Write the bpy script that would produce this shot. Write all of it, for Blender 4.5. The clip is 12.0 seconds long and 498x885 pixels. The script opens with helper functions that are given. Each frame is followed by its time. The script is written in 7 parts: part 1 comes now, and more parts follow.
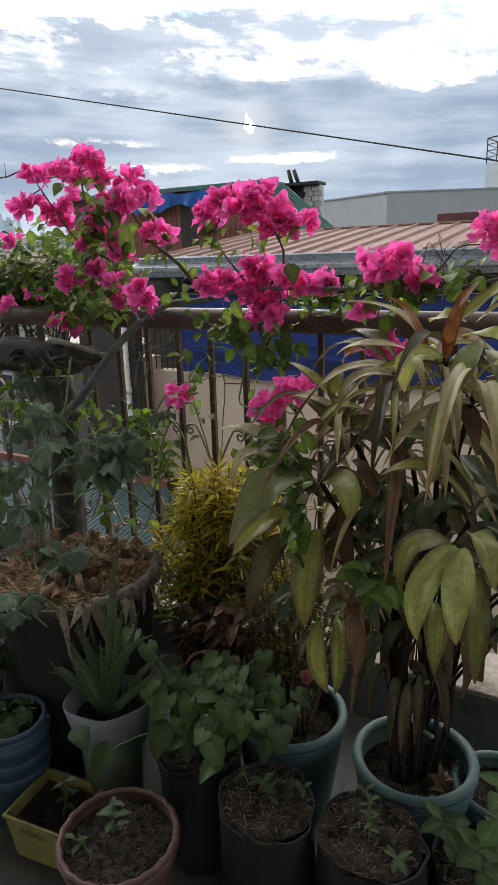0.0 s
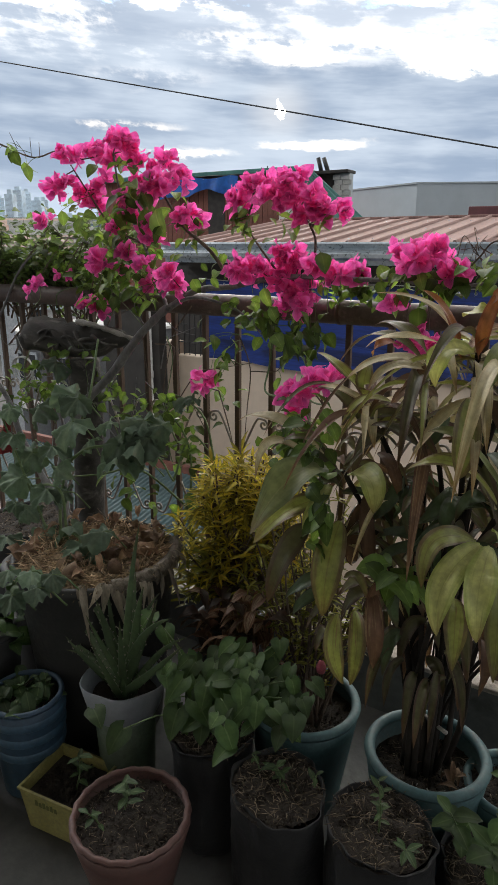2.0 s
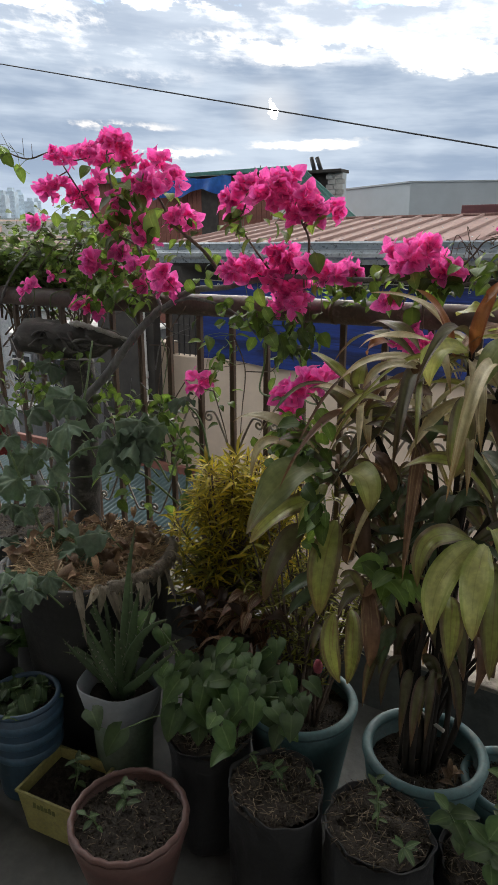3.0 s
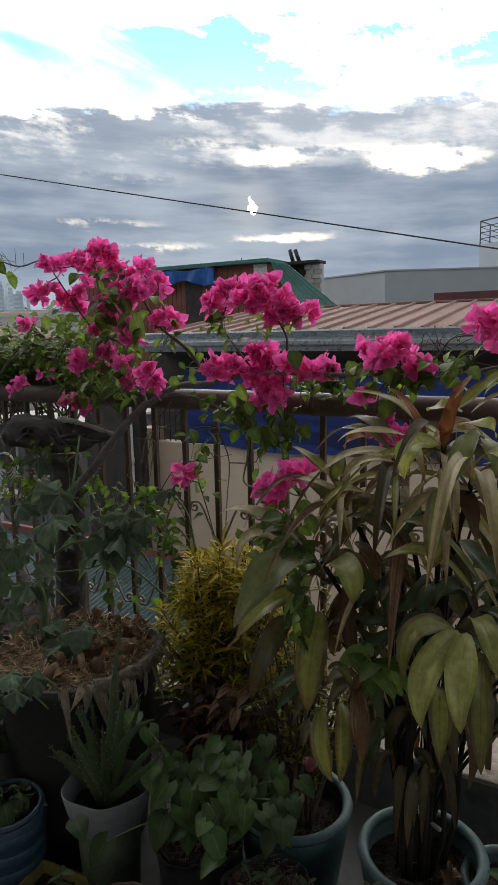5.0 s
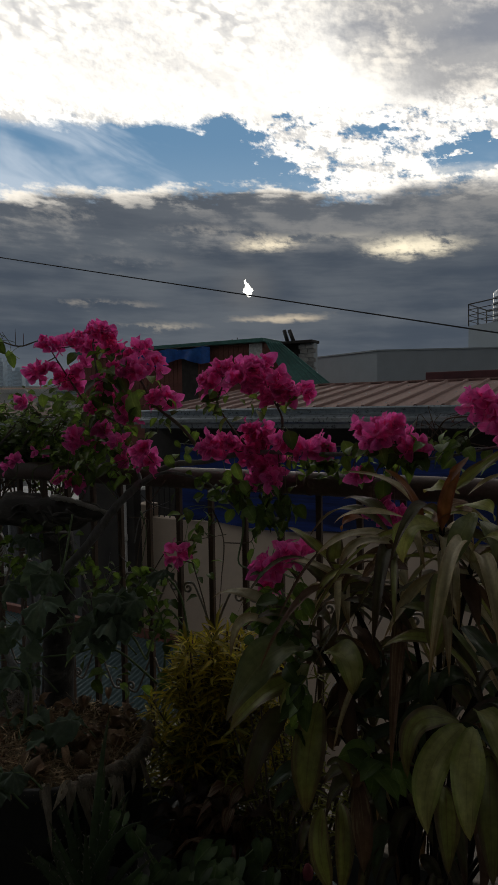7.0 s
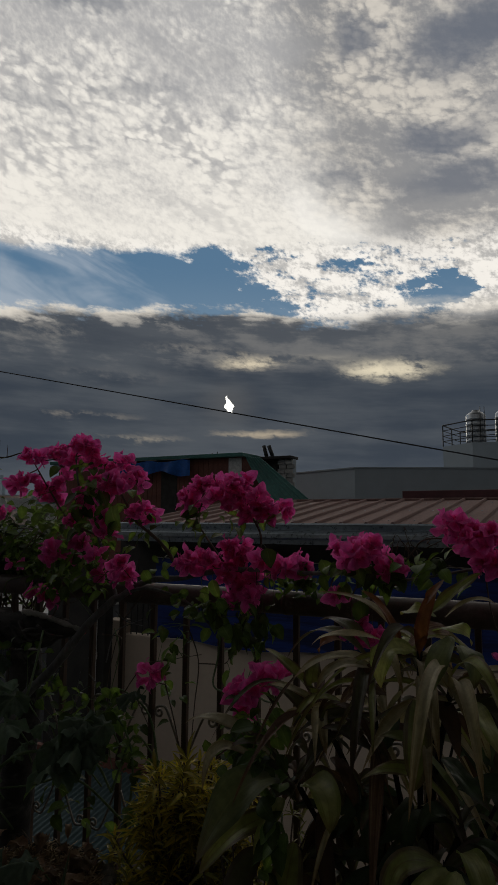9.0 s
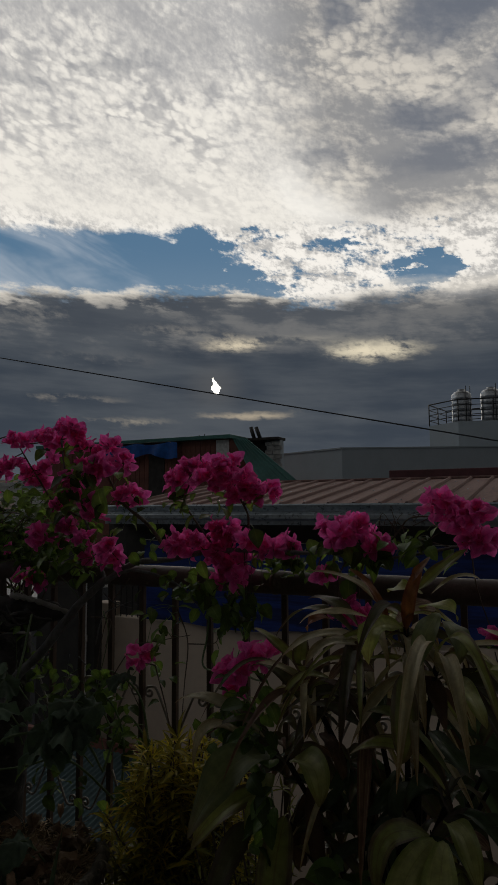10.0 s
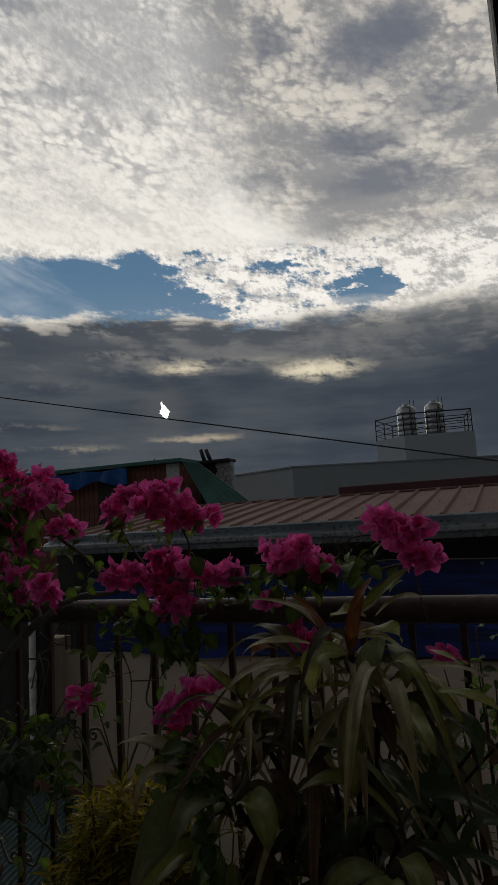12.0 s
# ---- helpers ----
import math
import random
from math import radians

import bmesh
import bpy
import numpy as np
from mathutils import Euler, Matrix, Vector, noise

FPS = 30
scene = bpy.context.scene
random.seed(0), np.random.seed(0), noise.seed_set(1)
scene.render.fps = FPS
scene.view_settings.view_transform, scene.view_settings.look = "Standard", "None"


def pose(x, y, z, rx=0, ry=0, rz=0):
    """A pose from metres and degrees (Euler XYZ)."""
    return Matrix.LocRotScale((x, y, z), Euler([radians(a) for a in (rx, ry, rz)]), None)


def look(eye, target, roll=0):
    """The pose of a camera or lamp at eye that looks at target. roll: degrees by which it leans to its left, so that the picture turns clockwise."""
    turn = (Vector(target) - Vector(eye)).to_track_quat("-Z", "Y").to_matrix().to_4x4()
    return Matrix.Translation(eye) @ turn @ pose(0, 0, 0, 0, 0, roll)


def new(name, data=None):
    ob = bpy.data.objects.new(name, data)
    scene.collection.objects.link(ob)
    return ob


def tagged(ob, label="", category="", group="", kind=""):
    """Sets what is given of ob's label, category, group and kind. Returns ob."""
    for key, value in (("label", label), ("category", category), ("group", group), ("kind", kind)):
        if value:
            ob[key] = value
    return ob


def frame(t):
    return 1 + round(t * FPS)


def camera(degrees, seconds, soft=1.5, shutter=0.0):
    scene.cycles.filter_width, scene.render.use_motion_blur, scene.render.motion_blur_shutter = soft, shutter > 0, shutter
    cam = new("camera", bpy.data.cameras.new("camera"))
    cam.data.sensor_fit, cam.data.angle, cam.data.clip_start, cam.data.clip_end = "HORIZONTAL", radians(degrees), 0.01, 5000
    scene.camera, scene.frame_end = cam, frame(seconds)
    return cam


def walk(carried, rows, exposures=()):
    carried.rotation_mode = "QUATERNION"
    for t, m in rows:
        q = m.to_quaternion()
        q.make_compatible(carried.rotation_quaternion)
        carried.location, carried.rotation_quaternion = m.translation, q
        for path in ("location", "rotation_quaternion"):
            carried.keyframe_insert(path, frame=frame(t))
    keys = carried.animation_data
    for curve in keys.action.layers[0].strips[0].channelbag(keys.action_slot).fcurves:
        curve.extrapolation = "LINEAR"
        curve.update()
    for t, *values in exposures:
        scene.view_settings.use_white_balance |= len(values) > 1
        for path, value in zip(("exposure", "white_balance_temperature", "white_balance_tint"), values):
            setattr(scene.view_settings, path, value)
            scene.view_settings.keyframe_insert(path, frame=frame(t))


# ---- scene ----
cam = camera(41.9, 12.0, soft=0.6)
PATH = [
    (0, (1.064, -1.633, 1.335), (0.102, 0.035, 0.795), -1.6),
    (0.5, (1.059, -1.635, 1.335), (0.084, 0.019, 0.775), -1.0),
    (1, (1.058, -1.636, 1.335), (0.056, -0.002, 0.766), -0.6),
    (1.5, (1.054, -1.638, 1.334), (0.057, -0.003, 0.756), 0.0),
    (2, (1.051, -1.64, 1.335), (0.046, -0.009, 0.761), 0.2),
    (2.5, (1.052, -1.641, 1.336), (0.055, -0.006, 0.76), -0.0),
    (4.5, (1.052, -1.64, 1.339), (0.067, 0.007, 0.777), -0.4),
    (5, (1.075, -1.666, 1.371), (0.091, 0.043, 1.039), -1.2),
    (5.5, (1.084, -1.676, 1.379), (0.086, 0.044, 1.157), -1.2),
    (6, (1.082, -1.679, 1.376), (0.098, 0.053, 1.194), -0.7),
    (6.5, (1.076, -1.672, 1.379), (0.076, 0.054, 1.24), -0.9),
    (7, (1.068, -1.656, 1.379), (0.089, 0.085, 1.278), -0.9),
    (9, (1.08, -1.684, 1.387), (0.166, 0.077, 1.634), 0.4),
    (9.5, (1.079, -1.684, 1.386), (0.145, 0.064, 1.653), 0.2),
    (10, (1.08, -1.679, 1.385), (0.198, 0.105, 1.576), -0.4),
    (10.5, (1.085, -1.672, 1.388), (0.186, 0.096, 1.641), -0.8),
    (11, (1.079, -1.67, 1.383), (0.176, 0.087, 1.691), -1.4),
    (11.5, (1.08, -1.655, 1.381), (0.242, 0.141, 1.647), -3.9),
    (12, (1.092, -1.622, 1.393), (0.352, 0.219, 1.645), -3.3),
]
# the phone's exposure drops as the bright sky fills the view
EXPOSURES = [(0.0, -0.05), (4.6, -0.05), (5.0, -0.65), (5.5, -1.8), (6.0, -2.3), (6.5, -2.5), (7.2, -2.7), (8.8, -3.2), (12.0, -3.2)]
walk(cam, [(t, look(eye, target, roll)) for t, eye, target, roll in PATH], EXPOSURES)

# ---- daylight: a low sun behind broken cloud ----
SUN_AZ, SUN_EL = -29.3, 10.4          # degrees from +y towards +x, and above the horizon
sun = new("sun", bpy.data.lights.new("sun", "SUN"))
sun.data.energy, sun.data.angle, sun.data.color = 1.2, radians(14), (1.0, 0.9, 0.76)
sun_way = Vector((math.sin(radians(SUN_AZ)) * math.cos(radians(SUN_EL)), math.cos(radians(SUN_AZ)) * math.cos(radians(SUN_EL)), math.sin(radians(SUN_EL))))
sun.matrix_world = look(sun_way * 50, (0, 0, 0))


class Nodes:
    """Short names for building a node tree."""

    def __init__(self, tree):
        self.tree = tree

    def put(self, kind, **settings):
        n = self.tree.nodes.new(kind)
        for key, value in settings.items():
            n.inputs[key].default_value = value
        return n

    def link(self, a, b):
        self.tree.links.new(a, b)

    def feed(self, socket, value):
        if isinstance(value, bpy.types.NodeSocket):
            self.tree.links.new(value, socket)
        else:
            socket.default_value = value

    def math(self, op, a, b=0.0, c=0.0):
        n = self.tree.nodes.new("ShaderNodeMath")
        n.operation = op
        for socket, value in zip(n.inputs, (a, b, c)):
            self.feed(socket, value)
        return n.outputs[0]

    def step(self, value, low, high, to0=0.0, to1=1.0):
        n = self.tree.nodes.new("ShaderNodeMapRange")
        n.interpolation_type = "SMOOTHSTEP"
        for key, v in (("Value", value), ("From Min", low), ("From Max", high), ("To Min", to0), ("To Max", to1)):
            self.feed(n.inputs[key], v)
        return n.outputs[0]

    def mix(self, fac, a, b, blend="MIX"):
        n = self.tree.nodes.new("ShaderNodeMix")
        n.data_type, n.blend_type = "RGBA", blend
        self.feed(n.inputs[0], fac)
        self.feed(n.inputs[6], a)
        self.feed(n.inputs[7], b)
        return n.outputs[2]

    def noise(self, vector, scale, detail=5.0, rough=0.55, distort=0.0):
        n = self.put("ShaderNodeTexNoise", Scale=scale, Detail=detail, Roughness=rough, Distortion=distort)
        if vector is not None:
            self.link(vector, n.inputs["Vector"])
        return n.outputs[0]

    def vec(self, x, y, z=0.0):
        n = self.tree.nodes.new("ShaderNodeCombineXYZ")
        for socket, value in zip(n.inputs, (x, y, z)):
            self.feed(socket, value)
        return n.outputs[0]


world = bpy.data.worlds.new("sky")
scene.world = world
world.use_nodes = True
W = Nodes(world.node_tree)
back = world.node_tree.nodes["Background"]
way = W.put("ShaderNodeTexCoord").outputs["Generated"]
spin = W.tree.nodes.new("ShaderNodeVectorRotate")
spin.rotation_type = "Z_AXIS"
spin.inputs["Angle"].default_value = radians(-SUN_AZ) * -1
W.link(way, spin.inputs["Vector"])
xyz = W.tree.nodes.new("ShaderNodeSeparateXYZ")
W.link(spin.outputs[0], xyz.inputs[0])
sx, sy, sz = xyz.outputs
el = W.math("MULTIPLY", W.math("ARCSINE", sz), 57.3)                 # degrees above the horizon
az = W.math("MULTIPLY", W.math("ARCTAN2", sx, sy), 57.3)             # degrees to the right of the sun
lift = W.math("ADD", W.math("MAXIMUM", sz, 0.0), 0.12)
SKY = dict(white=(7.9, 7.55, 6.9, 1), grey=(3.9, 3.85, 3.85, 1), slate=(0.37, 0.47, 0.625, 1), blue=(0.84, 1.74, 2.85, 1))


def field(a_scale, e_scale, scale, detail, rough, tilt=0.0, shift=0.0, distort=0.0):
    """Cloud noise about zero over azimuth and elevation in degrees, tilted by a slope."""
    e_ = W.math("ADD", el, W.math("MULTIPLY", az, tilt))
    return W.math("SUBTRACT", W.noise(W.vec(W.math("MULTIPLY", az, a_scale), W.math("MULTIPLY", e_, e_scale), shift), scale, detail, rough, distort), 0.5)


def plus(*terms):
    """The sum of some values; a pair is a value with its weight."""
    total = None
    for t_ in terms:
        v = W.math("MULTIPLY", *t_) if isinstance(t_, tuple) else t_
        total = v if total is None else W.math("ADD", total, v)
    return total


n_lace = field(0.42, 1.0, 0.85, 5.0, 0.62, 0.12)                      # torn cloud edges
n_lace2 = field(0.40, 1.0, 0.85, 5.0, 0.62, 0.08, 7.3)
n_swell = field(0.5, 1.0, 0.20, 2.0, 0.5, 0.0, 3.1)            # large soft masses
n_sheet = field(0.6, 1.0, 0.24, 4.0, 0.55, 0.25, 11.0)
n_streak = field(0.16, 1.0, 0.55, 4.0, 0.58, 0.03, 5.0)        # long flat streaks
n_drift = field(0.30, 1.0, 0.30, 4.0, 0.55, 0.22, 9.0, 0.6)         # wisps that sink to the right
n_comb = field(0.30, 1.0, 0.75, 4.0, 0.6, 0.22, 2.0)
n_fleck = field(0.8, 1.0, 2.6, 3.0, 0.6, 0.3, 4.0)                 # the finest curds
az_torn = plus(az, (n_lace, 6.0), (n_swell, 3.0))
el_torn = plus(el, (n_lace2, 2.6), (n_streak, 1.4))


def sky_oval(a, e, wide, tall, soft=0.6, x=None, y=None):
    """One inside an oval of sky, falling to nothing at its edge."""
    da = W.math("DIVIDE", W.math("SUBTRACT", az_torn if x is None else x, a), wide)
    de = W.math("DIVIDE", W.math("SUBTRACT", el_torn if y is None else y, e), tall)
    return W.step(W.math("SQRT", plus((da, da), (de, de))), 1.0 + soft, 1.0 - soft)


# high mackerel cloud: small puffs in slanting rows, brightest low down towards the sun
cells = W.tree.nodes.new("ShaderNodeTexVoronoi")
cells.feature = "SMOOTH_F1"
cells.inputs["Scale"].default_value = 1.0
cells.inputs["Smoothness"].default_value = 0.4
W.link(W.vec(plus((az, 1.15), (el, 0.42), (n_lace, 2.6), (n_sheet, 3.6)), plus((el, 2.0), (az, 0.15), (n_lace2, 3.0), (n_swell, 3.6))), cells.inputs["Vector"])
puff = W.math("SUBTRACT", 0.42, cells.outputs["Distance"])
rows = W.step(plus(n_swell, (n_sheet, 0.6)), -0.10, 0.12, 0.25, 1.0)          # where the puffs stand out
puff = W.math("MULTIPLY", puff, W.math("MULTIPLY", rows, W.step(el, 22.5, 27.0, 0.25, 1.0)))
glow = plus(W.step(el, 40.0, 24.0, 0.22, 0.92), (n_swell, 0.9), (n_sheet, 1.0), (n_comb, 1.0), (n_lace, 0.8), (n_fleck, 1.1), (puff, 0.85))
high = W.mix(W.step(glow, -0.25, 1.15), SKY["grey"], SKY["white"])
high = W.mix(W.step(plus((n_comb, 0.6), (n_lace, 0.5), (n_drift, 1.2), (puff, -0.5)), 0.02, 0.30, 0.0, W.step(el, 24.0, 29.0, 0.2, 0.5)), high, (3.0, 3.0, 3.1, 1))
# a duller, softer sheet to the right, behind a bright slanting edge
edge = plus(az, -6.0, W.math("MULTIPLY", W.math("SUBTRACT", el, 30.0), W.step(el, 34.0, 29.0, 0.25, 1.0)), (n_swell, 7.0), (n_lace, 3.0))
band = W.math("MULTIPLY", W.math("MULTIPLY", W.step(edge, -5.0, -0.8), W.step(edge, 2.0, 0.0)), W.step(el, 30.0, 26.0))
high = W.mix(W.math("MULTIPLY", band, 0.8), high, (8.8, 8.5, 7.9, 1))
dull = W.mix(W.step(plus(n_sheet, (n_swell, 0.8), (n_comb, 0.7), (n_lace, 0.6), (n_fleck, 0.35), (puff, 0.5)), -0.20, 0.30), (2.35, 2.35, 2.4, 1), (5.7, 5.3, 4.7, 1))
high = W.mix(W.math("MULTIPLY", W.step(edge, -3.0, 5.5), W.step(el, 20.5, 25.0, 0.2, 0.92)), high, dull)
soft_az, soft_el = plus(az, (n_swell, 5.0), (n_lace, 3.6)), plus(el, (n_sheet, 3.5), (n_lace2, 2.2))
for a, e, wide, tall, strength in ((21.5, 37.6, 5.0, 2.1, 0.85), (11.8, 38.8, 2.2, 1.2, 0.7), (19.3, 31.1, 4.2, 1.3, 0.8), (9.6, 29.5, 3.0, 0.8, 0.5), (20.8, 27.8, 5.5, 1.5, 0.65), (27.0, 33.0, 4.0, 1.2, 0.6), (-16.0, 40.5, 6.0, 1.0, 0.55), (-9.0, 35.0, 4.0, 0.5, 0.35), (-17.0, 33.0, 4.5, 0.6, 0.35)):
    high = W.mix(W.math("MULTIPLY", sky_oval(a, e, wide, tall, 0.55, soft_az, soft_el), strength), high, (1.15, 1.32, 1.68, 1))
# a clear gap under it, with thin wisps
clear = W.tree.nodes.new("ShaderNodeTexSky")
clear.sky_type, clear.sun_disc, clear.sun_elevation, clear.sun_rotation = "NISHITA", False, radians(SUN_EL), radians(SUN_AZ)
haze = W.mix(1.0, clear.outputs[0], (0.1, 0.1, 0.1, 1), "MULTIPLY")
gap = W.mix(0.10, SKY["blue"], haze)
gap = W.mix(W.step(el, 22.5, 17.5, 0.0, 0.4), gap, (1.7, 2.5, 3.3, 1))
veil = plus((n_drift, 2.6), (n_sheet, 1.2), (n_comb, 0.25), W.step(az, 0.0, -20.0, -0.15, 0.62), W.step(el, 20.5, 17.5, 0.0, 0.25))
gap = W.mix(W.step(veil, 0.12, 1.05, 0.0, 0.75), gap, (3.5, 4.0, 4.6, 1))
top = plus(W.step(az, -20.0, -2.0, 22.4, 23.4), (n_drift, 1.5))
sheet = W.math("DIVIDE", W.math("SUBTRACT", el, top), 1.1)
lacy = W.math("DIVIDE", plus(az, -1.0, (W.math("SUBTRACT", el, 22.2), 1.4)), 3.0)
cover = W.math("MINIMUM", W.math("MAXIMUM", sheet, lacy), W.math("ADD", 0.50, W.math("MAXIMUM", W.math("SUBTRACT", el, 23.6), 0.0)))
cover = plus(cover, (sky_oval(18.6, 19.7, 2.9, 1.1, 0.35), -1.35), (sky_oval(11.4, 22.4, 2.3, 0.6, 0.5), -0.75), (sky_oval(1.0, 22.6, 2.6, 0.5, 0.5), -0.5), (sky_oval(-3.0, 20.1, 0.5, 0.14, 0.5), 1.2), (sky_oval(-4.6, 18.7, 0.9, 0.3, 0.5), 1.3), (sky_oval(18.3, 19.9, 0.8, 0.25, 0.5), 0.9))
cover = plus(cover, W.step(az, 20.5, 24.0, 0.0, 0.9), W.math("MULTIPLY", n_lace, W.step(az, -10.0, 1.0, 1.6, 3.9)), W.math("MULTIPLY", n_lace2, W.step(az, -10.0, 6.0, 0.5, 2.2)), W.math("MULTIPLY", n_fleck, W.step(az, -10.0, 4.0, 0.4, 1.6)))
lace_tone = W.mix(W.step(plus(n_lace2, (n_comb, 0.5), (n_fleck, 0.7)), -0.16, 0.14), (3.6, 3.55, 3.5, 1), (8.8, 8.4, 7.8, 1))
high = W.mix(W.step(el, 25.0, 22.5, 0.0, 0.75), high, lace_tone)
sky = W.mix(W.step(cover, -0.35, 0.50), gap, high)
# the long dark bank over the horizon, with a bright upper edge
rim = plus(W.step(az, -20.0, -4.0, 17.0, 18.1), W.step(az, 2.0, 9.0, 0.0, -0.2), (n_lace2, 2.6), (n_streak, 3.4), (n_swell, 2.6), (sky_oval(-1.0, 18.0, 4.5, 4.0, 0.9, az, el), 0.6), (sky_oval(-15.0, 18.0, 4.0, 4.0, 0.9, az, el), 0.5))
under = W.math("SUBTRACT", rim, el)
bank = W.mix(W.step(plus(n_streak, (n_swell, 0.9), (n_lace, 0.1)), -0.22, 0.28), SKY["slate"], (0.70, 0.80, 0.93, 1))
bank = W.mix(W.math("MULTIPLY", W.step(el, 12.5, 16.0), W.step(az, -12.0, 8.0, 0.25, 0.6)), bank, (0.92, 1.0, 1.12, 1))
mottle = W.math("MULTIPLY", W.step(plus(n_streak, (n_lace2, 0.9), (n_lace, 0.5), W.step(az, -14.0, 8.0, -0.1, 0.05)), -0.10, 0.26), W.step(el, 12.3, 15.0))
bank = W.mix(W.math("MULTIPLY", mottle, 0.85), bank, (1.5, 1.5, 1.5, 1))
bank = W.mix(W.step(el, 6.5, 0.5, 0.0, 0.6), bank, (0.85, 0.98, 1.15, 1))
crest = W.math("MULTIPLY", W.step(under, 2.4, 0.0), W.step(plus(n_lace2, (n_streak, 1.2), (n_lace, 0.4), W.step(under, 0.8, 0.0, 0.0, 0.18)), 0.02, 0.30))
bank = W.mix(crest, bank, (6.8, 6.3, 5.5, 1))
TORN = W.step(plus(n_lace2, (n_comb, 0.8), (n_streak, 0.8), (n_fleck, 0.4)), -0.16, 0.16, 0.0, 1.0)
for a, e, wide, tall, strength, colour in (
        (1.6, 14.2, 2.3, 0.30, 0.95, (6.2, 5.4, 4.0, 1)), (14.2, 13.4, 3.0, 0.42, 1.0, (7.0, 6.2, 4.6, 1)), (8.5, 14.6, 3.2, 0.22, 0.5, (3.0, 2.8, 2.4, 1)), (-3.5, 15.2, 3.0, 0.2, 0.4, (2.8, 2.6, 2.3, 1)),
        (3.4, 8.0, 2.8, 0.18, 1.0, (3.4, 2.9, 2.2, 1)), (-12.5, 9.1, 3.4, 0.16, 0.5, (2.8, 2.5, 2.1, 1)),
        (-7.6, 7.3, 2.8, 0.22, 0.7, (3.2, 2.8, 2.2, 1)), (-10.0, 12.5, 3.5, 0.35, 0.35, (2.0, 1.9, 1.8, 1)), (-15.5, 16.0, 3.0, 0.4, 0.4, (3.0, 2.8, 2.5, 1))):
    flat_el = plus(el, (n_streak, 1.6), (n_lace2, 1.5 if tall > 0.4 else 1.1))
    bank = W.mix(W.math("MULTIPLY", W.math("MULTIPLY", sky_oval(a, e, wide, tall * 1.6, 1.0, None, flat_el), TORN), strength), bank, colour)
# the sun itself, seen through a torn hole
flame = plus((W.math("ABSOLUTE", plus(az, (n_lace, 1.5))), 1.9), (W.math("ABSOLUTE", plus(el, (n_lace2, 1.1), -10.12)), W.step(el, 10.0, 10.2, 2.8, 1.05)))
bank = W.mix(W.math("MULTIPLY", sky_oval(0.0, 10.4, 1.9, 1.5, 1.0, az, el), 0.3), bank, (1.5, 1.42, 1.3, 1))
bank = W.mix(W.step(flame, 1.12, 0.85), bank, (26.0, 25.0, 22.0, 1))
frayed = W.math("DIVIDE", plus(under, (n_fleck, 0.7)), W.step(az, 7.0, 20.0, 1.0, 3.2))
sky = W.mix(W.step(frayed, -0.45, 0.55), sky, bank)
# away from the sun and overhead, unseen sky is dimmed to darken the terrace
facing = W.step(sy, -0.4, 0.85)
away = W.mix(facing, (0.235, 0.242, 0.252, 1), (1.0, 1.0, 1.0, 1))
overhead = W.step(el, 40.0, 68.0, 1.0, 0.25)
sky = W.mix(1.0, W.mix(1.0, sky, W.vec(overhead, overhead, overhead), "MULTIPLY"), away, "MULTIPLY")
sky = W.mix(W.step(el, 0.2, -0.6), sky, (0.25, 0.26, 0.28, 1))
W.link(sky, back.inputs["Color"])
back.inputs["Strength"].default_value = 1.0
world.cycles.sampling_method = "MANUAL"
world.cycles.sample_map_resolution = 512

# ---- materials ----
def material(name, c1, c2, scale=6.0, rough=0.6, metal=0.0, bump=0.25, fine=9.0, translucent=0.0, vary=0.0, stain=None, stain_scale=2.0, stain_at=0.6, spec=0.5, stretch=(1, 1, 1), grain_by=0.22):
    """A grained surface: two tones at one scale, fine grain and relief at another, and stains of a third tone."""
    m = bpy.data.materials.new(name)
    m.use_nodes = True
    T = Nodes(m.node_tree)
    bsdf = m.node_tree.nodes["Principled BSDF"]
    where = T.put("ShaderNodeMapping", Scale=stretch)
    T.link(T.put("ShaderNodeTexCoord").outputs["Object"], where.inputs["Vector"])
    spot = where.outputs[0]
    broad, grain = T.noise(spot, scale, 5.0), T.noise(spot, scale * fine, 4.0, 0.65)
    colour = T.mix(T.step(broad, 0.32, 0.68), (*c1, 1), (*c2, 1))
    if stain:
        colour = T.mix(T.step(T.noise(spot, stain_scale, 7.0, 0.65, 0.4), stain_at, stain_at + 0.12, 0.0, 0.8), colour, (*stain, 1))
    shade = T.step(grain, 0.25, 0.75, 1.0 - grain_by, 1.0 + grain_by)
    if vary:
        info, geo = T.put("ShaderNodeObjectInfo"), T.put("ShaderNodeNewGeometry")
        chance = T.math("FRACT", T.math("ADD", info.outputs["Random"], geo.outputs["Random Per Island"]))
        shade = T.math("MULTIPLY", shade, T.step(chance, 0.0, 1.0, 1.0 - vary, 1.0 + vary))
    colour = T.mix(1.0, colour, T.vec(shade, shade, shade), "MULTIPLY")
    T.link(colour, bsdf.inputs["Base Color"])
    T.feed(bsdf.inputs["Roughness"], T.step(grain, 0.2, 0.8, max(rough - 0.12, 0.03), min(rough + 0.12, 1.0)))
    bsdf.inputs["Metallic"].default_value, bsdf.inputs["Specular IOR Level"].default_value = metal, spec
    if bump:
        relief = T.put("ShaderNodeBump", Strength=bump, Distance=0.004)
        T.link(grain, relief.inputs["Height"])
        T.link(relief.outputs[0], bsdf.inputs["Normal"])
    if translucent:
        thin, both = T.put("ShaderNodeBsdfTranslucent"), T.put("ShaderNodeMixShader", Fac=translucent)
        T.link(colour, thin.inputs["Color"])
        T.link(bsdf.outputs[0], both.inputs[1])
        T.link(thin.outputs[0], both.inputs[2])
        T.link(both.outputs[0], m.node_tree.nodes["Material Output"].inputs["Surface"])
    return m


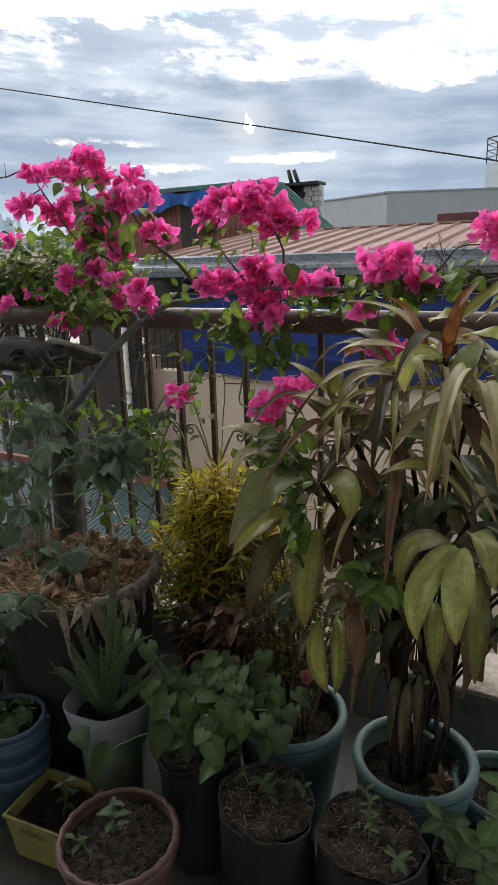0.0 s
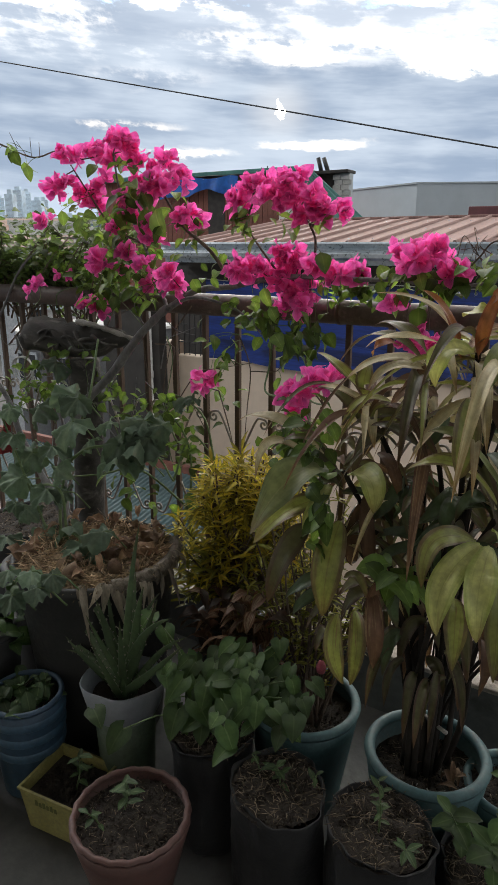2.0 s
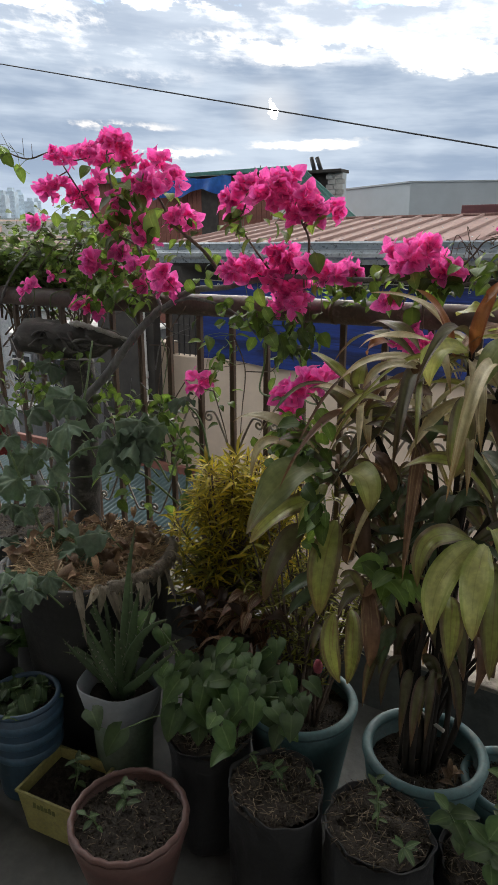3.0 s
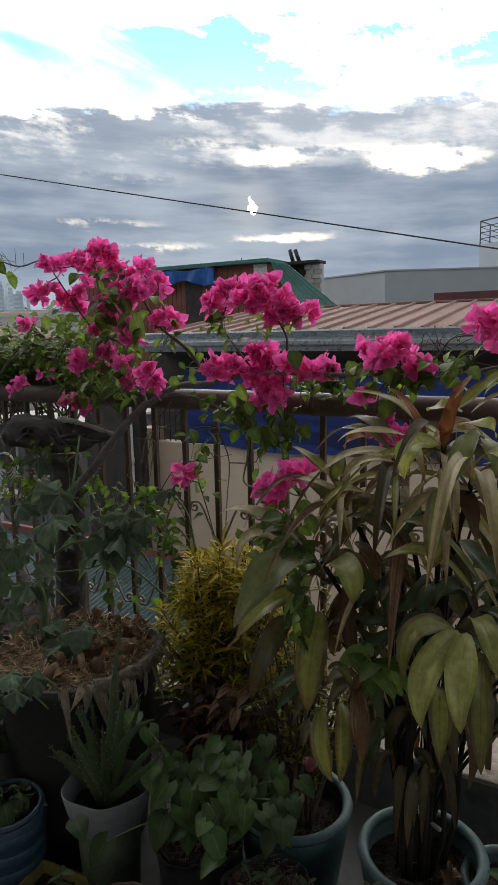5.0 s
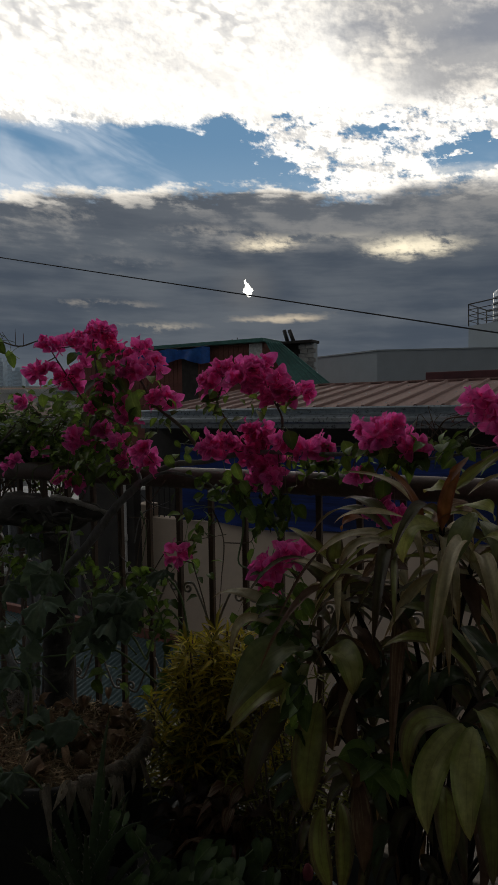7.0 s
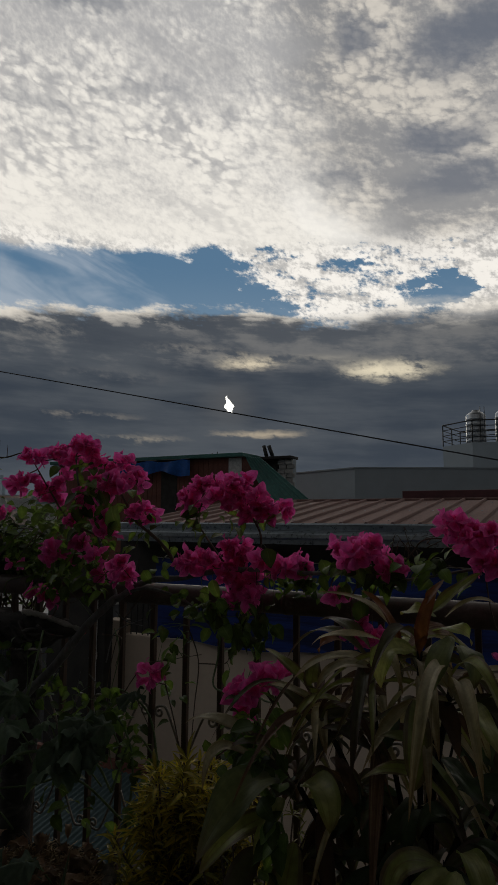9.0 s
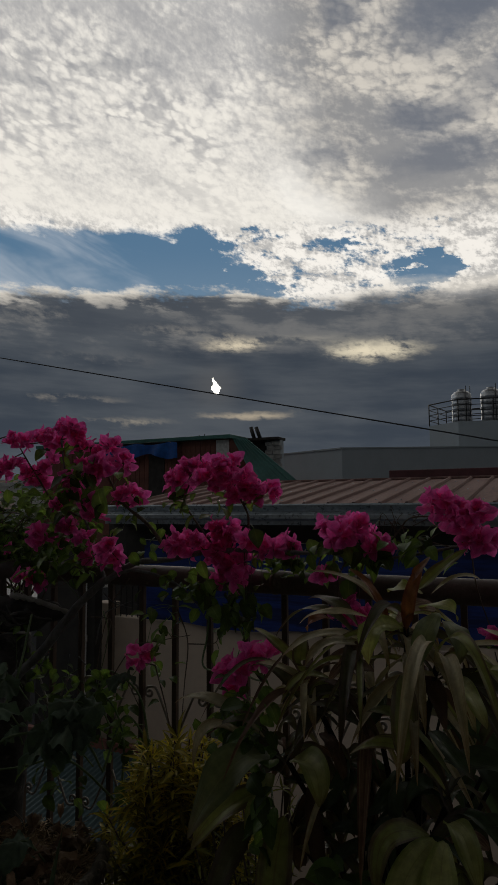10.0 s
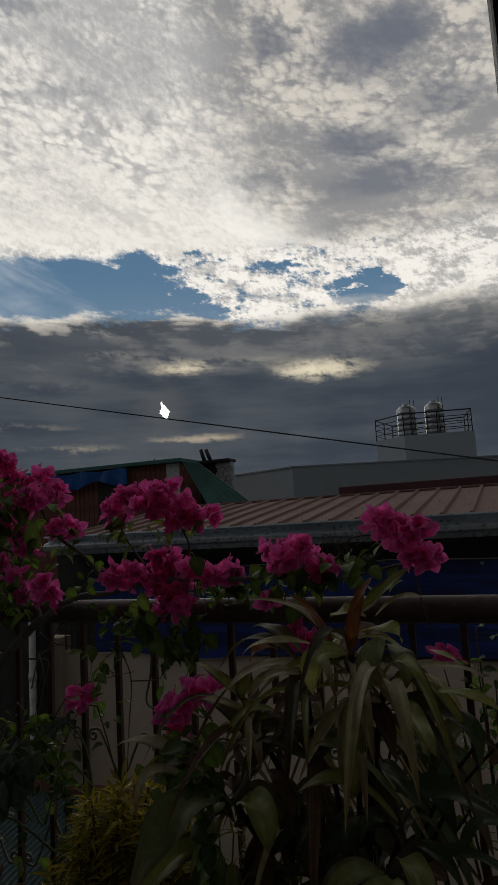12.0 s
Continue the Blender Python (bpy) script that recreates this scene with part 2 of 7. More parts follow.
def leaf_material(name, middle, edge, tip, translucent=0.35, rough=0.42, ribs=0.0, vary=0.3, vein=(0, 0, 0), vein_w=0.05, dry=None, dry_at=0.66, glow=(1.25, 1.3, 0.8)):
    """A leaf by its own length (v) and width (u): midrib, side tone, tip tone, dry blotches and light let through."""
    m = bpy.data.materials.new(name)
    m.use_nodes = True
    T = Nodes(m.node_tree)
    bsdf = m.node_tree.nodes["Principled BSDF"]
    uv = T.put("ShaderNodeTexCoord").outputs["UV"]
    part_uv = T.tree.nodes.new("ShaderNodeSeparateXYZ")
    T.link(uv, part_uv.inputs[0])
    u, v = part_uv.outputs[0], part_uv.outputs[1]
    info, geo = T.put("ShaderNodeObjectInfo"), T.put("ShaderNodeNewGeometry")
    chance = T.math("FRACT", T.math("ADD", info.outputs["Random"], geo.outputs["Random Per Island"]))
    side = T.math("ABSOLUTE", T.math("SUBTRACT", T.math("MULTIPLY", u, 2.0), 1.0))
    spread = T.put("ShaderNodeCombineXYZ")
    T.link(T.math("MULTIPLY", u, 9.0), spread.inputs[0])
    T.link(T.math("MULTIPLY", v, 1.6), spread.inputs[1])
    T.link(T.math("MULTIPLY", chance, 40.0), spread.inputs[2])
    streak = T.noise(spread.outputs[0], 1.0, 5.0, 0.6)
    mottle = T.noise(T.put("ShaderNodeTexCoord").outputs["Object"], 70.0, 4.0, 0.6)
    colour = T.mix(T.step(T.math("ADD", side, T.math("MULTIPLY", T.math("SUBTRACT", streak, 0.5), 1.4)), 0.35, 0.95), (*middle, 1), (*edge, 1))
    colour = T.mix(T.step(T.math("ADD", v, T.math("MULTIPLY", T.math("SUBTRACT", streak, 0.5), 0.5)), 0.72, 1.02), colour, (*tip, 1))
    if dry:
        colour = T.mix(T.step(T.math("ADD", streak, T.math("MULTIPLY", chance, 0.12)), dry_at, dry_at + 0.08, 0.0, 0.85), colour, (*dry, 1))
    if sum(vein):
        colour = T.mix(T.step(side, vein_w * 2, vein_w * 0.6, 0.0, 0.8), colour, (*vein, 1))
    shade = T.math("MULTIPLY", T.step(chance, 0.0, 1.0, 1.0 - vary, 1.0 + vary), T.step(mottle, 0.25, 0.75, 0.82, 1.18))
    colour = T.mix(1.0, colour, T.vec(shade, shade, shade), "MULTIPLY")
    T.link(colour, bsdf.inputs["Base Color"])
    bsdf.inputs["Roughness"].default_value = rough
    height = T.math("ADD", T.math("MULTIPLY", mottle, 0.4), T.math("MULTIPLY", T.math("SINE", T.math("MULTIPLY", u, 60.0 if ribs else 14.0)), ribs or 0.25))
    relief = T.put("ShaderNodeBump", Strength=0.35, Distance=0.002)
    T.link(height, relief.inputs["Height"])
    T.link(relief.outputs[0], bsdf.inputs["Normal"])
    thin, both = T.put("ShaderNodeBsdfTranslucent"), T.put("ShaderNodeMixShader", Fac=translucent)
    T.link(T.mix(1.0, colour, (*glow, 1), "MULTIPLY"), thin.inputs["Color"])
    T.link(bsdf.outputs[0], both.inputs[1])
    T.link(thin.outputs[0], both.inputs[2])
    T.link(both.outputs[0], m.node_tree.nodes["Material Output"].inputs["Surface"])
    return m


M = dict(
    concrete=material("floor concrete", (0.075, 0.078, 0.077), (0.115, 0.117, 0.113), 3.0, 0.85, bump=0.4, stain=(0.045, 0.047, 0.045), stain_scale=4.0),
    kerb=material("kerb top, light in its tone", (0.27, 0.235, 0.20), (0.37, 0.33, 0.285), 6.0, 0.9, bump=0.8, stain=(0.12, 0.105, 0.09), stain_scale=14.0, stain_at=0.52),
    plaster=material("cream render", (0.60, 0.49, 0.39), (0.64, 0.53, 0.425), 0.5, 0.9, bump=0.1, fine=14, stain=(0.55, 0.455, 0.365), stain_scale=0.5, grain_by=0.05),
    grey_wall=material("grey render", (0.40, 0.45, 0.485), (0.44, 0.485, 0.515), 0.12, 0.9, bump=0.0, fine=12, stain=(0.37, 0.41, 0.44), stain_scale=0.2, grain_by=0.05),
    white_wall=material("off-white render", (0.55, 0.55, 0.53), (0.66, 0.66, 0.64), 0.5, 0.85, bump=0.1, fine=20, stain=(0.40, 0.39, 0.37), stain_scale=0.7),
    rail=material("brown rail paint", (0.085, 0.058, 0.050), (0.125, 0.092, 0.082), 9.0, 0.5, bump=0.3, spec=0.4, stain=(0.24, 0.205, 0.185), stain_scale=16.0, stain_at=0.58),
    bar=material("brown bar paint", (0.075, 0.047, 0.030), (0.105, 0.066, 0.042), 14.0, 0.5, bump=0.2, stain=(0.16, 0.09, 0.05), stain_scale=25.0),
    scroll=material("pale scroll iron", (0.22, 0.19, 0.16), (0.30, 0.27, 0.23), 20.0, 0.45, bump=0.2),
    roof=material("faded red roof paint", (0.225, 0.135, 0.118), (0.29, 0.185, 0.163), 1.3, 0.75, spec=0.2, bump=0.1, fine=12, stain=(0.20, 0.13, 0.112), stain_scale=2.2, stain_at=0.55, stretch=(2.5, 0.5, 1)),
    maroon=material("maroon paint", (0.10, 0.035, 0.04), (0.14, 0.05, 0.055), 1.0, 0.6, bump=0.1),
    gutter=material("galvanised gutter", (0.34, 0.39, 0.43), (0.46, 0.51, 0.55), 2.5, 0.34, metal=0.55, bump=0.08, stain=(0.22, 0.235, 0.25), stain_scale=3.0),
    # near black: also stands in for shade in the porch, doorway and slab recess
    soffit=material("dark timber and painted shade", (0.03, 0.027, 0.025), (0.05, 0.045, 0.04), 4.0, 0.8),
    # the stain tone here paints the dark of the folds, streaked across the sheet
    tarp=material("blue tarpaulin", (0.010, 0.034, 0.20), (0.016, 0.052, 0.28), 3.0, 0.45, bump=0.7, fine=5, translucent=0.12, stain=(0.005, 0.012, 0.055), stain_scale=1.3, stain_at=0.48, stretch=(0.4, 1, 3.5)),
    tarp_far=material("bright blue tarpaulin", (0.015, 0.10, 0.42), (0.025, 0.16, 0.55), 1.2, 0.45, bump=0.5, fine=5, translucent=0.2),
    green_sheet=material("green roof sheet", (0.045, 0.155, 0.135), (0.07, 0.215, 0.19), 1.0, 0.45, bump=0.1, stain=(0.10, 0.18, 0.16), stain_scale=1.5),
    teal_sheet=material("blue-green roof sheet", (0.05, 0.085, 0.092), (0.075, 0.115, 0.12), 1.2, 0.7, bump=0.1, spec=0.2, stain=(0.06, 0.085, 0.085), stain_scale=2.0),
    brick_red=material("red-brown boards", (0.16, 0.06, 0.045), (0.22, 0.09, 0.065), 1.5, 0.8, bump=0.3),
    block=material("concrete block", (0.33, 0.33, 0.32), (0.46, 0.45, 0.43), 3.0, 0.95, bump=0.5, vary=0.15),
    dark_steel=material("dark steel", (0.035, 0.035, 0.037), (0.06, 0.06, 0.06), 6.0, 0.5, metal=0.5),
    stainless=material("stainless tank", (0.36, 0.375, 0.39), (0.46, 0.475, 0.49), 1.5, 0.34, metal=1.0, bump=0.03),
    # tower walls and windows carry distance haze in their pale blue base colour
    city=material("far concrete, haze in colour", (0.58, 0.70, 0.80), (0.66, 0.76, 0.84), 0.01, 0.9, bump=0.0, vary=0.08),
    ground=material("town ground", (0.10, 0.10, 0.10), (0.18, 0.17, 0.16), 0.05, 0.95, bump=0.0, stain=(0.08, 0.12, 0.05), stain_scale=0.02),
    rust=material("rusty roof", (0.20, 0.11, 0.07), (0.30, 0.20, 0.15), 0.8, 0.7, vary=0.3),
    glass=material("dark glass", (0.02, 0.025, 0.03), (0.03, 0.035, 0.04), 1.0, 0.08, bump=0.0),
    hazed_glass=material("far windows, haze in colour", (0.50, 0.61, 0.71), (0.55, 0.65, 0.74), 0.05, 0.5, bump=0.0),
    red_cloth=material("dull red cloth", (0.22, 0.03, 0.035), (0.30, 0.05, 0.05), 30.0, 0.9, bump=0.3),
    white_cable=material("grey-white cable", (0.42, 0.43, 0.43), (0.52, 0.53, 0.53), 20.0, 0.5, bump=0.1),
    van=material("white van paint", (0.72, 0.73, 0.74), (0.78, 0.79, 0.80), 2.0, 0.25, bump=0.0),
    cable=material("black cable", (0.03, 0.034, 0.038), (0.04, 0.045, 0.05), 5.0, 0.6),
    terracotta=material("red-brown plastic", (0.095, 0.05, 0.044), (0.125, 0.066, 0.056), 12.0, 0.55, bump=0.15, stain=(0.09, 0.06, 0.05), stain_scale=22.0),
    teal_pot=material("sea-green plastic", (0.047, 0.105, 0.115), (0.066, 0.132, 0.14), 9.0, 0.55, bump=0.12, stain=(0.11, 0.13, 0.128), stain_scale=20.0, stain_at=0.57),
    blue_pot=material("dark blue plastic", (0.028, 0.06, 0.10), (0.04, 0.08, 0.13), 9.0, 0.5, bump=0.1, stain=(0.08, 0.11, 0.13), stain_scale=18.0),
    blue_band=material("blue band", (0.04, 0.09, 0.145), (0.055, 0.11, 0.17), 9.0, 0.5, bump=0.1, stain=(0.07, 0.095, 0.11), stain_scale=20.0),
    white_pot=material("off-white plastic", (0.20, 0.225, 0.25), (0.26, 0.285, 0.31), 6.0, 0.5, bump=0.1, stain=(0.12, 0.14, 0.13), stain_scale=14.0, stain_at=0.62, grain_by=0.08),
    green_pot=material("mossy green plastic", (0.055, 0.085, 0.055), (0.08, 0.115, 0.075), 12.0, 0.5, bump=0.1, stain=(0.035, 0.045, 0.035), stain_scale=14.0),
    yellow_box=material("yellow plastic", (0.26, 0.245, 0.085), (0.33, 0.31, 0.12), 12.0, 0.55, bump=0.1, stain=(0.15, 0.14, 0.07), stain_scale=16.0),
    print=material("dark print", (0.10, 0.11, 0.03), (0.12, 0.13, 0.04), 20.0, 0.6, bump=0.0),
    grow_bag=material("black polythene", (0.016, 0.017, 0.019), (0.024, 0.025, 0.027), 10.0, 0.62, bump=0.8, fine=3, stain=(0.04, 0.037, 0.033), stain_scale=8.0),
    tub=material("charcoal plastic", (0.032, 0.033, 0.034), (0.048, 0.049, 0.05), 8.0, 0.6, bump=0.2, stain=(0.075, 0.068, 0.06), stain_scale=12.0),
    soil=material("potting soil", (0.024, 0.019, 0.015), (0.055, 0.044, 0.035), 40.0, 0.95, bump=1.0, fine=4, stain=(0.10, 0.085, 0.07), stain_scale=120.0, stain_at=0.6),
    straw=material("dry straw", (0.26, 0.18, 0.10), (0.46, 0.35, 0.22), 25.0, 0.85, bump=0.4, vary=0.5),
    dead_leaf=material("dry brown leaf", (0.17, 0.10, 0.06), (0.30, 0.20, 0.12), 25.0, 0.8, bump=0.5, vary=0.4, translucent=0.15),
    bark=material("grey bark", (0.12, 0.118, 0.12), (0.20, 0.198, 0.20), 25.0, 0.85, bump=0.9, fine=5, vary=0.1, stretch=(1, 1, 0.5)),
    twig=material("brown twig", (0.09, 0.065, 0.05), (0.16, 0.12, 0.09), 30.0, 0.8, bump=0.5),
    green_stem=material("green stem", (0.10, 0.16, 0.06), (0.15, 0.21, 0.09), 25.0, 0.6, bump=0.2),
    dark_wood=material("dark streaked wood", (0.03, 0.028, 0.026), (0.08, 0.075, 0.068), 14.0, 0.85, bump=1.0, fine=4, stain=(0.17, 0.16, 0.145), stain_scale=18.0, stain_at=0.55, stretch=(0.3, 1, 1)),
    ti_stem=material("dark ti stem", (0.016, 0.014, 0.012), (0.036, 0.031, 0.027), 22.0, 0.9, bump=0.8, fine=4, spec=0.2, stain=(0.06, 0.053, 0.045), stain_scale=30.0, stain_at=0.68, stretch=(1, 1, 0.3)),
    hose=material("grey ribbed hose", (0.30, 0.33, 0.36), (0.38, 0.41, 0.44), 20.0, 0.55, bump=0.1),
    dark_wall=material("dark stained wall", (0.085, 0.09, 0.095), (0.13, 0.135, 0.14), 0.8, 0.9, bump=0.2, fine=20, stain=(0.05, 0.05, 0.052), stain_scale=1.1),
    lining=material("torn pale lining", (0.17, 0.145, 0.115), (0.27, 0.235, 0.19), 30.0, 0.9, bump=0.9, stain=(0.07, 0.06, 0.045), stain_scale=30.0, stain_at=0.48),
    pink_stub=material("red stub", (0.5, 0.03, 0.06), (0.6, 0.05, 0.08), 20.0, 0.6),
    roof_inside=material("dark ceiling boards", (0.10, 0.09, 0.08), (0.14, 0.13, 0.12), 2.0, 0.8),
    house_wall=material("house wall paint", (0.40, 0.38, 0.35), (0.46, 0.44, 0.40), 1.5, 0.85, bump=0.2, fine=20),
    leaf=leaf_material("bougainvillea leaf", (0.115, 0.19, 0.055), (0.09, 0.155, 0.045), (0.105, 0.17, 0.045), 0.50, 0.45, vary=0.6, vein=(0.17, 0.26, 0.09), glow=(1.6, 1.5, 0.75)),
    bract=leaf_material("pink bract", (0.87, 0.115, 0.47), (0.92, 0.20, 0.57), (0.92, 0.16, 0.53), 0.55, 0.7, vary=0.18, vein=(0.76, 0.05, 0.33), vein_w=0.03, glow=(1.06, 1.08, 1.06)),
    fine_leaf=leaf_material("small olive-green leaf", (0.125, 0.18, 0.07), (0.095, 0.145, 0.058), (0.11, 0.16, 0.06), 0.5, 0.5, vary=0.6, glow=(1.4, 1.4, 0.8)),
    ti_green=leaf_material("ti leaf, green and bronze", (0.27, 0.29, 0.085), (0.14, 0.10, 0.055), (0.17, 0.12, 0.05), 0.3, 0.33, ribs=0.12, vary=0.3, vein=(0.22, 0.20, 0.07), vein_w=0.035, dry=(0.24, 0.17, 0.08), dry_at=0.70),
    ti_pale=leaf_material("ti leaf, pale green", (0.47, 0.48, 0.19), (0.30, 0.34, 0.10), (0.28, 0.23, 0.09), 0.38, 0.38, ribs=0.12, vary=0.2, vein=(0.38, 0.39, 0.14), vein_w=0.025, dry=(0.34, 0.28, 0.14), dry_at=0.72),
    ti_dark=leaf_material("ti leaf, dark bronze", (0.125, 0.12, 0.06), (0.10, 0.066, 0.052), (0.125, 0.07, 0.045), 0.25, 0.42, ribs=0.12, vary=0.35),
    ti_broad=leaf_material("ti leaf, dull green", (0.24, 0.27, 0.12), (0.17, 0.20, 0.09), (0.18, 0.13, 0.07), 0.3, 0.4, ribs=0.12, vary=0.1, vein=(0.30, 0.31, 0.15), vein_w=0.03),
    ti_rust=leaf_material("ti leaf, withered", (0.17, 0.095, 0.065), (0.12, 0.062, 0.045), (0.24, 0.14, 0.08), 0.25, 0.6, ribs=0.15, vary=0.3, dry=(0.26, 0.18, 0.11), dry_at=0.62),
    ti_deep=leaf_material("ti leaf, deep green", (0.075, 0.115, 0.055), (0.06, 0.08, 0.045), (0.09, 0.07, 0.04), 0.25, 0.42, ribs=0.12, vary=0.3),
    ti_dry=leaf_material("ti leaf, dry", (0.56, 0.50, 0.33), (0.40, 0.31, 0.18), (0.34, 0.20, 0.08), 0.2, 0.5, ribs=0.15, vary=0.2, dry=(0.52, 0.46, 0.30), dry_at=0.60),
    ti_red=leaf_material("ti leaf, young red", (0.26, 0.10, 0.045), (0.19, 0.06, 0.035), (0.28, 0.14, 0.06), 0.35, 0.35, ribs=0.1, vary=0.2),
    croton=leaf_material("yellow croton leaf", (0.58, 0.46, 0.06), (0.33, 0.32, 0.06), (0.38, 0.35, 0.06), 0.42, 0.4, vary=0.5, vein=(0.64, 0.50, 0.07)),
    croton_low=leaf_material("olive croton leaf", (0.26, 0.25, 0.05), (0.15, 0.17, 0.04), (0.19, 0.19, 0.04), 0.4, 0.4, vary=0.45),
    heart=leaf_material("heart leaf", (0.058, 0.108, 0.03), (0.045, 0.09, 0.027), (0.056, 0.098, 0.028), 0.3, 0.6, vary=0.4, vein=(0.105, 0.165, 0.06)),
    gourd=leaf_material("gourd leaf, dusty", (0.125, 0.18, 0.125), (0.095, 0.15, 0.10), (0.105, 0.155, 0.10), 0.22, 0.8, vary=0.35, vein=(0.18, 0.24, 0.165)),
    aloe=leaf_material("aloe flesh", (0.072, 0.118, 0.052), (0.06, 0.10, 0.046), (0.088, 0.105, 0.046), 0.05, 0.45, vary=0.2),
    brom=leaf_material("red-brown leaf", (0.10, 0.055, 0.035), (0.14, 0.062, 0.035), (0.19, 0.10, 0.058), 0.3, 0.55, vary=0.7, dry=(0.20, 0.15, 0.10), dry_at=0.60),
    pale_dry=material("pale dry leaf", (0.30, 0.26, 0.20), (0.44, 0.39, 0.31), 25.0, 0.8, bump=0.5, vary=0.3, translucent=0.15, stretch=(1, 1, 0.3)),
    pale_wood=material("worn pale wood and lit edge", (0.28, 0.27, 0.25), (0.40, 0.385, 0.36), 30.0, 0.85, bump=0.6),
    faded_pink=material("faded pink", (0.34, 0.07, 0.10), (0.42, 0.11, 0.14), 40.0, 0.7),
    # straw in a darker tone than the tub's
    bag_straw=material("straw, darker tone", (0.09, 0.07, 0.045), (0.18, 0.14, 0.10), 25.0, 0.9, bump=0.4, vary=0.6),
    seedling=leaf_material("seedling leaf", (0.065, 0.11, 0.045), (0.05, 0.095, 0.038), (0.06, 0.095, 0.038), 0.3, 0.55, vary=0.25, vein=(0.14, 0.20, 0.09)),
)

# ---- building helpers ----
RNG = random.Random(7)


class Soup:
    """Vertices, faces and leaf coordinates gathered into one mesh."""

    def __init__(self):
        self.verts, self.faces, self.uvs = [], [], []

    def add(self, shape, m=None):
        verts, faces, uvs = shape
        base = len(self.verts)
        self.verts += [m @ Vector(v) for v in verts] if m is not None else [Vector(v) for v in verts]
        self.faces += [tuple(base + i for i in f) for f in faces]
        self.uvs += list(uvs) if uvs else [(0.5, 0.5)] * len(verts)
        return self

    def mesh(self, name, mat, smooth=True):
        data = bpy.data.meshes.new(name)
        data.from_pydata([tuple(v) for v in self.verts], [], self.faces)
        layer = data.uv_layers.new(name="leaf")
        loops = np.empty(len(data.loops), dtype=np.int32)
        data.loops.foreach_get("vertex_index", loops)
        layer.data.foreach_set("uv", np.array(self.uvs, dtype=np.float32)[loops].ravel())
        if smooth:
            data.polygons.foreach_set("use_smooth", [True] * len(data.polygons))
        data.materials.append(M[mat])
        data.update()
        return data


def part(name, shape, mat, parent=None, label="", smooth=True, m=None):
    """One mesh object, under its thing if a parent is given. shape: a Soup, a (verts, faces, uvs) or a mesh."""
    if isinstance(shape, bpy.types.Mesh):
        data = shape
    else:
        data = (shape if isinstance(shape, Soup) else Soup().add(shape)).mesh(name, mat, smooth)
    ob = new(name, data)
    if m is not None:
        ob.matrix_basis = m
    if parent is not None:
        ob.parent = parent
    if label:
        tagged(ob, label)
    return ob


def thing(name, at, label, category, group="", kind=""):
    """An empty at the base of a thing, for its parts."""
    ob = new(name)
    ob.empty_display_size = 0.05
    ob.location = at
    return tagged(ob, label, category, group, kind)


def box(x0, x1, y0, y1, z0, z1, bevel=0.0):
    """A box with its edges taken off."""
    if not bevel:
        v = [(x, y, z) for x in (x0, x1) for y in (y0, y1) for z in (z0, z1)]
        return v, [(0, 1, 3, 2), (4, 6, 7, 5), (0, 4, 5, 1), (2, 3, 7, 6), (0, 2, 6, 4), (1, 5, 7, 3)], None
    bm = bmesh.new()
    bmesh.ops.create_cube(bm, size=1.0, matrix=Matrix.LocRotScale(((x0 + x1) / 2, (y0 + y1) / 2, (z0 + z1) / 2), None, (x1 - x0, y1 - y0, z1 - z0)))
    bmesh.ops.bevel(bm, geom=bm.edges[:], offset=bevel, segments=2, profile=0.5, affect="EDGES")
    bm.verts.index_update()
    out = [v.co.copy() for v in bm.verts], [tuple(v.index for v in f.verts) for f in bm.faces], None
    bm.free()
    return out


def prism(outline, z0, z1):
    """An upright solid on a plan outline (anticlockwise)."""
    n = len(outline)
    verts = [(x, y, z0) for x, y in outline] + [(x, y, z1) for x, y in outline]
    faces = [(i, (i + 1) % n, n + (i + 1) % n, n + i) for i in range(n)] + [tuple(range(n, 2 * n)), tuple(reversed(range(n)))]
    return verts, faces, None


def lathe(profile, sides=40, wave=None):
    """A turned shape from (radius, height) pairs. wave(angle, height) scales the radius."""
    verts, faces = [], []
    for r, z in profile:
        for k in range(sides):
            a = 2 * math.pi * k / sides
            q = r * (wave(a, z) if wave else 1.0)
            verts.append((q * math.cos(a), q * math.sin(a), z))
    for i in range(len(profile) - 1):
        for k in range(sides):
            a, b = i * sides + k, i * sides + (k + 1) % sides
            faces.append((a, b, b + sides, a + sides))
    return verts, faces, None


def smooth_line(points, steps=5):
    """A curve through the points (Catmull-Rom)."""
    p = [Vector(q) for q in points]
    if len(p) < 3:
        return [p[0].lerp(p[-1], i / steps) for i in range(steps + 1)]
    p = [p[0] * 2 - p[1]] + p + [p[-1] * 2 - p[-2]]
    out = []
    for i in range(1, len(p) - 2):
        a, b, c, d = p[i - 1:i + 3]
        for k in range(steps):
            t = k / steps
            out.append(0.5 * (2 * b + (c - a) * t + (2 * a - 5 * b + 4 * c - d) * t * t + (3 * b - a - 3 * c + d) * t ** 3))
    return out + [p[-2]]


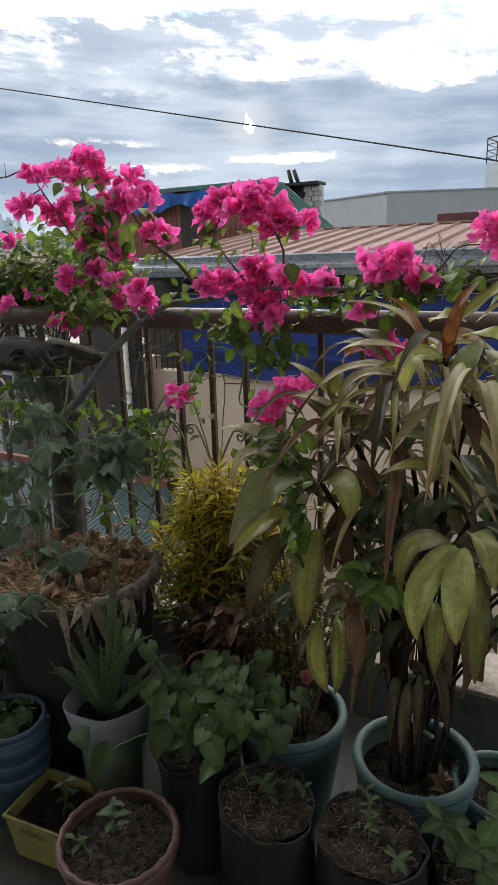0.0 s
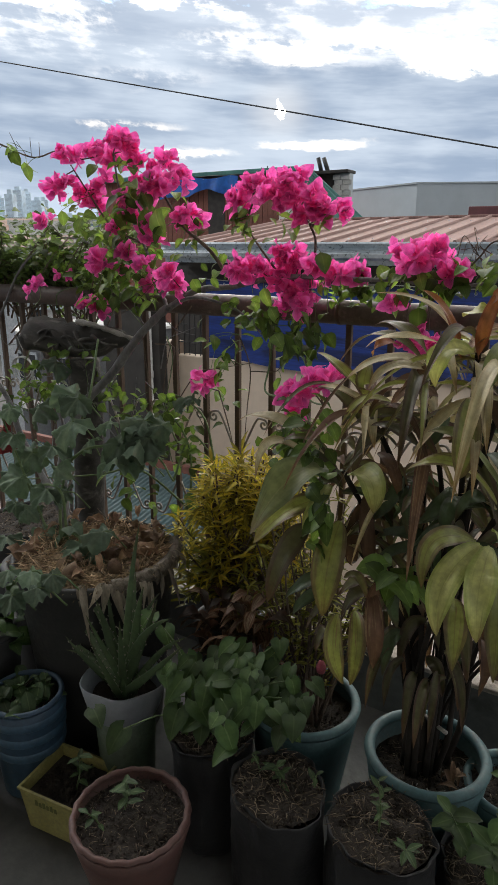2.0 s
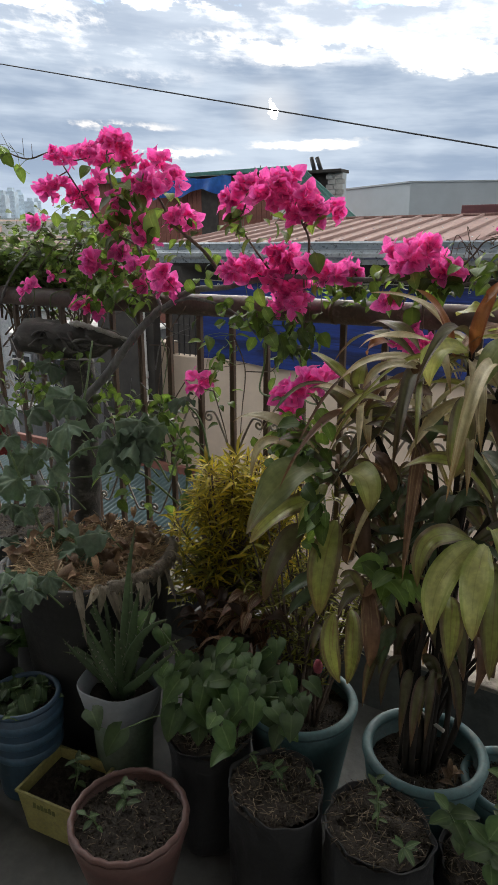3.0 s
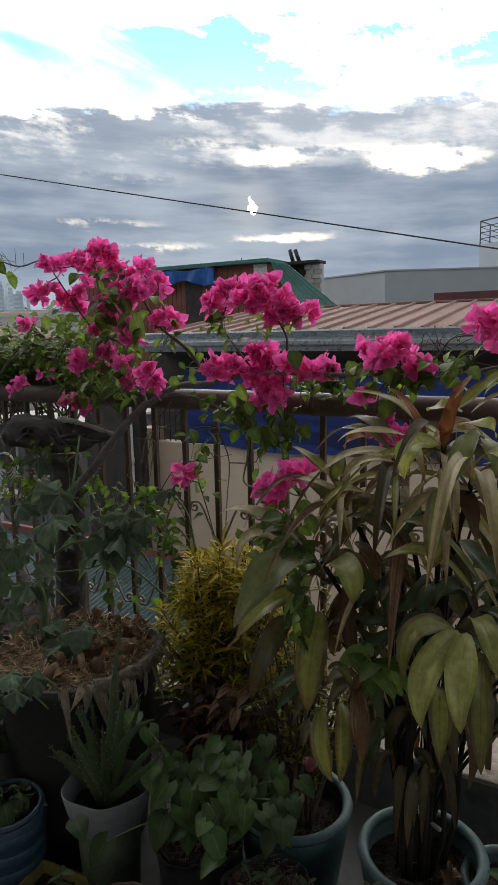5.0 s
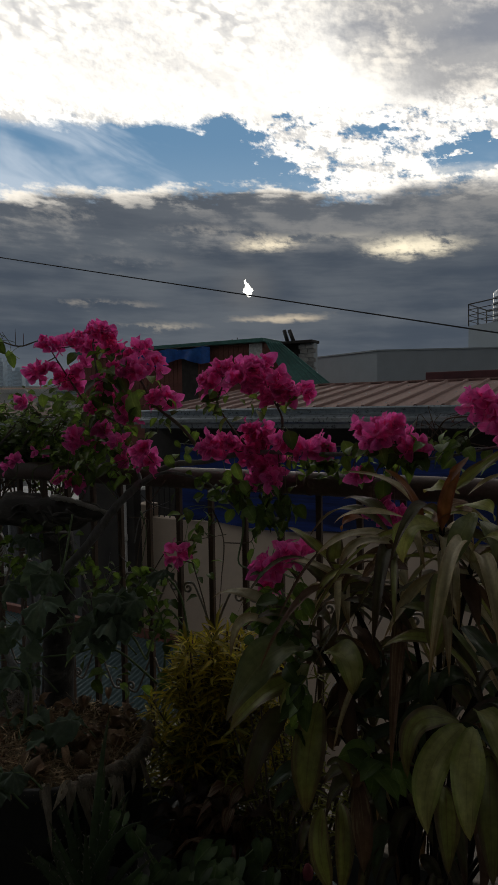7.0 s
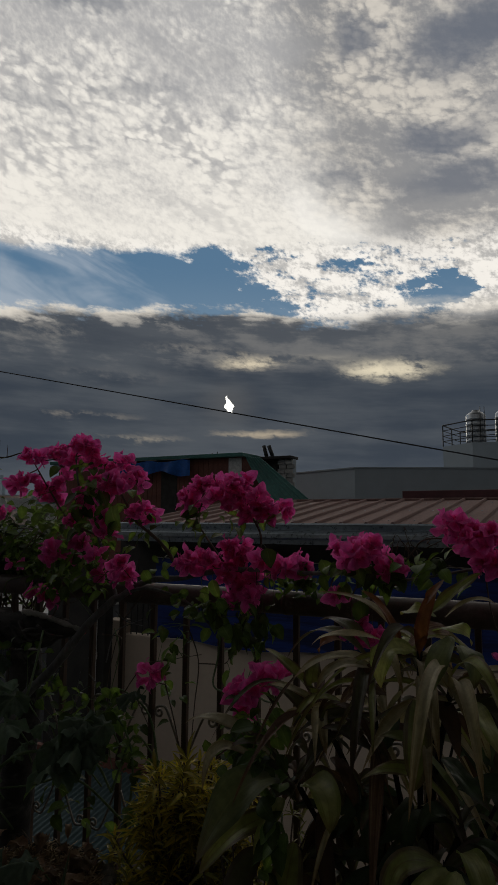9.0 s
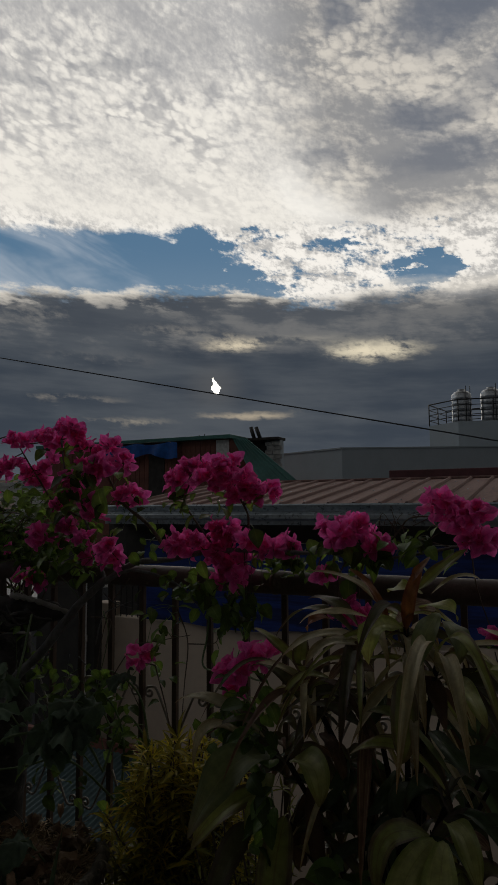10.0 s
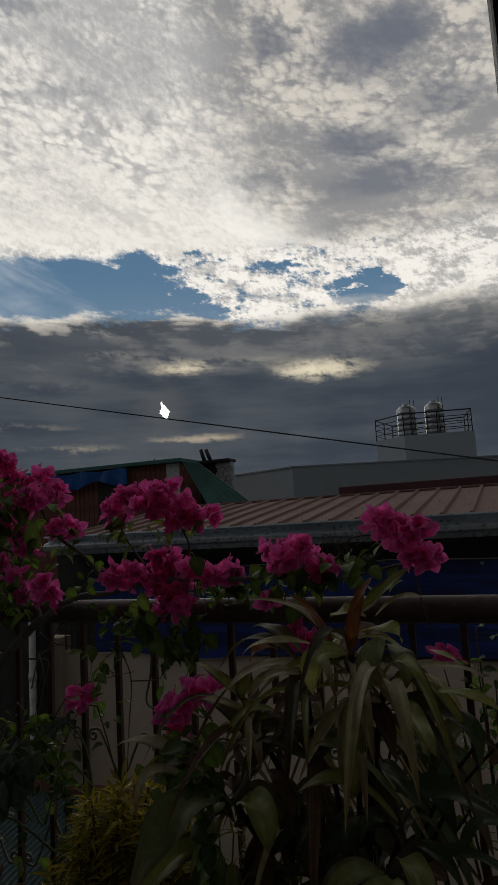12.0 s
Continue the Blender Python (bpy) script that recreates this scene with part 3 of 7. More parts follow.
def tube(points, r0, r1=None, sides=6, steps=5, knobbly=0.0, curved=True):
    """A round bar, branch or cable along a curve, tapering from r0 to r1."""
    line = smooth_line(points, steps) if curved else [Vector(q) for q in points]
    r1 = r0 if r1 is None else r1
    verts, faces, n = [], [], len(line)
    side = None
    for i, q in enumerate(line):
        ahead = (line[min(i + 1, n - 1)] - line[max(i - 1, 0)]).normalized()
        if side is None:
            side = ahead.orthogonal().normalized()
        side = (side - ahead * side.dot(ahead)).normalized()
        up = ahead.cross(side)
        r = (r0 + (r1 - r0) * i / max(n - 1, 1)) * (1 + RNG.uniform(-knobbly, knobbly))
        for k in range(sides):
            a = 2 * math.pi * k / sides
            verts.append(q + (side * math.cos(a) + up * math.sin(a)) * r)
    for i in range(n - 1):
        for k in range(sides):
            a, b = i * sides + k, i * sides + (k + 1) % sides
            faces.append((a, b, b + sides, a + sides))
    faces += [tuple(reversed(range(sides))), tuple(range((n - 1) * sides, n * sides))]
    return verts, faces, None


def oval(s):
    return math.sin(math.pi * min(max(s, 0.0), 1.0) ** 0.8) ** 0.8


def heart_shape(s):
    return min(1.0, 0.30 + 0.70 * min(1.0, s / 0.22) ** 0.6) * max(0.0, 1 - s ** 1.7) ** 0.85


def strap(s):
    return (min(1.0, 0.22 + s * 2.4) if s < 0.4 else 1.0) * (1.0 - max(0.0, (s - 0.45) / 0.55) ** 1.7)


def spear(s):
    return (0.75 + 0.25 * min(1, s * 5)) * (1 - s) ** 0.8


def blade(p0, p1, p2, width, shape=oval, n=8, fold=0.25, wavy=0.0, half=2, up=(0, 0, 1), lobe=0.0):
    """A leaf from p0 to p2, arched towards p1, folded along its midrib, its upper side towards up."""
    p0, p1, p2, up = Vector(p0), Vector(p1), Vector(p2), Vector(up)
    verts, faces, uvs, row = [], [], [], 2 * half + 1
    phase = RNG.uniform(0, 6.3)
    for i in range(n + 1):
        s = i / n
        q = p0 * (1 - s) ** 2 + p1 * 2 * s * (1 - s) + p2 * s * s
        ahead = ((p1 - p0) * (1 - s) + (p2 - p1) * s)
        ahead = ahead.normalized() if ahead.length > 1e-9 else Vector((1, 0, 0))
        side = ahead.cross(up)
        side = side.normalized() if side.length > 1e-4 else ahead.orthogonal().normalized()
        face = side.cross(ahead)
        w = max(width * 0.5 * shape(s), width * 0.012)
        for j in range(-half, half + 1):
            k = j / half
            lift = abs(k) * w * fold + wavy * w * math.sin(s * 9 + phase + k * 2.2) * abs(k)
            back = lobe * width * abs(k) ** 1.5 * max(0.0, 1 - s * 3)
            verts.append(q + side * (w * k) + face * lift - ahead * back)
            uvs.append((0.5 + 0.5 * k, s))
    for i in range(n):
        for j in range(row - 1):
            a = i * row + j
            faces.append((a, a + 1, a + 1 + row, a + row))
    return verts, faces, uvs


def aim(at, way, roll=0.0, size=1.0, up=(0, 0, 1)):
    """A pose whose x axis points along way and whose z axis is as near up as it can be."""
    x = Vector(way).normalized()
    y = Vector(up).cross(x)
    y = y.normalized() if y.length > 1e-4 else x.orthogonal().normalized()
    z = x.cross(y)
    m = Matrix((x, y, z)).transposed().to_4x4() @ Matrix.Rotation(roll, 4, "X")
    return Matrix.Translation(at) @ m @ Matrix.Scale(size, 4)


def rand_way(low=-0.6, high=0.8):
    a = RNG.uniform(0, 2 * math.pi)
    return Vector((math.cos(a), math.sin(a), RNG.uniform(low, high))).normalized()

# ---- setting: terrace ----
tagged(part("floor", box(-4.0, 3.2, -3.4, -0.03, -0.15, 0.0), "concrete", smooth=False), "dark grey concrete terrace floor, stained", "floor", kind="structure")
# kerb in two tones: shaded face coloured dark, daylit top coloured pale
tagged(part("kerb", box(-4.0, 3.2, -0.03, 0.16, -0.35, 0.185), "concrete", smooth=False), "low concrete kerb under the railing, its shade put into the dark colour", "kerb", kind="structure")
tagged(part("trim", box(-4.0, 3.2, -0.036, 0.17, 0.185, 0.20, 0.004), "kerb", smooth=False), "worn stained kerb top, coloured pale for the light it catches", "kerb top", kind="structure")
tagged(part("wall_below", box(-4.0, 3.2, -3.4, -0.04, -4.0, -0.151), "house_wall", smooth=False), "house wall below the terrace", "wall", kind="structure")
tagged(part("wall_south", box(-4.0, 3.2, -3.6, -3.4, -0.15, 2.75), "house_wall", smooth=False), "painted house wall behind the terrace", "wall", kind="structure")
tagged(part("ceiling", box(-4.0, 3.2, -3.6, -0.95, 2.62, 2.72), "roof_inside", smooth=False), "dark boarded roof over the back of the terrace", "ceiling", kind="structure")
post = part("roof_post", box(1.116, 1.196, -1.04, -0.955, 0.0, 2.62, 0.006), "dark_steel", smooth=False)
tagged(post, "dark square steel post carrying the terrace roof", "post")

# ground and street far below
GROUND = -6.0
tagged(part("ground", box(-2500, 2500, -300, 4000, GROUND - 1, GROUND), "ground", smooth=False), "town ground running to the horizon", "ground", kind="structure")

# ---- neighbour's house: metal roof, gutter, porch with tarpaulins, cream wall ----
EAVE_Y, EAVE_Z, SLOPE = 5.0, 1.385, math.tan(radians(7.3))
house = thing("neighbour_house", (-1, 5.3, GROUND), "cream rendered house with a faded red metal roof", "house")


def at_home(shape, name, mat, label="", smooth=False, home=house):
    """A part in world places under a thing that stands elsewhere."""
    return part(name, shape, mat, home, label, smooth, Matrix.Translation(-Vector(home.location)))


RIDGE_Y = 7.78
x_left, x_right = -4.12, 7.0
roof_top = at_home(([(x_left, EAVE_Y, EAVE_Z), (x_right, EAVE_Y, EAVE_Z), (x_right, RIDGE_Y, EAVE_Z + SLOPE * (RIDGE_Y - EAVE_Y)), (x_left, RIDGE_Y, EAVE_Z + SLOPE * (RIDGE_Y - EAVE_Y)),
                    (x_left, EAVE_Y, EAVE_Z - 0.03), (x_right, EAVE_Y, EAVE_Z - 0.03), (x_right, RIDGE_Y, EAVE_Z - 0.03 + SLOPE * (RIDGE_Y - EAVE_Y)), (x_left, RIDGE_Y, EAVE_Z - 0.03 + SLOPE * (RIDGE_Y - EAVE_Y))],
                   [(0, 1, 2, 3), (7, 6, 5, 4), (0, 4, 5, 1), (2, 6, 7, 3), (1, 5, 6, 2), (3, 7, 4, 0)], None), "roof", "roof", "faded red ribbed metal roof")
rib = Soup()
length = math.hypot(RIDGE_Y - EAVE_Y, SLOPE * (RIDGE_Y - EAVE_Y)) - 0.01
rib.add(([(-0.026, 0, 0), (-0.011, 0, 0.024), (0.011, 0, 0.024), (0.026, 0, 0), (-0.026, length, 0), (-0.011, length, 0.024), (0.011, length, 0.024), (0.026, length, 0)],
         [(0, 1, 5, 4), (1, 2, 6, 5), (2, 3, 7, 6), (0, 3, 2, 1), (4, 5, 6, 7)], None))
rib_mesh = rib.mesh("rib", "roof", smooth=False)
for k in range(40):
    part("rib", rib_mesh, "roof", roof_top, m=pose(x_left + 0.05 + 0.28 * k, EAVE_Y - 0.02, EAVE_Z + 0.001, 7.3))
for k in range(3):
    screws = Soup()
    y = EAVE_Y + 0.35 + 0.95 * k
    for q in range(78):
        screws.add(lathe([(0.009, 0), (0.009, 0.006), (0.001, 0.008)], 5), pose(x_left + 0.19 + 0.14 * q, y, EAVE_Z + SLOPE * (y - EAVE_Y), 7.3))
    tagged(at_home(screws, "roof_screws", "gutter"), kind="stuff")
ridge_z = EAVE_Z + SLOPE * (RIDGE_Y - EAVE_Y)
at_home(box(x_left - 0.03, x_right, RIDGE_Y - 0.10, RIDGE_Y + 0.14, ridge_z - 0.01, ridge_z + 0.022, 0.008), "ridge_cap", "roof", "pale edged ridge flashing")
at_home(box(-1.36, x_right, 7.98, 8.3, 1.2, 1.885, 0.01), "parapet", "maroon", "maroon painted parapet behind the roof")
gutter = Soup()
outline = [(4.845, 1.388), (4.84, 1.378), (4.90, 1.372), (4.915, 1.335), (4.905, 1.312), (4.84, 1.300), (4.815, 1.275), (4.825, 1.235), (4.86, 1.213), (4.985, 1.210)]
n = len(outline)
verts = [(x, y + d, z + d) for d in (0.0, 0.006) for y, z in outline for x in (x_left - 0.15, x_right)]
faces = [(2 * i, 2 * i + 1, 2 * i + 3, 2 * i + 2) for i in range(n - 1)] + [(2 * n + 2 * i + 2, 2 * n + 2 * i + 3, 2 * n + 2 * i + 1, 2 * n + 2 * i) for i in range(n - 1)]
faces += [(2 * i, 2 * i + 2, 2 * n + 2 * i + 2, 2 * n + 2 * i) for i in range(n - 1)]
gutter.add((verts, faces, None))
at_home(gutter, "gutter", "gutter", "grey galvanised box gutter")
at_home(box(x_left - 0.15, x_right, 4.99, 5.03, 1.16, 1.345), "fascia", "gutter")
# soffit, beam and back wall coloured near black for the shade under the eave
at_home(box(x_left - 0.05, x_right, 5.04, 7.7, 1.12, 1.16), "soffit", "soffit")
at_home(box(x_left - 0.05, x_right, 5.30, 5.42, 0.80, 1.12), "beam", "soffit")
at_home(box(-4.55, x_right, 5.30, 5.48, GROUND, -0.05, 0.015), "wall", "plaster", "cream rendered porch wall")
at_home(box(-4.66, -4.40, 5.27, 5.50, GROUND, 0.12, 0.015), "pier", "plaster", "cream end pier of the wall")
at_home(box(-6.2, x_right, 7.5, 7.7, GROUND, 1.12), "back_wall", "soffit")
for x in (-1.0, 1.6, 4.2):
    at_home(box(x, x + 0.09, 5.33, 5.42, -0.05, 0.80, 0.006), "porch_post", "bar")
# window bars and shelves seen in the open end of the porch
grille = thing("porch_grille", (-4.1, 5.36, -0.05), "dark iron grille in the open end of the porch", "grille")
for k in range(7):
    at_home(tube([(-4.38 + 0.09 * k, 5.36, -0.05), (-4.38 + 0.09 * k, 5.36, 0.8)], 0.008, steps=1), "bar", "dark_steel", home=grille)
for z in (0.12, 0.36, 0.6):
    at_home(tube([(-4.40, 5.36, z), (-3.80, 5.36, z)], 0.007, steps=1), "rail", "dark_steel", home=grille)
shelf = thing("porch_shelf", (-4.0, 6.4, -0.3), "cluttered shelf standing inside the neighbour's porch", "shelf")
for z in (0.0, 0.3, 0.6):
    at_home(box(-4.4, -3.6, 6.2, 6.6, z, z + 0.03), "board", "bar", home=shelf)
for x in (-4.4, -3.63):
    at_home(box(x, x + 0.03, 6.2, 6.6, GROUND, 0.9), "upright", "bar", home=shelf)
for x, z, w, h, mat in ((-4.3, 0.03, 0.2, 0.18, "white_wall"), (-4.0, 0.03, 0.12, 0.22, "brick_red"), (-3.8, 0.03, 0.15, 0.12, "grey_wall"), (-4.25, 0.33, 0.13, 0.2, "brick_red"), (-3.95, 0.33, 0.22, 0.15, "grey_wall"), (-4.1, 0.63, 0.25, 0.12, "white_wall")):
    tagged(part("storage_box", box(x, x + w, 6.25, 6.45, z, z + h, 0.008), mat, smooth=False), "small box stored on the porch shelf", "box", "boxes on the porch shelf")


def hung_sheet(x0, x1, y, z0, z1, sag, folds, seed, across=60, down=14):
    """A tarpaulin hung along its top edge, with folds and an uneven lower edge."""
    r = random.Random(seed)
    f = [(r.uniform(2, folds), r.uniform(0, 6.3), r.uniform(0.3, 1.0)) for _ in range(4)]
    verts, faces = [], []
    for side in (0, 1):
        for i in range(across + 1):
            s = i / across
            for j in range(down + 1):
                d = j / down
                w = sum(a * math.sin(k * s * 6.3 + p + d * 0.8) for k, p, a in f) * 0.03 * (0.35 + d)
                edge = z0 + sag * math.sin(s * 5 + seed) * 0.5 + sag * 0.3 * math.sin(s * 13)
                hang = -sag * 0.35 * abs(math.sin(s * folds))
                verts.append((x0 + (x1 - x0) * s, y + w + 0.003 * side, z1 + hang * (1 - d) + (edge - z1) * d))
    row, n = down + 1, (across + 1) * (down + 1)
    for i in range(across):
        for j in range(down):
            a = i * row + j
            faces += [(a, a + row, a + row + 1, a + 1), (n + a, n + a + 1, n + a + row + 1, n + a + row)]
    return verts, faces, None


def tarpaulin(x0, x1, y, z0, z1, sag, folds, seed, mat, label, group=""):
    """A hung tarpaulin: its sheet, a rope along the top, and metal eyelets with ties."""
    t = thing("tarpaulin", (x0, y, z0), label, "tarpaulin", group)
    home = Matrix.Translation(-Vector((x0, y, z0)))
    part("sheet", hung_sheet(x0, x1, y, z0, z1, sag, folds, seed), mat, t, m=home)
    part("rope", tube([(x0 + (x1 - x0) * k / 6, y - 0.03, z1 + 0.01 - (0.02 if k % 2 else 0.0)) for k in range(7)], 0.006, sides=6), "pale_wood", t, "thin rope along its top edge", m=home)
    for k in range(max(3, int((x1 - x0) / 0.6))):
        s_ = (k + 0.5) / max(3, int((x1 - x0) / 0.6))
        part("eyelet", lathe([(0.008, -0.003), (0.016, -0.003), (0.016, 0.003), (0.008, 0.003), (0.008, -0.003)], 12), "stainless", t, m=home @ pose(x0 + (x1 - x0) * s_, y - 0.045, z1 - 0.035 - sag * 0.35 * abs(math.sin(s_ * folds)), 90))


tarpaulin(-3.80, -0.2, 5.20, -0.03, 0.95, 0.05, 6, 3, "tarp", "dark blue tarpaulin screen hung under the gutter", "porch tarpaulins")
tarpaulin(-0.2, 6.6, 5.23, 0.0, 0.95, 0.06, 7, 5, "tarp", "dark blue tarpaulin screen hung under the gutter", "porch tarpaulins")

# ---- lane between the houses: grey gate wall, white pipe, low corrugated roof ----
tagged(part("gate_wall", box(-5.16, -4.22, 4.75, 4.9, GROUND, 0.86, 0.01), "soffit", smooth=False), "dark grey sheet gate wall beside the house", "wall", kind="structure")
pipe = thing("drain_pipe", (-4.34, 4.69, GROUND), "white plastic drain pipe on the house corner", "pipe")
at_home(tube([(-4.34, 4.69, GROUND), (-4.34, 4.69, 0.62)], 0.04, sides=12, steps=1), "pipe", "white_wall", smooth=True, home=pipe)
at_home(tube([(-4.34, 4.69, -0.26), (-4.34, 4.69, -0.18)], 0.049, sides=12, steps=1), "collar", "white_wall", smooth=True, home=pipe)


def corrugated(x0, x1, y0, y1, z0, z1, pitch, height=0.018):
    """A corrugated sheet whose waves run along y, falling from z1 (far) to z0."""
    verts, faces, n = [], [], int((x1 - x0) / pitch * 6)
    for lower in (0, 1):
        for i in range(n + 1):
            x = x0 + (x1 - x0) * i / n
            w = height * math.sin(2 * math.pi * (x - x0) / pitch) - 0.004 * lower
            verts += [(x, y0, z0 + w), (x, y1, z1 + w)]
    m = 2 * (n + 1)
    for i in range(n):
        a = 2 * i
        faces += [(a, a + 2, a + 3, a + 1), (m + a, m + a + 1, m + a + 3, m + a + 2)]
    return verts, faces, None


low = thing("lean_to_roof", (-4.5, 3.6, GROUND), "blue-green corrugated lean-to roof in the lane", "roof")
at_home(corrugated(-7.5, -2.75, 1.9, 4.7, -1.95, -1.45, 0.07, 0.007), "sheet", "teal_sheet", smooth=True, home=low)
at_home(box(-7.5, -2.75, 4.66, 4.74, -1.52, -1.36, 0.006), "flashing", "brick_red", "red painted edge board", home=low)
for x in (-7.3, -5.1, -2.9):
    at_home(box(x, x + 0.08, 4.55, 4.63, GROUND, -1.55), "post", "dark_steel", home=low)
    at_home(box(x, x + 0.08, 2.0, 2.08, GROUND, -1.98), "post", "dark_steel", home=low)

post = thing("concrete_post", (-9.98, 7.0, GROUND), "pale grey concrete post standing in the lane", "post")
part("shaft", box(-0.16, 0.13, -0.1, 0.1, 0, 6.6, 0.02), "hose", post, smooth=False)
part("cap", box(-0.20, 0.17, -0.14, 0.14, 6.6, 6.72, 0.02), "hose", post, smooth=False)
shed = thing("lane_house", (-14.6, 12.0, GROUND), "dark stained low house in the lane with a pale ledge", "house", "houses of the town")
part("wall", box(-2.0, 1.9, 0, 4.0, 0, 4.75), "dark_wall", shed, smooth=False)
part("roof", box(-2.2, 2.0, -0.25, 4.2, 4.75, 4.85, 0.02), "white_wall", shed, "pale flat roof slab", smooth=False)
part("ledge", box(-1.5, -0.2, -0.5, 0.0, 2.5, 2.66, 0.02), "white_wall", shed, "pale concrete ledge", smooth=False)
for x in (-0.9, 0.9):
    w = part("window", box(x - 0.45, x + 0.45, -0.05, 0.02, 3.2, 4.2), "hose", shed, smooth=False)
    part("pane", box(x - 0.38, x + 0.38, -0.062, -0.05, 3.28, 4.12), "glass", w, smooth=False)

# parked van and buildings seen past the railing
van = thing("van", (-21.5, 19.0, GROUND), "white delivery van parked in the street", "van")
vm = Matrix.Rotation(radians(30), 4, "Z")
van.rotation_euler = (0, 0, radians(30))
bodywork = Soup()
side_view = [(-2.3, 0.4), (2.2, 0.4), (2.3, 0.9), (1.7, 1.15), (1.25, 1.95), (-2.2, 2.05), (-2.3, 1.9)]
bodywork.add(([(x, -0.85, z) for x, z in side_view] + [(x, 0.85, z) for x, z in side_view],
              [tuple(range(7)), tuple(reversed(range(7, 14)))] + [(i, 7 + i, 7 + (i + 1) % 7, (i + 1) % 7) for i in range(7)], None))
part("body", bodywork, "van", van, smooth=False)
for x, w in ((-1.2, 1.3), (0.5, 1.0)):
    for y in (-0.86, 0.86):
        part("window", box(x - w / 2, x + w / 2, y - 0.01, y + 0.01, 1.25, 1.8), "glass", van, smooth=False)
for x in (-1.5, 1.5):
    for y in (-0.8, 0.8):
        part("wheel", lathe([(0.02, -0.1), (0.33, -0.1), (0.35, 0), (0.33, 0.1), (0.02, 0.1)], 18), "cable", van, m=pose(x, y, 0.35, 90))


def far_house(x, y, wide, deep, z1, roof, label, turn, wall_mat, roof_mat, floors=2, name="town_house"):
    """A distant house: walls, roof, and windows with frames and panes on the side that shows."""
    h = thing(name, (x, y, GROUND), label, "house", "houses of the town")
    h.rotation_euler = (0, 0, radians(turn))
    top = z1 - GROUND
    part("wall", box(-wide / 2, wide / 2, 0, deep, 0, top), wall_mat, h, smooth=False)
    if roof > 0:
        o = 0.3
        part("roof", ([(-wide / 2 - o, -o, top), (wide / 2 + o, -o, top), (wide / 2 + o, deep + o, top), (-wide / 2 - o, deep + o, top), (-wide / 2 - o, deep / 2, top + roof), (wide / 2 + o, deep / 2, top + roof)],
                      [(0, 1, 5, 4), (2, 3, 4, 5), (1, 2, 5), (3, 0, 4), (3, 2, 1, 0)], None), roof_mat, h, smooth=False)
    else:
        part("parapet", box(-wide / 2 - 0.1, wide / 2 + 0.1, -0.1, 0.15, top, top + 0.4), wall_mat, h, smooth=False)
    n = max(2, int(wide / 2.4))
    for f in range(floors):
        for k in range(n):
            cx, z = -wide / 2 + wide * (k + 0.5) / n, top - 2.2 - 2.9 * f
            w = part("window", box(cx - 0.55, cx + 0.55, -0.05, 0.02, z - 0.05, z + 1.25), "white_wall", h, smooth=False)
            part("pane", box(cx - 0.47, cx + 0.47, -0.062, -0.05, z + 0.03, z + 1.17), "glass", w, smooth=False)
    return h


for x, y, wide, deep, z1, roof, turn, wm, rm, lab in (
        (-36, 30, 9, 8, 1.2, 1.0, 40, "grey_wall", "rust", "grey house with a rusty gabled roof"),
        (-30, 33, 7, 7, 2.2, 0, 35, "white_wall", "rust", "plain off-white flat-roofed town house"),
        (-50, 46, 10, 9, 3.4, 0, 42, "white_wall", "rust", "plain off-white flat-roofed town house"),
        (-44, 48, 8, 8, 2.6, 1.4, 45, "grey_wall", "teal_sheet", "dull grey house with a blue-green roof"),
        (-62, 52, 12, 9, 3.0, 1.6, 48, "grey_wall", "rust", "grey house with a rusty gabled roof"),
        (-74, 70, 13, 9, 5.0, 0, 46, "white_wall", "rust", "plain off-white flat-roofed town house"),
        (-88, 78, 14, 10, 4.4, 1.8, 48, "grey_wall", "teal_sheet", "grey house with a blue-green roof"),
        (-66, 80, 12, 9, 4.6, 0, 40, "grey_wall", "rust", "plain grey flat-roofed town house"),
        (-24, 24, 6, 6, -1.8, 1.0, 35, "white_wall", "teal_sheet", "low off-white house with a blue-green roof"),
        (-17, 17, 5, 5, -2.6, 0.8, 32, "grey_wall", "rust", "low grey house with a rusty roof"),
        (40, 70, 14, 10, 3.2, 1.2, -10, "grey_wall", "rust", "grey house with a rusty gabled roof"),
        (12, 60, 14, 10, 3.0, 0, -5, "grey_wall", "rust", "plain grey flat-roofed town house")):
    far_house(x, y, wide, deep, z1, roof, lab, turn, wm, rm)


def tower(x, y, wide, deep, high, turn):
    """A far tower block with floor bands and a plant room."""
    t = thing("tower_block", (x, y, GROUND), "high-rise block on the skyline, distance haze put into its colour", "tower", "skyline towers")
    t.rotation_euler = (0, 0, radians(turn))
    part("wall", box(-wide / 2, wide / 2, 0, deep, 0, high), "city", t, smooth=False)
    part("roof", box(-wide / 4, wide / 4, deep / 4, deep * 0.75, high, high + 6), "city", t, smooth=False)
    band = Soup().add(box(-wide / 2 + 1.2, wide / 2 - 1.2, -0.35, -0.05, 0, 3.2)).mesh("window_band", "hazed_glass", smooth=False)
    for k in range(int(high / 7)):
        part("window_band", band, "hazed_glass", t, m=pose(0, 0, 5 + 7 * k))


TOWERS = random.Random(12)
for k in range(44):
    a = radians(-60 + k * 0.62 + TOWERS.uniform(-0.2, 0.2))
    d = TOWERS.uniform(900, 1300)
    el_top = (TOWERS.uniform(2.5, 3.9) if k < 12 else TOWERS.uniform(3.6, 4.6) if k < 20 else TOWERS.uniform(1.6, 2.8))
    tower(d * math.sin(a), d * math.cos(a), TOWERS.uniform(9, 17), TOWERS.uniform(10, 16), d * math.tan(radians(el_top)), 45 + TOWERS.uniform(-25, 25))

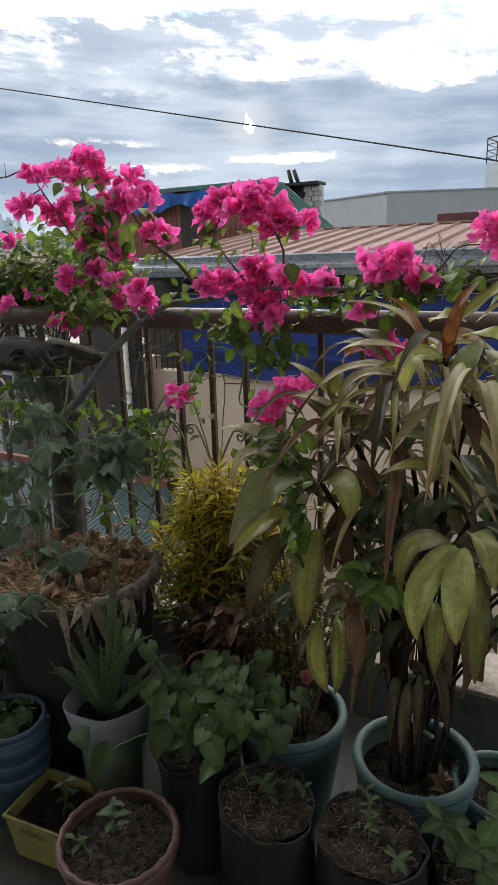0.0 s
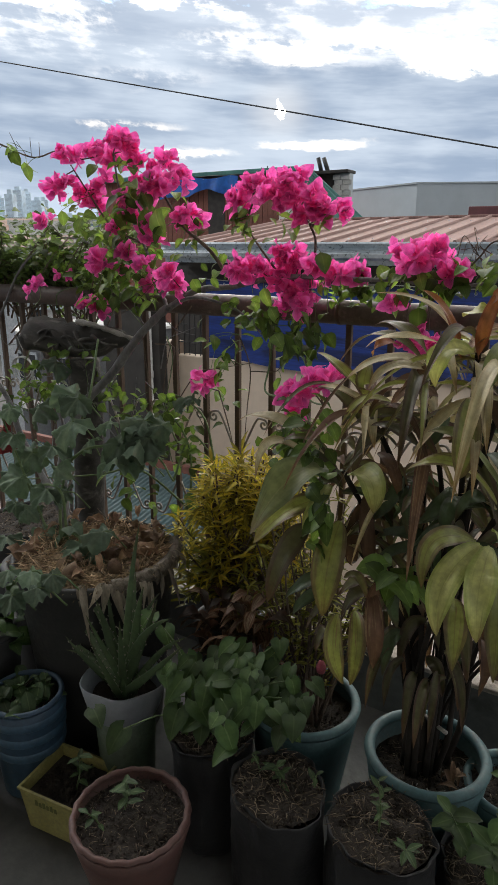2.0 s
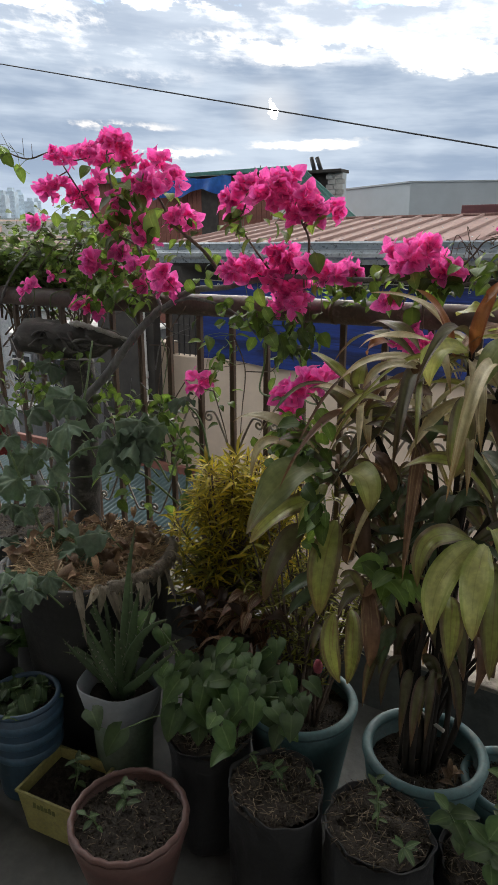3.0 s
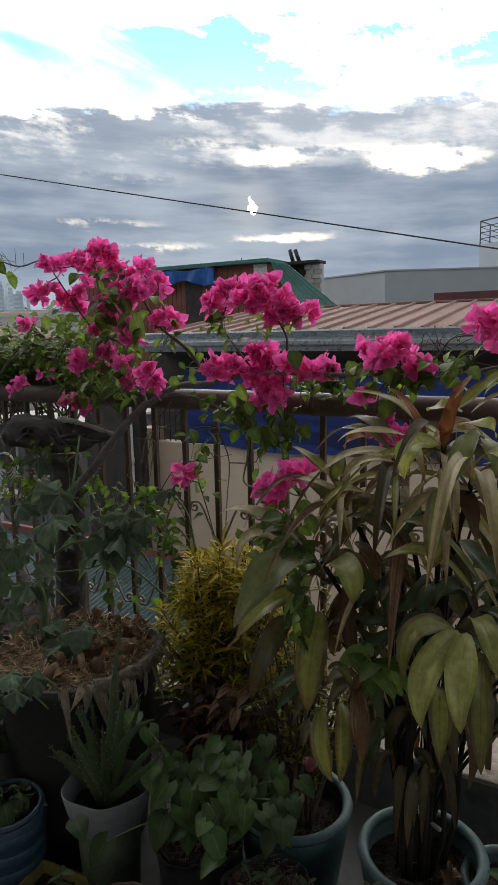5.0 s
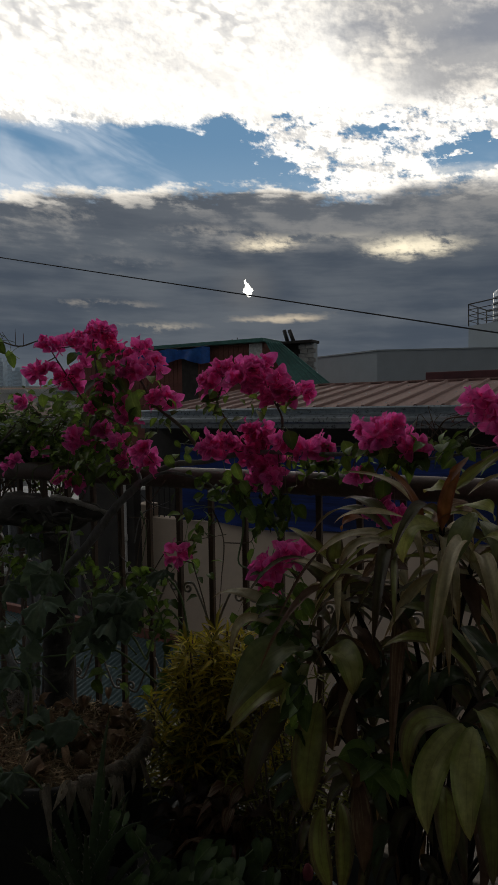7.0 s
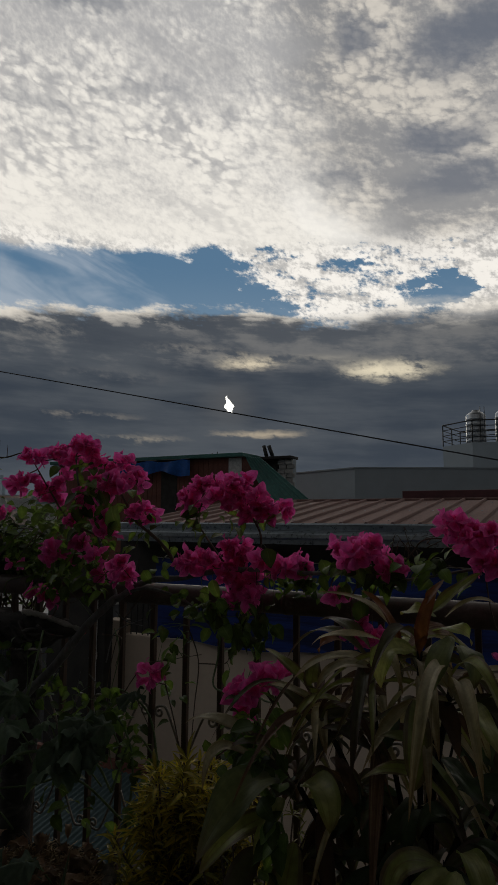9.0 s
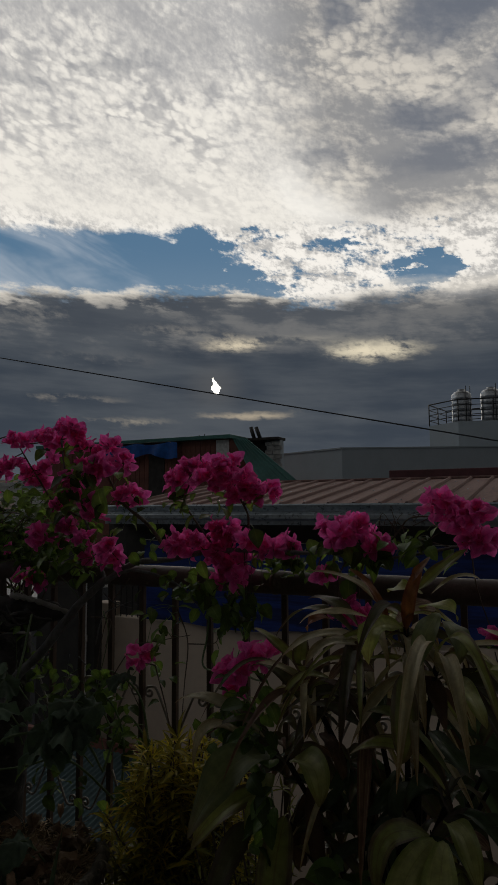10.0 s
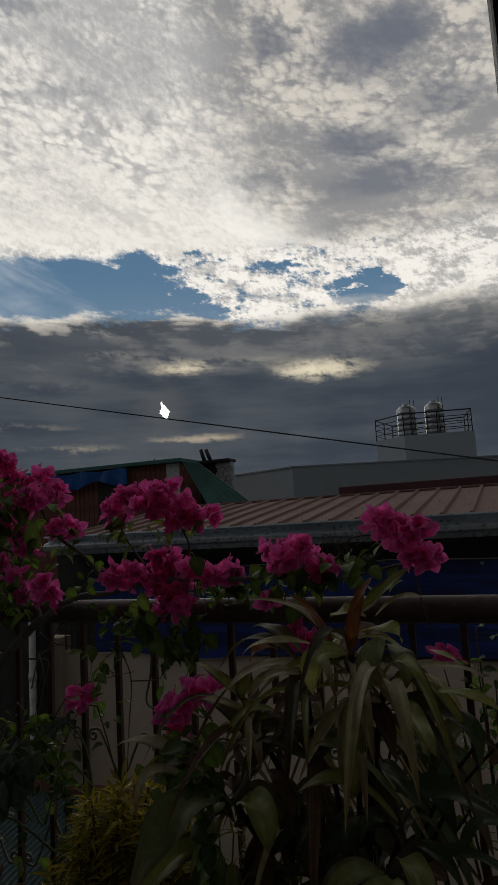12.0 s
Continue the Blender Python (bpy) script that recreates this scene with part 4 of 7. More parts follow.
# ---- the hut with a green roof edge and a blue tarpaulin ----
HY = 22.0
hut = thing("rooftop_hut", (-14, HY, GROUND), "red-brown boarded rooftop hut with green metal roof", "hut")
a0, a1 = Vector((-17.310, 22.000, 4.525)), Vector((-11.375, 22.000, 4.134))
zt = a1.z
x_l, x_r = Vector((-20.367, 22.000, 4.625)).x - 1.5, a1.x
at_home(box(x_l, x_r + 0.05, HY - 0.35, HY + 2, zt - 0.02, zt + 0.14, 0.02), "roof", "green_sheet", "flat green metal roof edge", home=hut)
at_home(box(x_l + 0.3, x_r - 0.1, HY, HY + 1.9, GROUND, zt - 0.02), "wall", "brick_red", home=hut)
board = Soup().add(box(-0.11, 0.11, -0.03, 0.0, 0, 2.6)).mesh("board", "brick_red", smooth=False)
k = 0
while x_l + 0.45 + 0.24 * k < x_r - 0.2:
    part("board", board, "brick_red", hut, m=pose(x_l + 0.45 + 0.24 * k - hut.location.x, 0, zt - 2.65 - GROUND + RNG.uniform(-0.02, 0.02)))
    k += 1
d0, d1 = Vector((-15.521, 22.000, 3.711)), Vector((-14.698, 22.000, 2.413))
# flat dark panel paints the shade of the door opening
doorway = at_home(box(d0.x, d1.x, HY - 0.06, HY - 0.02, d1.z - 1.0, d0.z), "door", "soffit", "dark panel standing in for the shade inside the doorway", home=hut)
at_home(box(x_r - 0.75, x_r - 0.15, HY - 0.08, HY - 0.031, zt - 2.4, zt - 0.05), "panel", "white_wall", "white end panel", home=hut)
t0, t1 = Vector((-16.566, 21.600, 4.273)), Vector((-13.820, 21.600, 4.067))
tarpaulin(t0.x - 1.2, t1.x, HY - 0.4, (-16.512, 21.600, 3.395)[2], zt - 0.03, 0.28, 7, 11, "tarp_far", "bright blue tarpaulin draped under the hut roof")
lean = thing("hut_lean_to", (x_r + 1, HY - 1, GROUND), "sloping green ribbed metal roof beside the hut", "roof")
c = [Vector((-11.351, 22.000, 4.113)), Vector((-10.729, 22.000, 4.039)), Vector((-8.198, 21.000, 2.290)), Vector((-9.839, 21.000, 2.285))]
at_home((c + [q - Vector((0, 0, 0.06)) for q in c], [(3, 2, 1, 0), (4, 5, 6, 7), (0, 1, 5, 4), (1, 2, 6, 5), (2, 3, 7, 6), (3, 0, 4, 7)], None), "sheet", "green_sheet", home=lean)
for k in range(7):
    f = k / 6
    at_home(tube([c[0].lerp(c[1], f) + Vector((0, -0.03, 0.03)), c[3].lerp(c[2], f) + Vector((0, -0.03, 0.03))], 0.03, steps=1), "rib", "green_sheet", home=lean)
at_home(box(c[3].x, c[2].x, 21.0, 24.0, GROUND, c[3].z - 0.06), "wall", "grey_wall", home=lean)
s0, s1 = Vector((-12.116, 23.500, 4.456)), Vector((-9.896, 23.500, 4.187))
stack = thing("block_stair_head", (s1.x, 23.5, GROUND), "unfinished concrete block stair head with a flat slab", "stair head")
b0, b1 = Vector((-10.589, 23.500, 4.184)), Vector((-9.882, 23.500, 3.369))
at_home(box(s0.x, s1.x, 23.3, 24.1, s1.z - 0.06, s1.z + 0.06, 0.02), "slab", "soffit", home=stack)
# dark wall paints the shaded recess under the slab
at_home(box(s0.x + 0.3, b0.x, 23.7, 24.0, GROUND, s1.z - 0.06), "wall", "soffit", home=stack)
at_home(box(b0.x + 0.03, b1.x - 0.03, 23.56, 23.9, GROUND, s1.z - 0.06), "core", "grey_wall", home=stack)
bw = (b1.x - b0.x) / 2
block = Soup().add(box(-bw / 2 + 0.012, bw / 2 - 0.012, -0.05, 0.05, -0.088, 0.088, 0.01)).mesh("block", "block", smooth=False)
for row in range(7):
    for k in range(2):
        part("block", block, "block", stack, m=pose(b0.x + bw * (k + 0.5) + (0.06 if row % 2 else -0.02) - stack.location.x, 0.03, s1.z - 0.2 - 0.19 * row - GROUND))
for p0, p1 in (((-11.220, 23.400, 4.725), (-11.054, 23.400, 4.180)), ((-10.974, 23.400, 4.709), (-10.760, 23.400, 4.164))):
    tagged(part("vent_pipe", tube([p0, p1], 0.085, sides=10, steps=1), "dark_steel"), "dark leaning pipe on the stair head slab", "pipe", "stair head pipes")
for p in ((-13.008, 22.500, 4.455), (-13.269, 22.500, 4.408), (-11.865, 30.000, 4.118), (-11.665, 30.000, 4.160)):
    tagged(part("roof_rod", tube([(p[0], p[1], p[2] - 1.2), p], 0.02, steps=1), "dark_steel"), "thin steel rod standing on a roof", "rod", "roof rods")

# ---- grey flat-roofed building and the tank house behind it ----
g0, gl, gr = Vector((-7.995, 26.000, 3.841)), Vector((-11.987, 28.000, 3.885)), Vector((-4.402, 27.600, 3.837))
zg = g0.z
far_r = g0 + (gr - g0) * 3.2
grey = thing("grey_building", (g0.x, g0.y, GROUND), "plain grey rendered flat-roofed building", "building")
at_home(prism([(g0.x, g0.y), (far_r.x, far_r.y), (far_r.x, far_r.y + 5), (gl.x, far_r.y + 5), (gl.x, gl.y)], GROUND, zg), "wall", "grey_wall", home=grey)
at_home(prism([(g0.x - 0.04, g0.y - 0.06), (far_r.x, far_r.y - 0.06), (far_r.x, far_r.y + 0.2), (g0.x, g0.y + 0.25), (gl.x, gl.y + 0.25), (gl.x, gl.y - 0.05)], zg, zg + 0.06), "coping", "grey_wall", home=grey)
TY = 34.0
k0, kl, kr = Vector((-4.143, 34.000, 5.720)), Vector((-5.927, 35.400, 5.730)), Vector((-0.569, 34.800, 5.520))
zk = k0.z
tank_house = thing("tank_house", (k0.x, TY, GROUND), "grey rendered tank house on the roof", "building")
at_home(prism([(k0.x, k0.y), (kr.x, kr.y), (kr.x - 0.6, kr.y + 3.2), (kl.x + 0.4, kl.y + 3.2), (kl.x, kl.y)], GROUND, zk), "wall", "grey_wall", home=tank_house)
deck_rail = thing("tank_railing", (k0.x, TY, zk), "thin dark steel railing round the water tanks", "railing")
ring = [Vector((kl.x, kl.y + 0.05, zk)), Vector((k0.x, k0.y + 0.05, zk)), Vector((kr.x - 0.1, kr.y + 0.05, zk)), Vector((kr.x - 0.65, kr.y + 3.0, zk)), Vector((kl.x + 0.45, kl.y + 3.0, zk))]
for q in range(5):
    a, b = ring[q], ring[(q + 1) % 5]
    for h in (0.3, 0.6, 0.9, 1.2):
        at_home(tube([a + Vector((0, 0, h)), b + Vector((0, 0, h))], 0.022 if h < 1.1 else 0.035, steps=1), "rail", "dark_steel", home=deck_rail)
    n = 1 if q in (0, 3) else 2
    for j in range(n):
        p = a.lerp(b, j / n)
        at_home(tube([p, p + Vector((0, 0, 1.2))], 0.035, steps=1), "post", "dark_steel", home=deck_rail)
for px in ((-4.128, 35.200, 5.909), (-2.609, 35.200, 5.748)):
    tank = thing("water_tank", (px[0], 35.4, zk), "upright ribbed stainless steel water tank", "water tank", "roof water tanks")
    prof = [(0.30, 0.0), (0.52, 0.12)]
    for j in range(5):
        prof += [(0.52, 0.14 + 0.3 * j), (0.545, 0.2 + 0.3 * j), (0.52, 0.26 + 0.3 * j), (0.52, 0.42 + 0.3 * j)]
    part("body", lathe(prof + [(0.50, 1.68), (0.36, 1.80), (0.2, 1.86)], 28), "stainless", tank)
    part("lid", lathe([(0.21, 1.84), (0.21, 1.93), (0.02, 1.96)], 16), "stainless", tank)
    for j in range(4):
        part("leg", tube([(0.4 * math.cos(j * 1.57 + 0.7), 0.4 * math.sin(j * 1.57 + 0.7), -0.02), (0.35 * math.cos(j * 1.57 + 0.7), 0.35 * math.sin(j * 1.57 + 0.7), 0.1)], 0.03, steps=1), "dark_steel", tank)
    ladder = part("ladder", tube([(0.3, -0.5, 0.0), (0.3, -0.5, 2.05)], 0.02, steps=1), "dark_steel", tank)
    part("rail", tube([(0.5, -0.4, 0.0), (0.5, -0.4, 2.05)], 0.02, steps=1), "dark_steel", ladder)

# ---- cable across the lane ----
c1 = Vector((-1.774, 3.000, 2.362))
step_l, step_r = Vector((-2.7, 0, 0.622)), Vector((1.85, 0, -0.425))
tagged(part("power_cable", tube([c1 + step_l * k for k in (5, 3.4, 2.2, 1)] + [c1] + [c1 + step_r * k for k in (1, 2.2, 3.4, 5)], 0.0052, sides=6, steps=8), "cable"), "single black cable slung over the lane", "cable")
for p in (c1 + step_l * 5, c1 + step_r * 5):
    tagged(part("utility_pole", tube([(p.x, p.y + 0.1, GROUND), (p.x, p.y + 0.1, p.z + 0.3)], 0.14, 0.10, sides=12, steps=2), "grey_wall"), "grey concrete pole carrying the cable", "pole", "cable poles")

# ---- the railing ----
railing = thing("railing", (0, 0.02, 0.2), "brown painted iron railing with a round top rail", "railing")
RAIL_Z, RAIL_R = 1.168, 0.033
at_home(tube([(-3.6, 0.02, RAIL_Z), (3.0, 0.02, RAIL_Z)], RAIL_R, sides=24, steps=12), "top_rail", "rail", "thick brown pipe top rail", True, railing)
for x in (0.315, -1.9, 2.4):
    at_home(tube([(x, 0.02, RAIL_Z), (x + 0.012, 0.02, RAIL_Z)], RAIL_R + 0.0015, sides=24, steps=1), "weld", "bar", smooth=True, home=railing)
upright = Soup().add(box(-0.008, 0.008, -0.008, 0.008, -0.003, 0.945, 0.0015)).mesh("bar", "bar", smooth=False)
for k in range(-29, 25):
    part("bar", upright, "bar", railing, m=pose(0.12 * k - 0.012, 0.0, 0.0, 0, 0, RNG.uniform(-4, 4)))


def scroll_brace(flip, drop):
    """A thin iron strap: a curl beside one bar, an arch, then a straight run to the next bar."""
    pts = []
    for i in range(19):
        a, q = math.pi / 2 + 2 * math.pi * 1.25 * (1 - i / 18), 0.004 + 0.013 * i / 18
        pts.append((0.028 + q * math.cos(a), 0, -0.010 + q * math.sin(a)))
    pts += [(0.046, 0, 0.008), (0.060, 0, -0.010), (0.085, 0, -0.062), (0.111, 0, -0.122)]
    return tube([(x * flip, y, z * drop) for x, y, z in pts], 0.0042, 0.0038, sides=6, steps=3)


for flip in (1, -1):
    for drop, z in ((1, 0.628), (-1, 0.245)):
        brace = Soup().add(scroll_brace(flip, drop)).mesh("scroll", "scroll")
        for k in range(-29, 25, 2):
            part("scroll", brace, "scroll", railing, m=pose(0.12 * k - 0.012, 0.0, z + RNG.uniform(-0.004, 0.004)))


# ---- pots ----
def soil_disc(r, z, seed, rough=0.012, rings=9, sides=30):
    """An uneven bed of soil."""
    verts, faces = [(0, 0, z)], []
    for i in range(1, rings + 1):
        for k in range(sides):
            a, q = 2 * math.pi * k / sides, r * i / rings
            x, y = q * math.cos(a), q * math.sin(a)
            verts.append((x, y, z + rough * (noise.noise((x * 30 + seed, y * 30, seed)) + 0.6 * noise.noise((x * 80, y * 80 + seed, 3)))))
    for k in range(sides):
        faces.append((0, 1 + k, 1 + (k + 1) % sides))
    for i in range(rings - 1):
        for k in range(sides):
            a, b = 1 + i * sides + k, 1 + i * sides + (k + 1) % sides
            faces.append((a, a + sides, b + sides, b))
    return verts, faces, None


def litter(r, z, count, seed, thick=0.0012, long=(0.008, 0.03)):
    """Crumbs and bits of straw lying on soil."""
    g = random.Random(seed)
    out = Soup()
    for _ in range(count):
        a, q = g.uniform(0, 6.3), r * math.sqrt(g.random())
        p = Vector((q * math.cos(a), q * math.sin(a), z + 0.004 + g.uniform(0, 0.008)))
        d = Vector((g.uniform(-1, 1), g.uniform(-1, 1), g.uniform(-0.25, 0.25))).normalized() * g.uniform(*long)
        w = d.cross(Vector((0, 0, 1))).normalized() * thick * g.uniform(0.6, 2.0)
        n = Vector((0, 0, thick))
        out.add(([p - w, p + w, p + d + w * 0.6, p + d - w * 0.6, p + d * 0.5 + n * 2], [(0, 1, 4), (1, 2, 4), (2, 3, 4), (3, 0, 4), (3, 2, 1, 0)], None))
    return out


def crumbs(r, z, count, seed, size=(0.003, 0.009)):
    g = random.Random(seed)
    out = Soup()
    for _ in range(count):
        a, q, s = g.uniform(0, 6.3), r * math.sqrt(g.random()), g.uniform(*size)
        p = Vector((q * math.cos(a), q * math.sin(a), z + g.uniform(-0.002, 0.006)))
        v = [p + Vector(d) * s * g.uniform(0.6, 1.2) for d in ((1, 0, 0), (-1, 0, 0), (0, 1, 0), (0, -1, 0), (0, 0, 1), (0, 0, -1))]
        out.add((v, [(0, 2, 4), (2, 1, 4), (1, 3, 4), (3, 0, 4), (2, 0, 5), (1, 2, 5), (3, 1, 5), (0, 3, 5)], None))
    return out


def round_pot(name, at, r, h, mat, label, base=0.72, lip=0.012, wave=None, soil_at=0.86, bands=0, group="pots"):
    """A turned pot with wall, rolled rim, soil and litter."""
    x, y = at
    pot = thing(name, (x, y, 0.0), label, "plant pot", group)
    rb = r * base
    prof = [(0.004, 0.0), (rb - 0.006, 0.0), (rb, 0.006)]
    for i in range(1, 7):
        prof.append((rb + (r - rb) * i / 6, 0.006 + (h - 0.02) * i / 6))
    prof += [(r - 0.006, h - 0.012), (rb + (r - rb) * 0.6 - 0.006, h * 0.6), (0.004, h * 0.58)]
    part("body", lathe(prof, 48, wave), mat, pot)
    ringp = [(r - 0.008 + lip * math.cos(a) * 0.9, h - 0.008 + lip * 0.85 * math.sin(a)) for a in [2 * math.pi * k / 10 for k in range(11)]]
    part("rim", lathe(ringp, 64, wave), mat, pot)
    for b in range(bands):
        z = h * (0.45 + 0.17 * b)
        q = rb + (r - rb) * z / h + 0.002
        part("band", lathe([(q, z), (q + 0.003, z + 0.004), (q + 0.004, z + 0.02), (q + 0.001, z + 0.024)], 48), "blue_band", pot, "paler blue moulded band")
    z = h * soil_at
    rs = rb + (r - rb) * soil_at - 0.005
    part("soil", soil_disc(rs, z, RNG.uniform(0, 50), 0.008), "soil", pot)
    tagged(part("loose_soil", crumbs(rs * 0.97, z, 700, RNG.randint(0, 999), (0.0012, 0.0045)), "soil", pot), kind="stuff")
    tagged(part("straw_scatter", litter(rs * 0.95, z, 320, RNG.randint(0, 999), 0.0005, (0.004, 0.016)), "bag_straw", pot), kind="stuff")
    return pot


def scalloped(a, z):
    return 1.0 + 0.018 * math.sin(a * 20) * max(0.0, (z - 0.2) / 0.05)


round_pot("plant_pot", (0.303, -0.876), 0.122, 0.25, "terracotta", "red-brown scalloped plastic pot of dark soil", 0.56, 0.007, scalloped, 0.88)
round_pot("plant_pot", (0.775, -0.455), 0.130, 0.30, "teal_pot", "sea-green plastic pot under the ti plant", 0.7, 0.013, None, 0.80)
round_pot("plant_pot", (0.462, -0.428), 0.136, 0.285, "teal_pot", "sea-green plastic pot of dry twigs", 0.7, 0.013, None, 0.84)
round_pot("plant_pot", (0.945, -0.395), 0.10, 0.25, "teal_pot", "sea-green plastic pot at the end of the row", 0.7, 0.011, None, 0.84)
round_pot("plant_pot", (-0.150, -0.755), 0.094, 0.27, "blue_pot", "dark blue banded plastic pail used as a pot", 0.8, 0.008, None, 0.88, bands=3)
round_pot("plant_pot", (0.12, -0.24), 0.10, 0.30, "tub", "dark plastic pot under the yellow croton", 0.75)
round_pot("plant_pot", (0.25, -0.44), 0.07, 0.26, "tub", "small dark plastic pot of red-brown leaves", 0.75)
round_pot("plant_pot", (-0.52, -0.13), 0.07, 0.22, "tub", "dark pot at the foot of the wooden post", 0.9, soil_at=0.9)


def flared(a, z):
    return 1.0 + 0.05 * math.sin(a * 3 + 1.0) * max(0.0, (z - 0.2) / 0.1)


aloe_pot = thing("plant_pot", (0.075, -0.64, 0.0), "mossy green pot with a cut white plastic collar", "plant pot", "pots")
part("body", lathe([(0.004, 0), (0.062, 0), (0.066, 0.008), (0.076, 0.255), (0.072, 0.255), (0.06, 0.16), (0.004, 0.16)], 40), "green_pot", aloe_pot)
part("collar", lathe([(0.075, 0.235), (0.080, 0.24), (0.088, 0.265), (0.096, 0.325), (0.093, 0.327), (0.085, 0.265), (0.075, 0.242)], 48, lambda a, z: 1.0 + (0.06 * math.sin(a * 2 + 0.6) + 0.03 * math.sin(a * 5)) * max(0.0, (z - 0.22) / 0.08)), "white_pot", aloe_pot, "off-white cut plastic collar")
part("soil", soil_disc(0.082, 0.27, 4.0), "soil", aloe_pot)


def grow_bag(at, r, h, label, seed):
    """A crumpled black polythene bag, folded over at the top, full of soil."""
    g = random.Random(seed)
    ph = [g.uniform(0, 6.3) for _ in range(5)]
    bag = thing("grow_bag", (*at, 0.0), label, "grow bag", "grow bags")

    def crumple(a, z):
        return 1.0 + 0.08 * math.sin(2 * a + ph[4] + z * 5) + 0.05 * math.sin(3 * a + ph[0] + z * 9) + 0.025 * math.sin(7 * a + ph[1] - z * 22) + 0.02 * math.sin(13 * a + ph[2] + z * 45)

    prof = [(0.004, 0), (r * 0.9, 0.0), (r * 0.98, 0.015)] + [(r * (1.0 + 0.05 * math.sin(4 * q / 9 + ph[3])), 0.015 + (h - 0.02) * q / 9) for q in range(1, 10)]
    prof += [(r * 1.035, h - 0.001), (r * 1.015, h), (r * 0.98, h - 0.02), (r * 0.97, h - 0.05)]
    part("body", lathe(prof, 64, crumple), "grow_bag", bag)
    part("soil", soil_disc(r * 1.0, h - 0.008, seed, 0.014), "soil", bag)
    tagged(part("loose_soil", crumbs(r * 0.97, h - 0.012, 600, seed, (0.0015, 0.006)), "soil", bag), kind="stuff")
    tagged(part("straw_scatter", litter(r * 0.96, h - 0.006, 420, seed + 1, 0.0006, (0.005, 0.024)), "bag_straw", bag), kind="stuff")


grow_bag((0.545, -0.70), 0.096, 0.29, "crumpled black polythene grow bag with straw on the soil", 21)
grow_bag((0.755, -0.68), 0.098, 0.29, "crumpled black polythene grow bag with straw on the soil", 22)
grow_bag((0.33, -0.62), 0.095, 0.28, "crumpled black polythene grow bag under the heart-leaf vine", 23)
grow_bag((0.95, -0.60), 0.09, 0.22, "crumpled black polythene grow bag of leafy seedlings", 24)


def planter_box(at, w, d, h, turn, label):
    """A tapered yellow box with an outward lip, a worn print on its front and soil."""
    b = thing("planter_box", (*at, 0.0), label, "planter", "yellow planters")
    b.rotation_euler = (0, 0, radians(turn))
    s = 0.86
    def loop(k, z):
        return [(-w / 2 * k, -d / 2 * k, z), (w / 2 * k, -d / 2 * k, z), (w / 2 * k, d / 2 * k, z), (-w / 2 * k, d / 2 * k, z)]
    rows = [loop(s, 0), loop(1, h), loop(1.05, h), loop(1.05, h + 0.006), loop(0.97, h + 0.006), loop(0.97 * (s + 1) / 2, h * 0.5)]
    verts = [v for q in rows for v in q]
    faces = [(i * 4 + k, i * 4 + (k + 1) % 4, i * 4 + 4 + (k + 1) % 4, i * 4 + 4 + k) for i in range(5) for k in range(4)] + [(3, 2, 1, 0)]
    part("body", (verts, faces, None), "yellow_box", b, smooth=False)
    part("soil", ([(x * 0.96, y * 0.96, h * 0.8) for x, y, z in loop(0.97, 0)], [(0, 1, 2, 3)], None), "soil", b, smooth=False)
    bits = crumbs(min(w, d) * 0.46, h * 0.8, 600, 5, (0.0015, 0.005))
    tagged(part("loose_soil", bits, "soil", b), kind="stuff")
    for k in range(6):
        hh = 0.012 if k % 2 else 0.016
        part("print_bar", box(-0.04 + 0.011 * k, -0.032 + 0.011 * k, -d / 2 * 0.97 - 0.001, -d / 2 * 0.97 + 0.004, h * 0.72, h * 0.72 + hh), "print", b, smooth=False)
    return b


planter_box((0.021, -0.788), 0.166, 0.152, 0.115, 7, "faded yellow plastic box with soil and a seedling")
planter_box((-0.240, -0.915), 0.15, 0.13, 0.115, 12, "faded yellow plastic box, mostly empty")

# the big tub of mulch
tub = thing("tub", (-0.165, -0.47, 0.0), "large charcoal plastic tub heaped with dry mulch", "plant tub")
part("body", lathe([(0.004, 0), (0.155, 0), (0.165, 0.01), (0.185, 0.2), (0.212, 0.50), (0.222, 0.505), (0.224, 0.53), (0.215, 0.535), (0.205, 0.50), (0.18, 0.38), (0.004, 0.38)], 64), "tub", tub)
part("mulch_bed", soil_disc(0.205, 0.50, 8.0, 0.05), "straw", tub)
tagged(part("mulch", litter(0.192, 0.525, 3200, 31, 0.0013, (0.012, 0.07)), "straw", tub, "heaped dry straw and twigs"), kind="stuff")
dead = Soup()
for _ in range(46):
    a, q = RNG.uniform(0, 6.3), 0.2 * math.sqrt(RNG.random())
    p = Vector((q * math.cos(a), q * math.sin(a), 0.535 + RNG.uniform(0, 0.035)))
    d = rand_way(-0.2, 0.6) * RNG.uniform(0.03, 0.07)
    dead.add(blade(p, p + d * 0.5 + Vector((0, 0, 0.02)), p + d, RNG.uniform(0.015, 0.035), oval, 5, 0.7, 0.5))
tagged(part("dead_leaves", dead, "dead_leaf", tub), kind="stuff")
for k in range(16):
    a = -1.0 + 0.09 * k + RNG.uniform(-0.1, 0.1)
    o = Vector((math.cos(a), math.sin(a), 0))
    p = o * 0.205 + Vector((0, 0, 0.54))
    q = o * 0.245 + Vector((0, 0, 0.56))
    e = o * (0.232 + RNG.uniform(0, 0.02)) + Vector((RNG.uniform(-0.03, 0.03), RNG.uniform(-0.03, 0.03), 0.52 - RNG.uniform(0.02, 0.15)))
    part("dry_strip", blade(p, q, e, RNG.uniform(0.010, 0.024), strap, 9, 0.6, 0.7, up=tuple(o)), "pale_dry", tub)

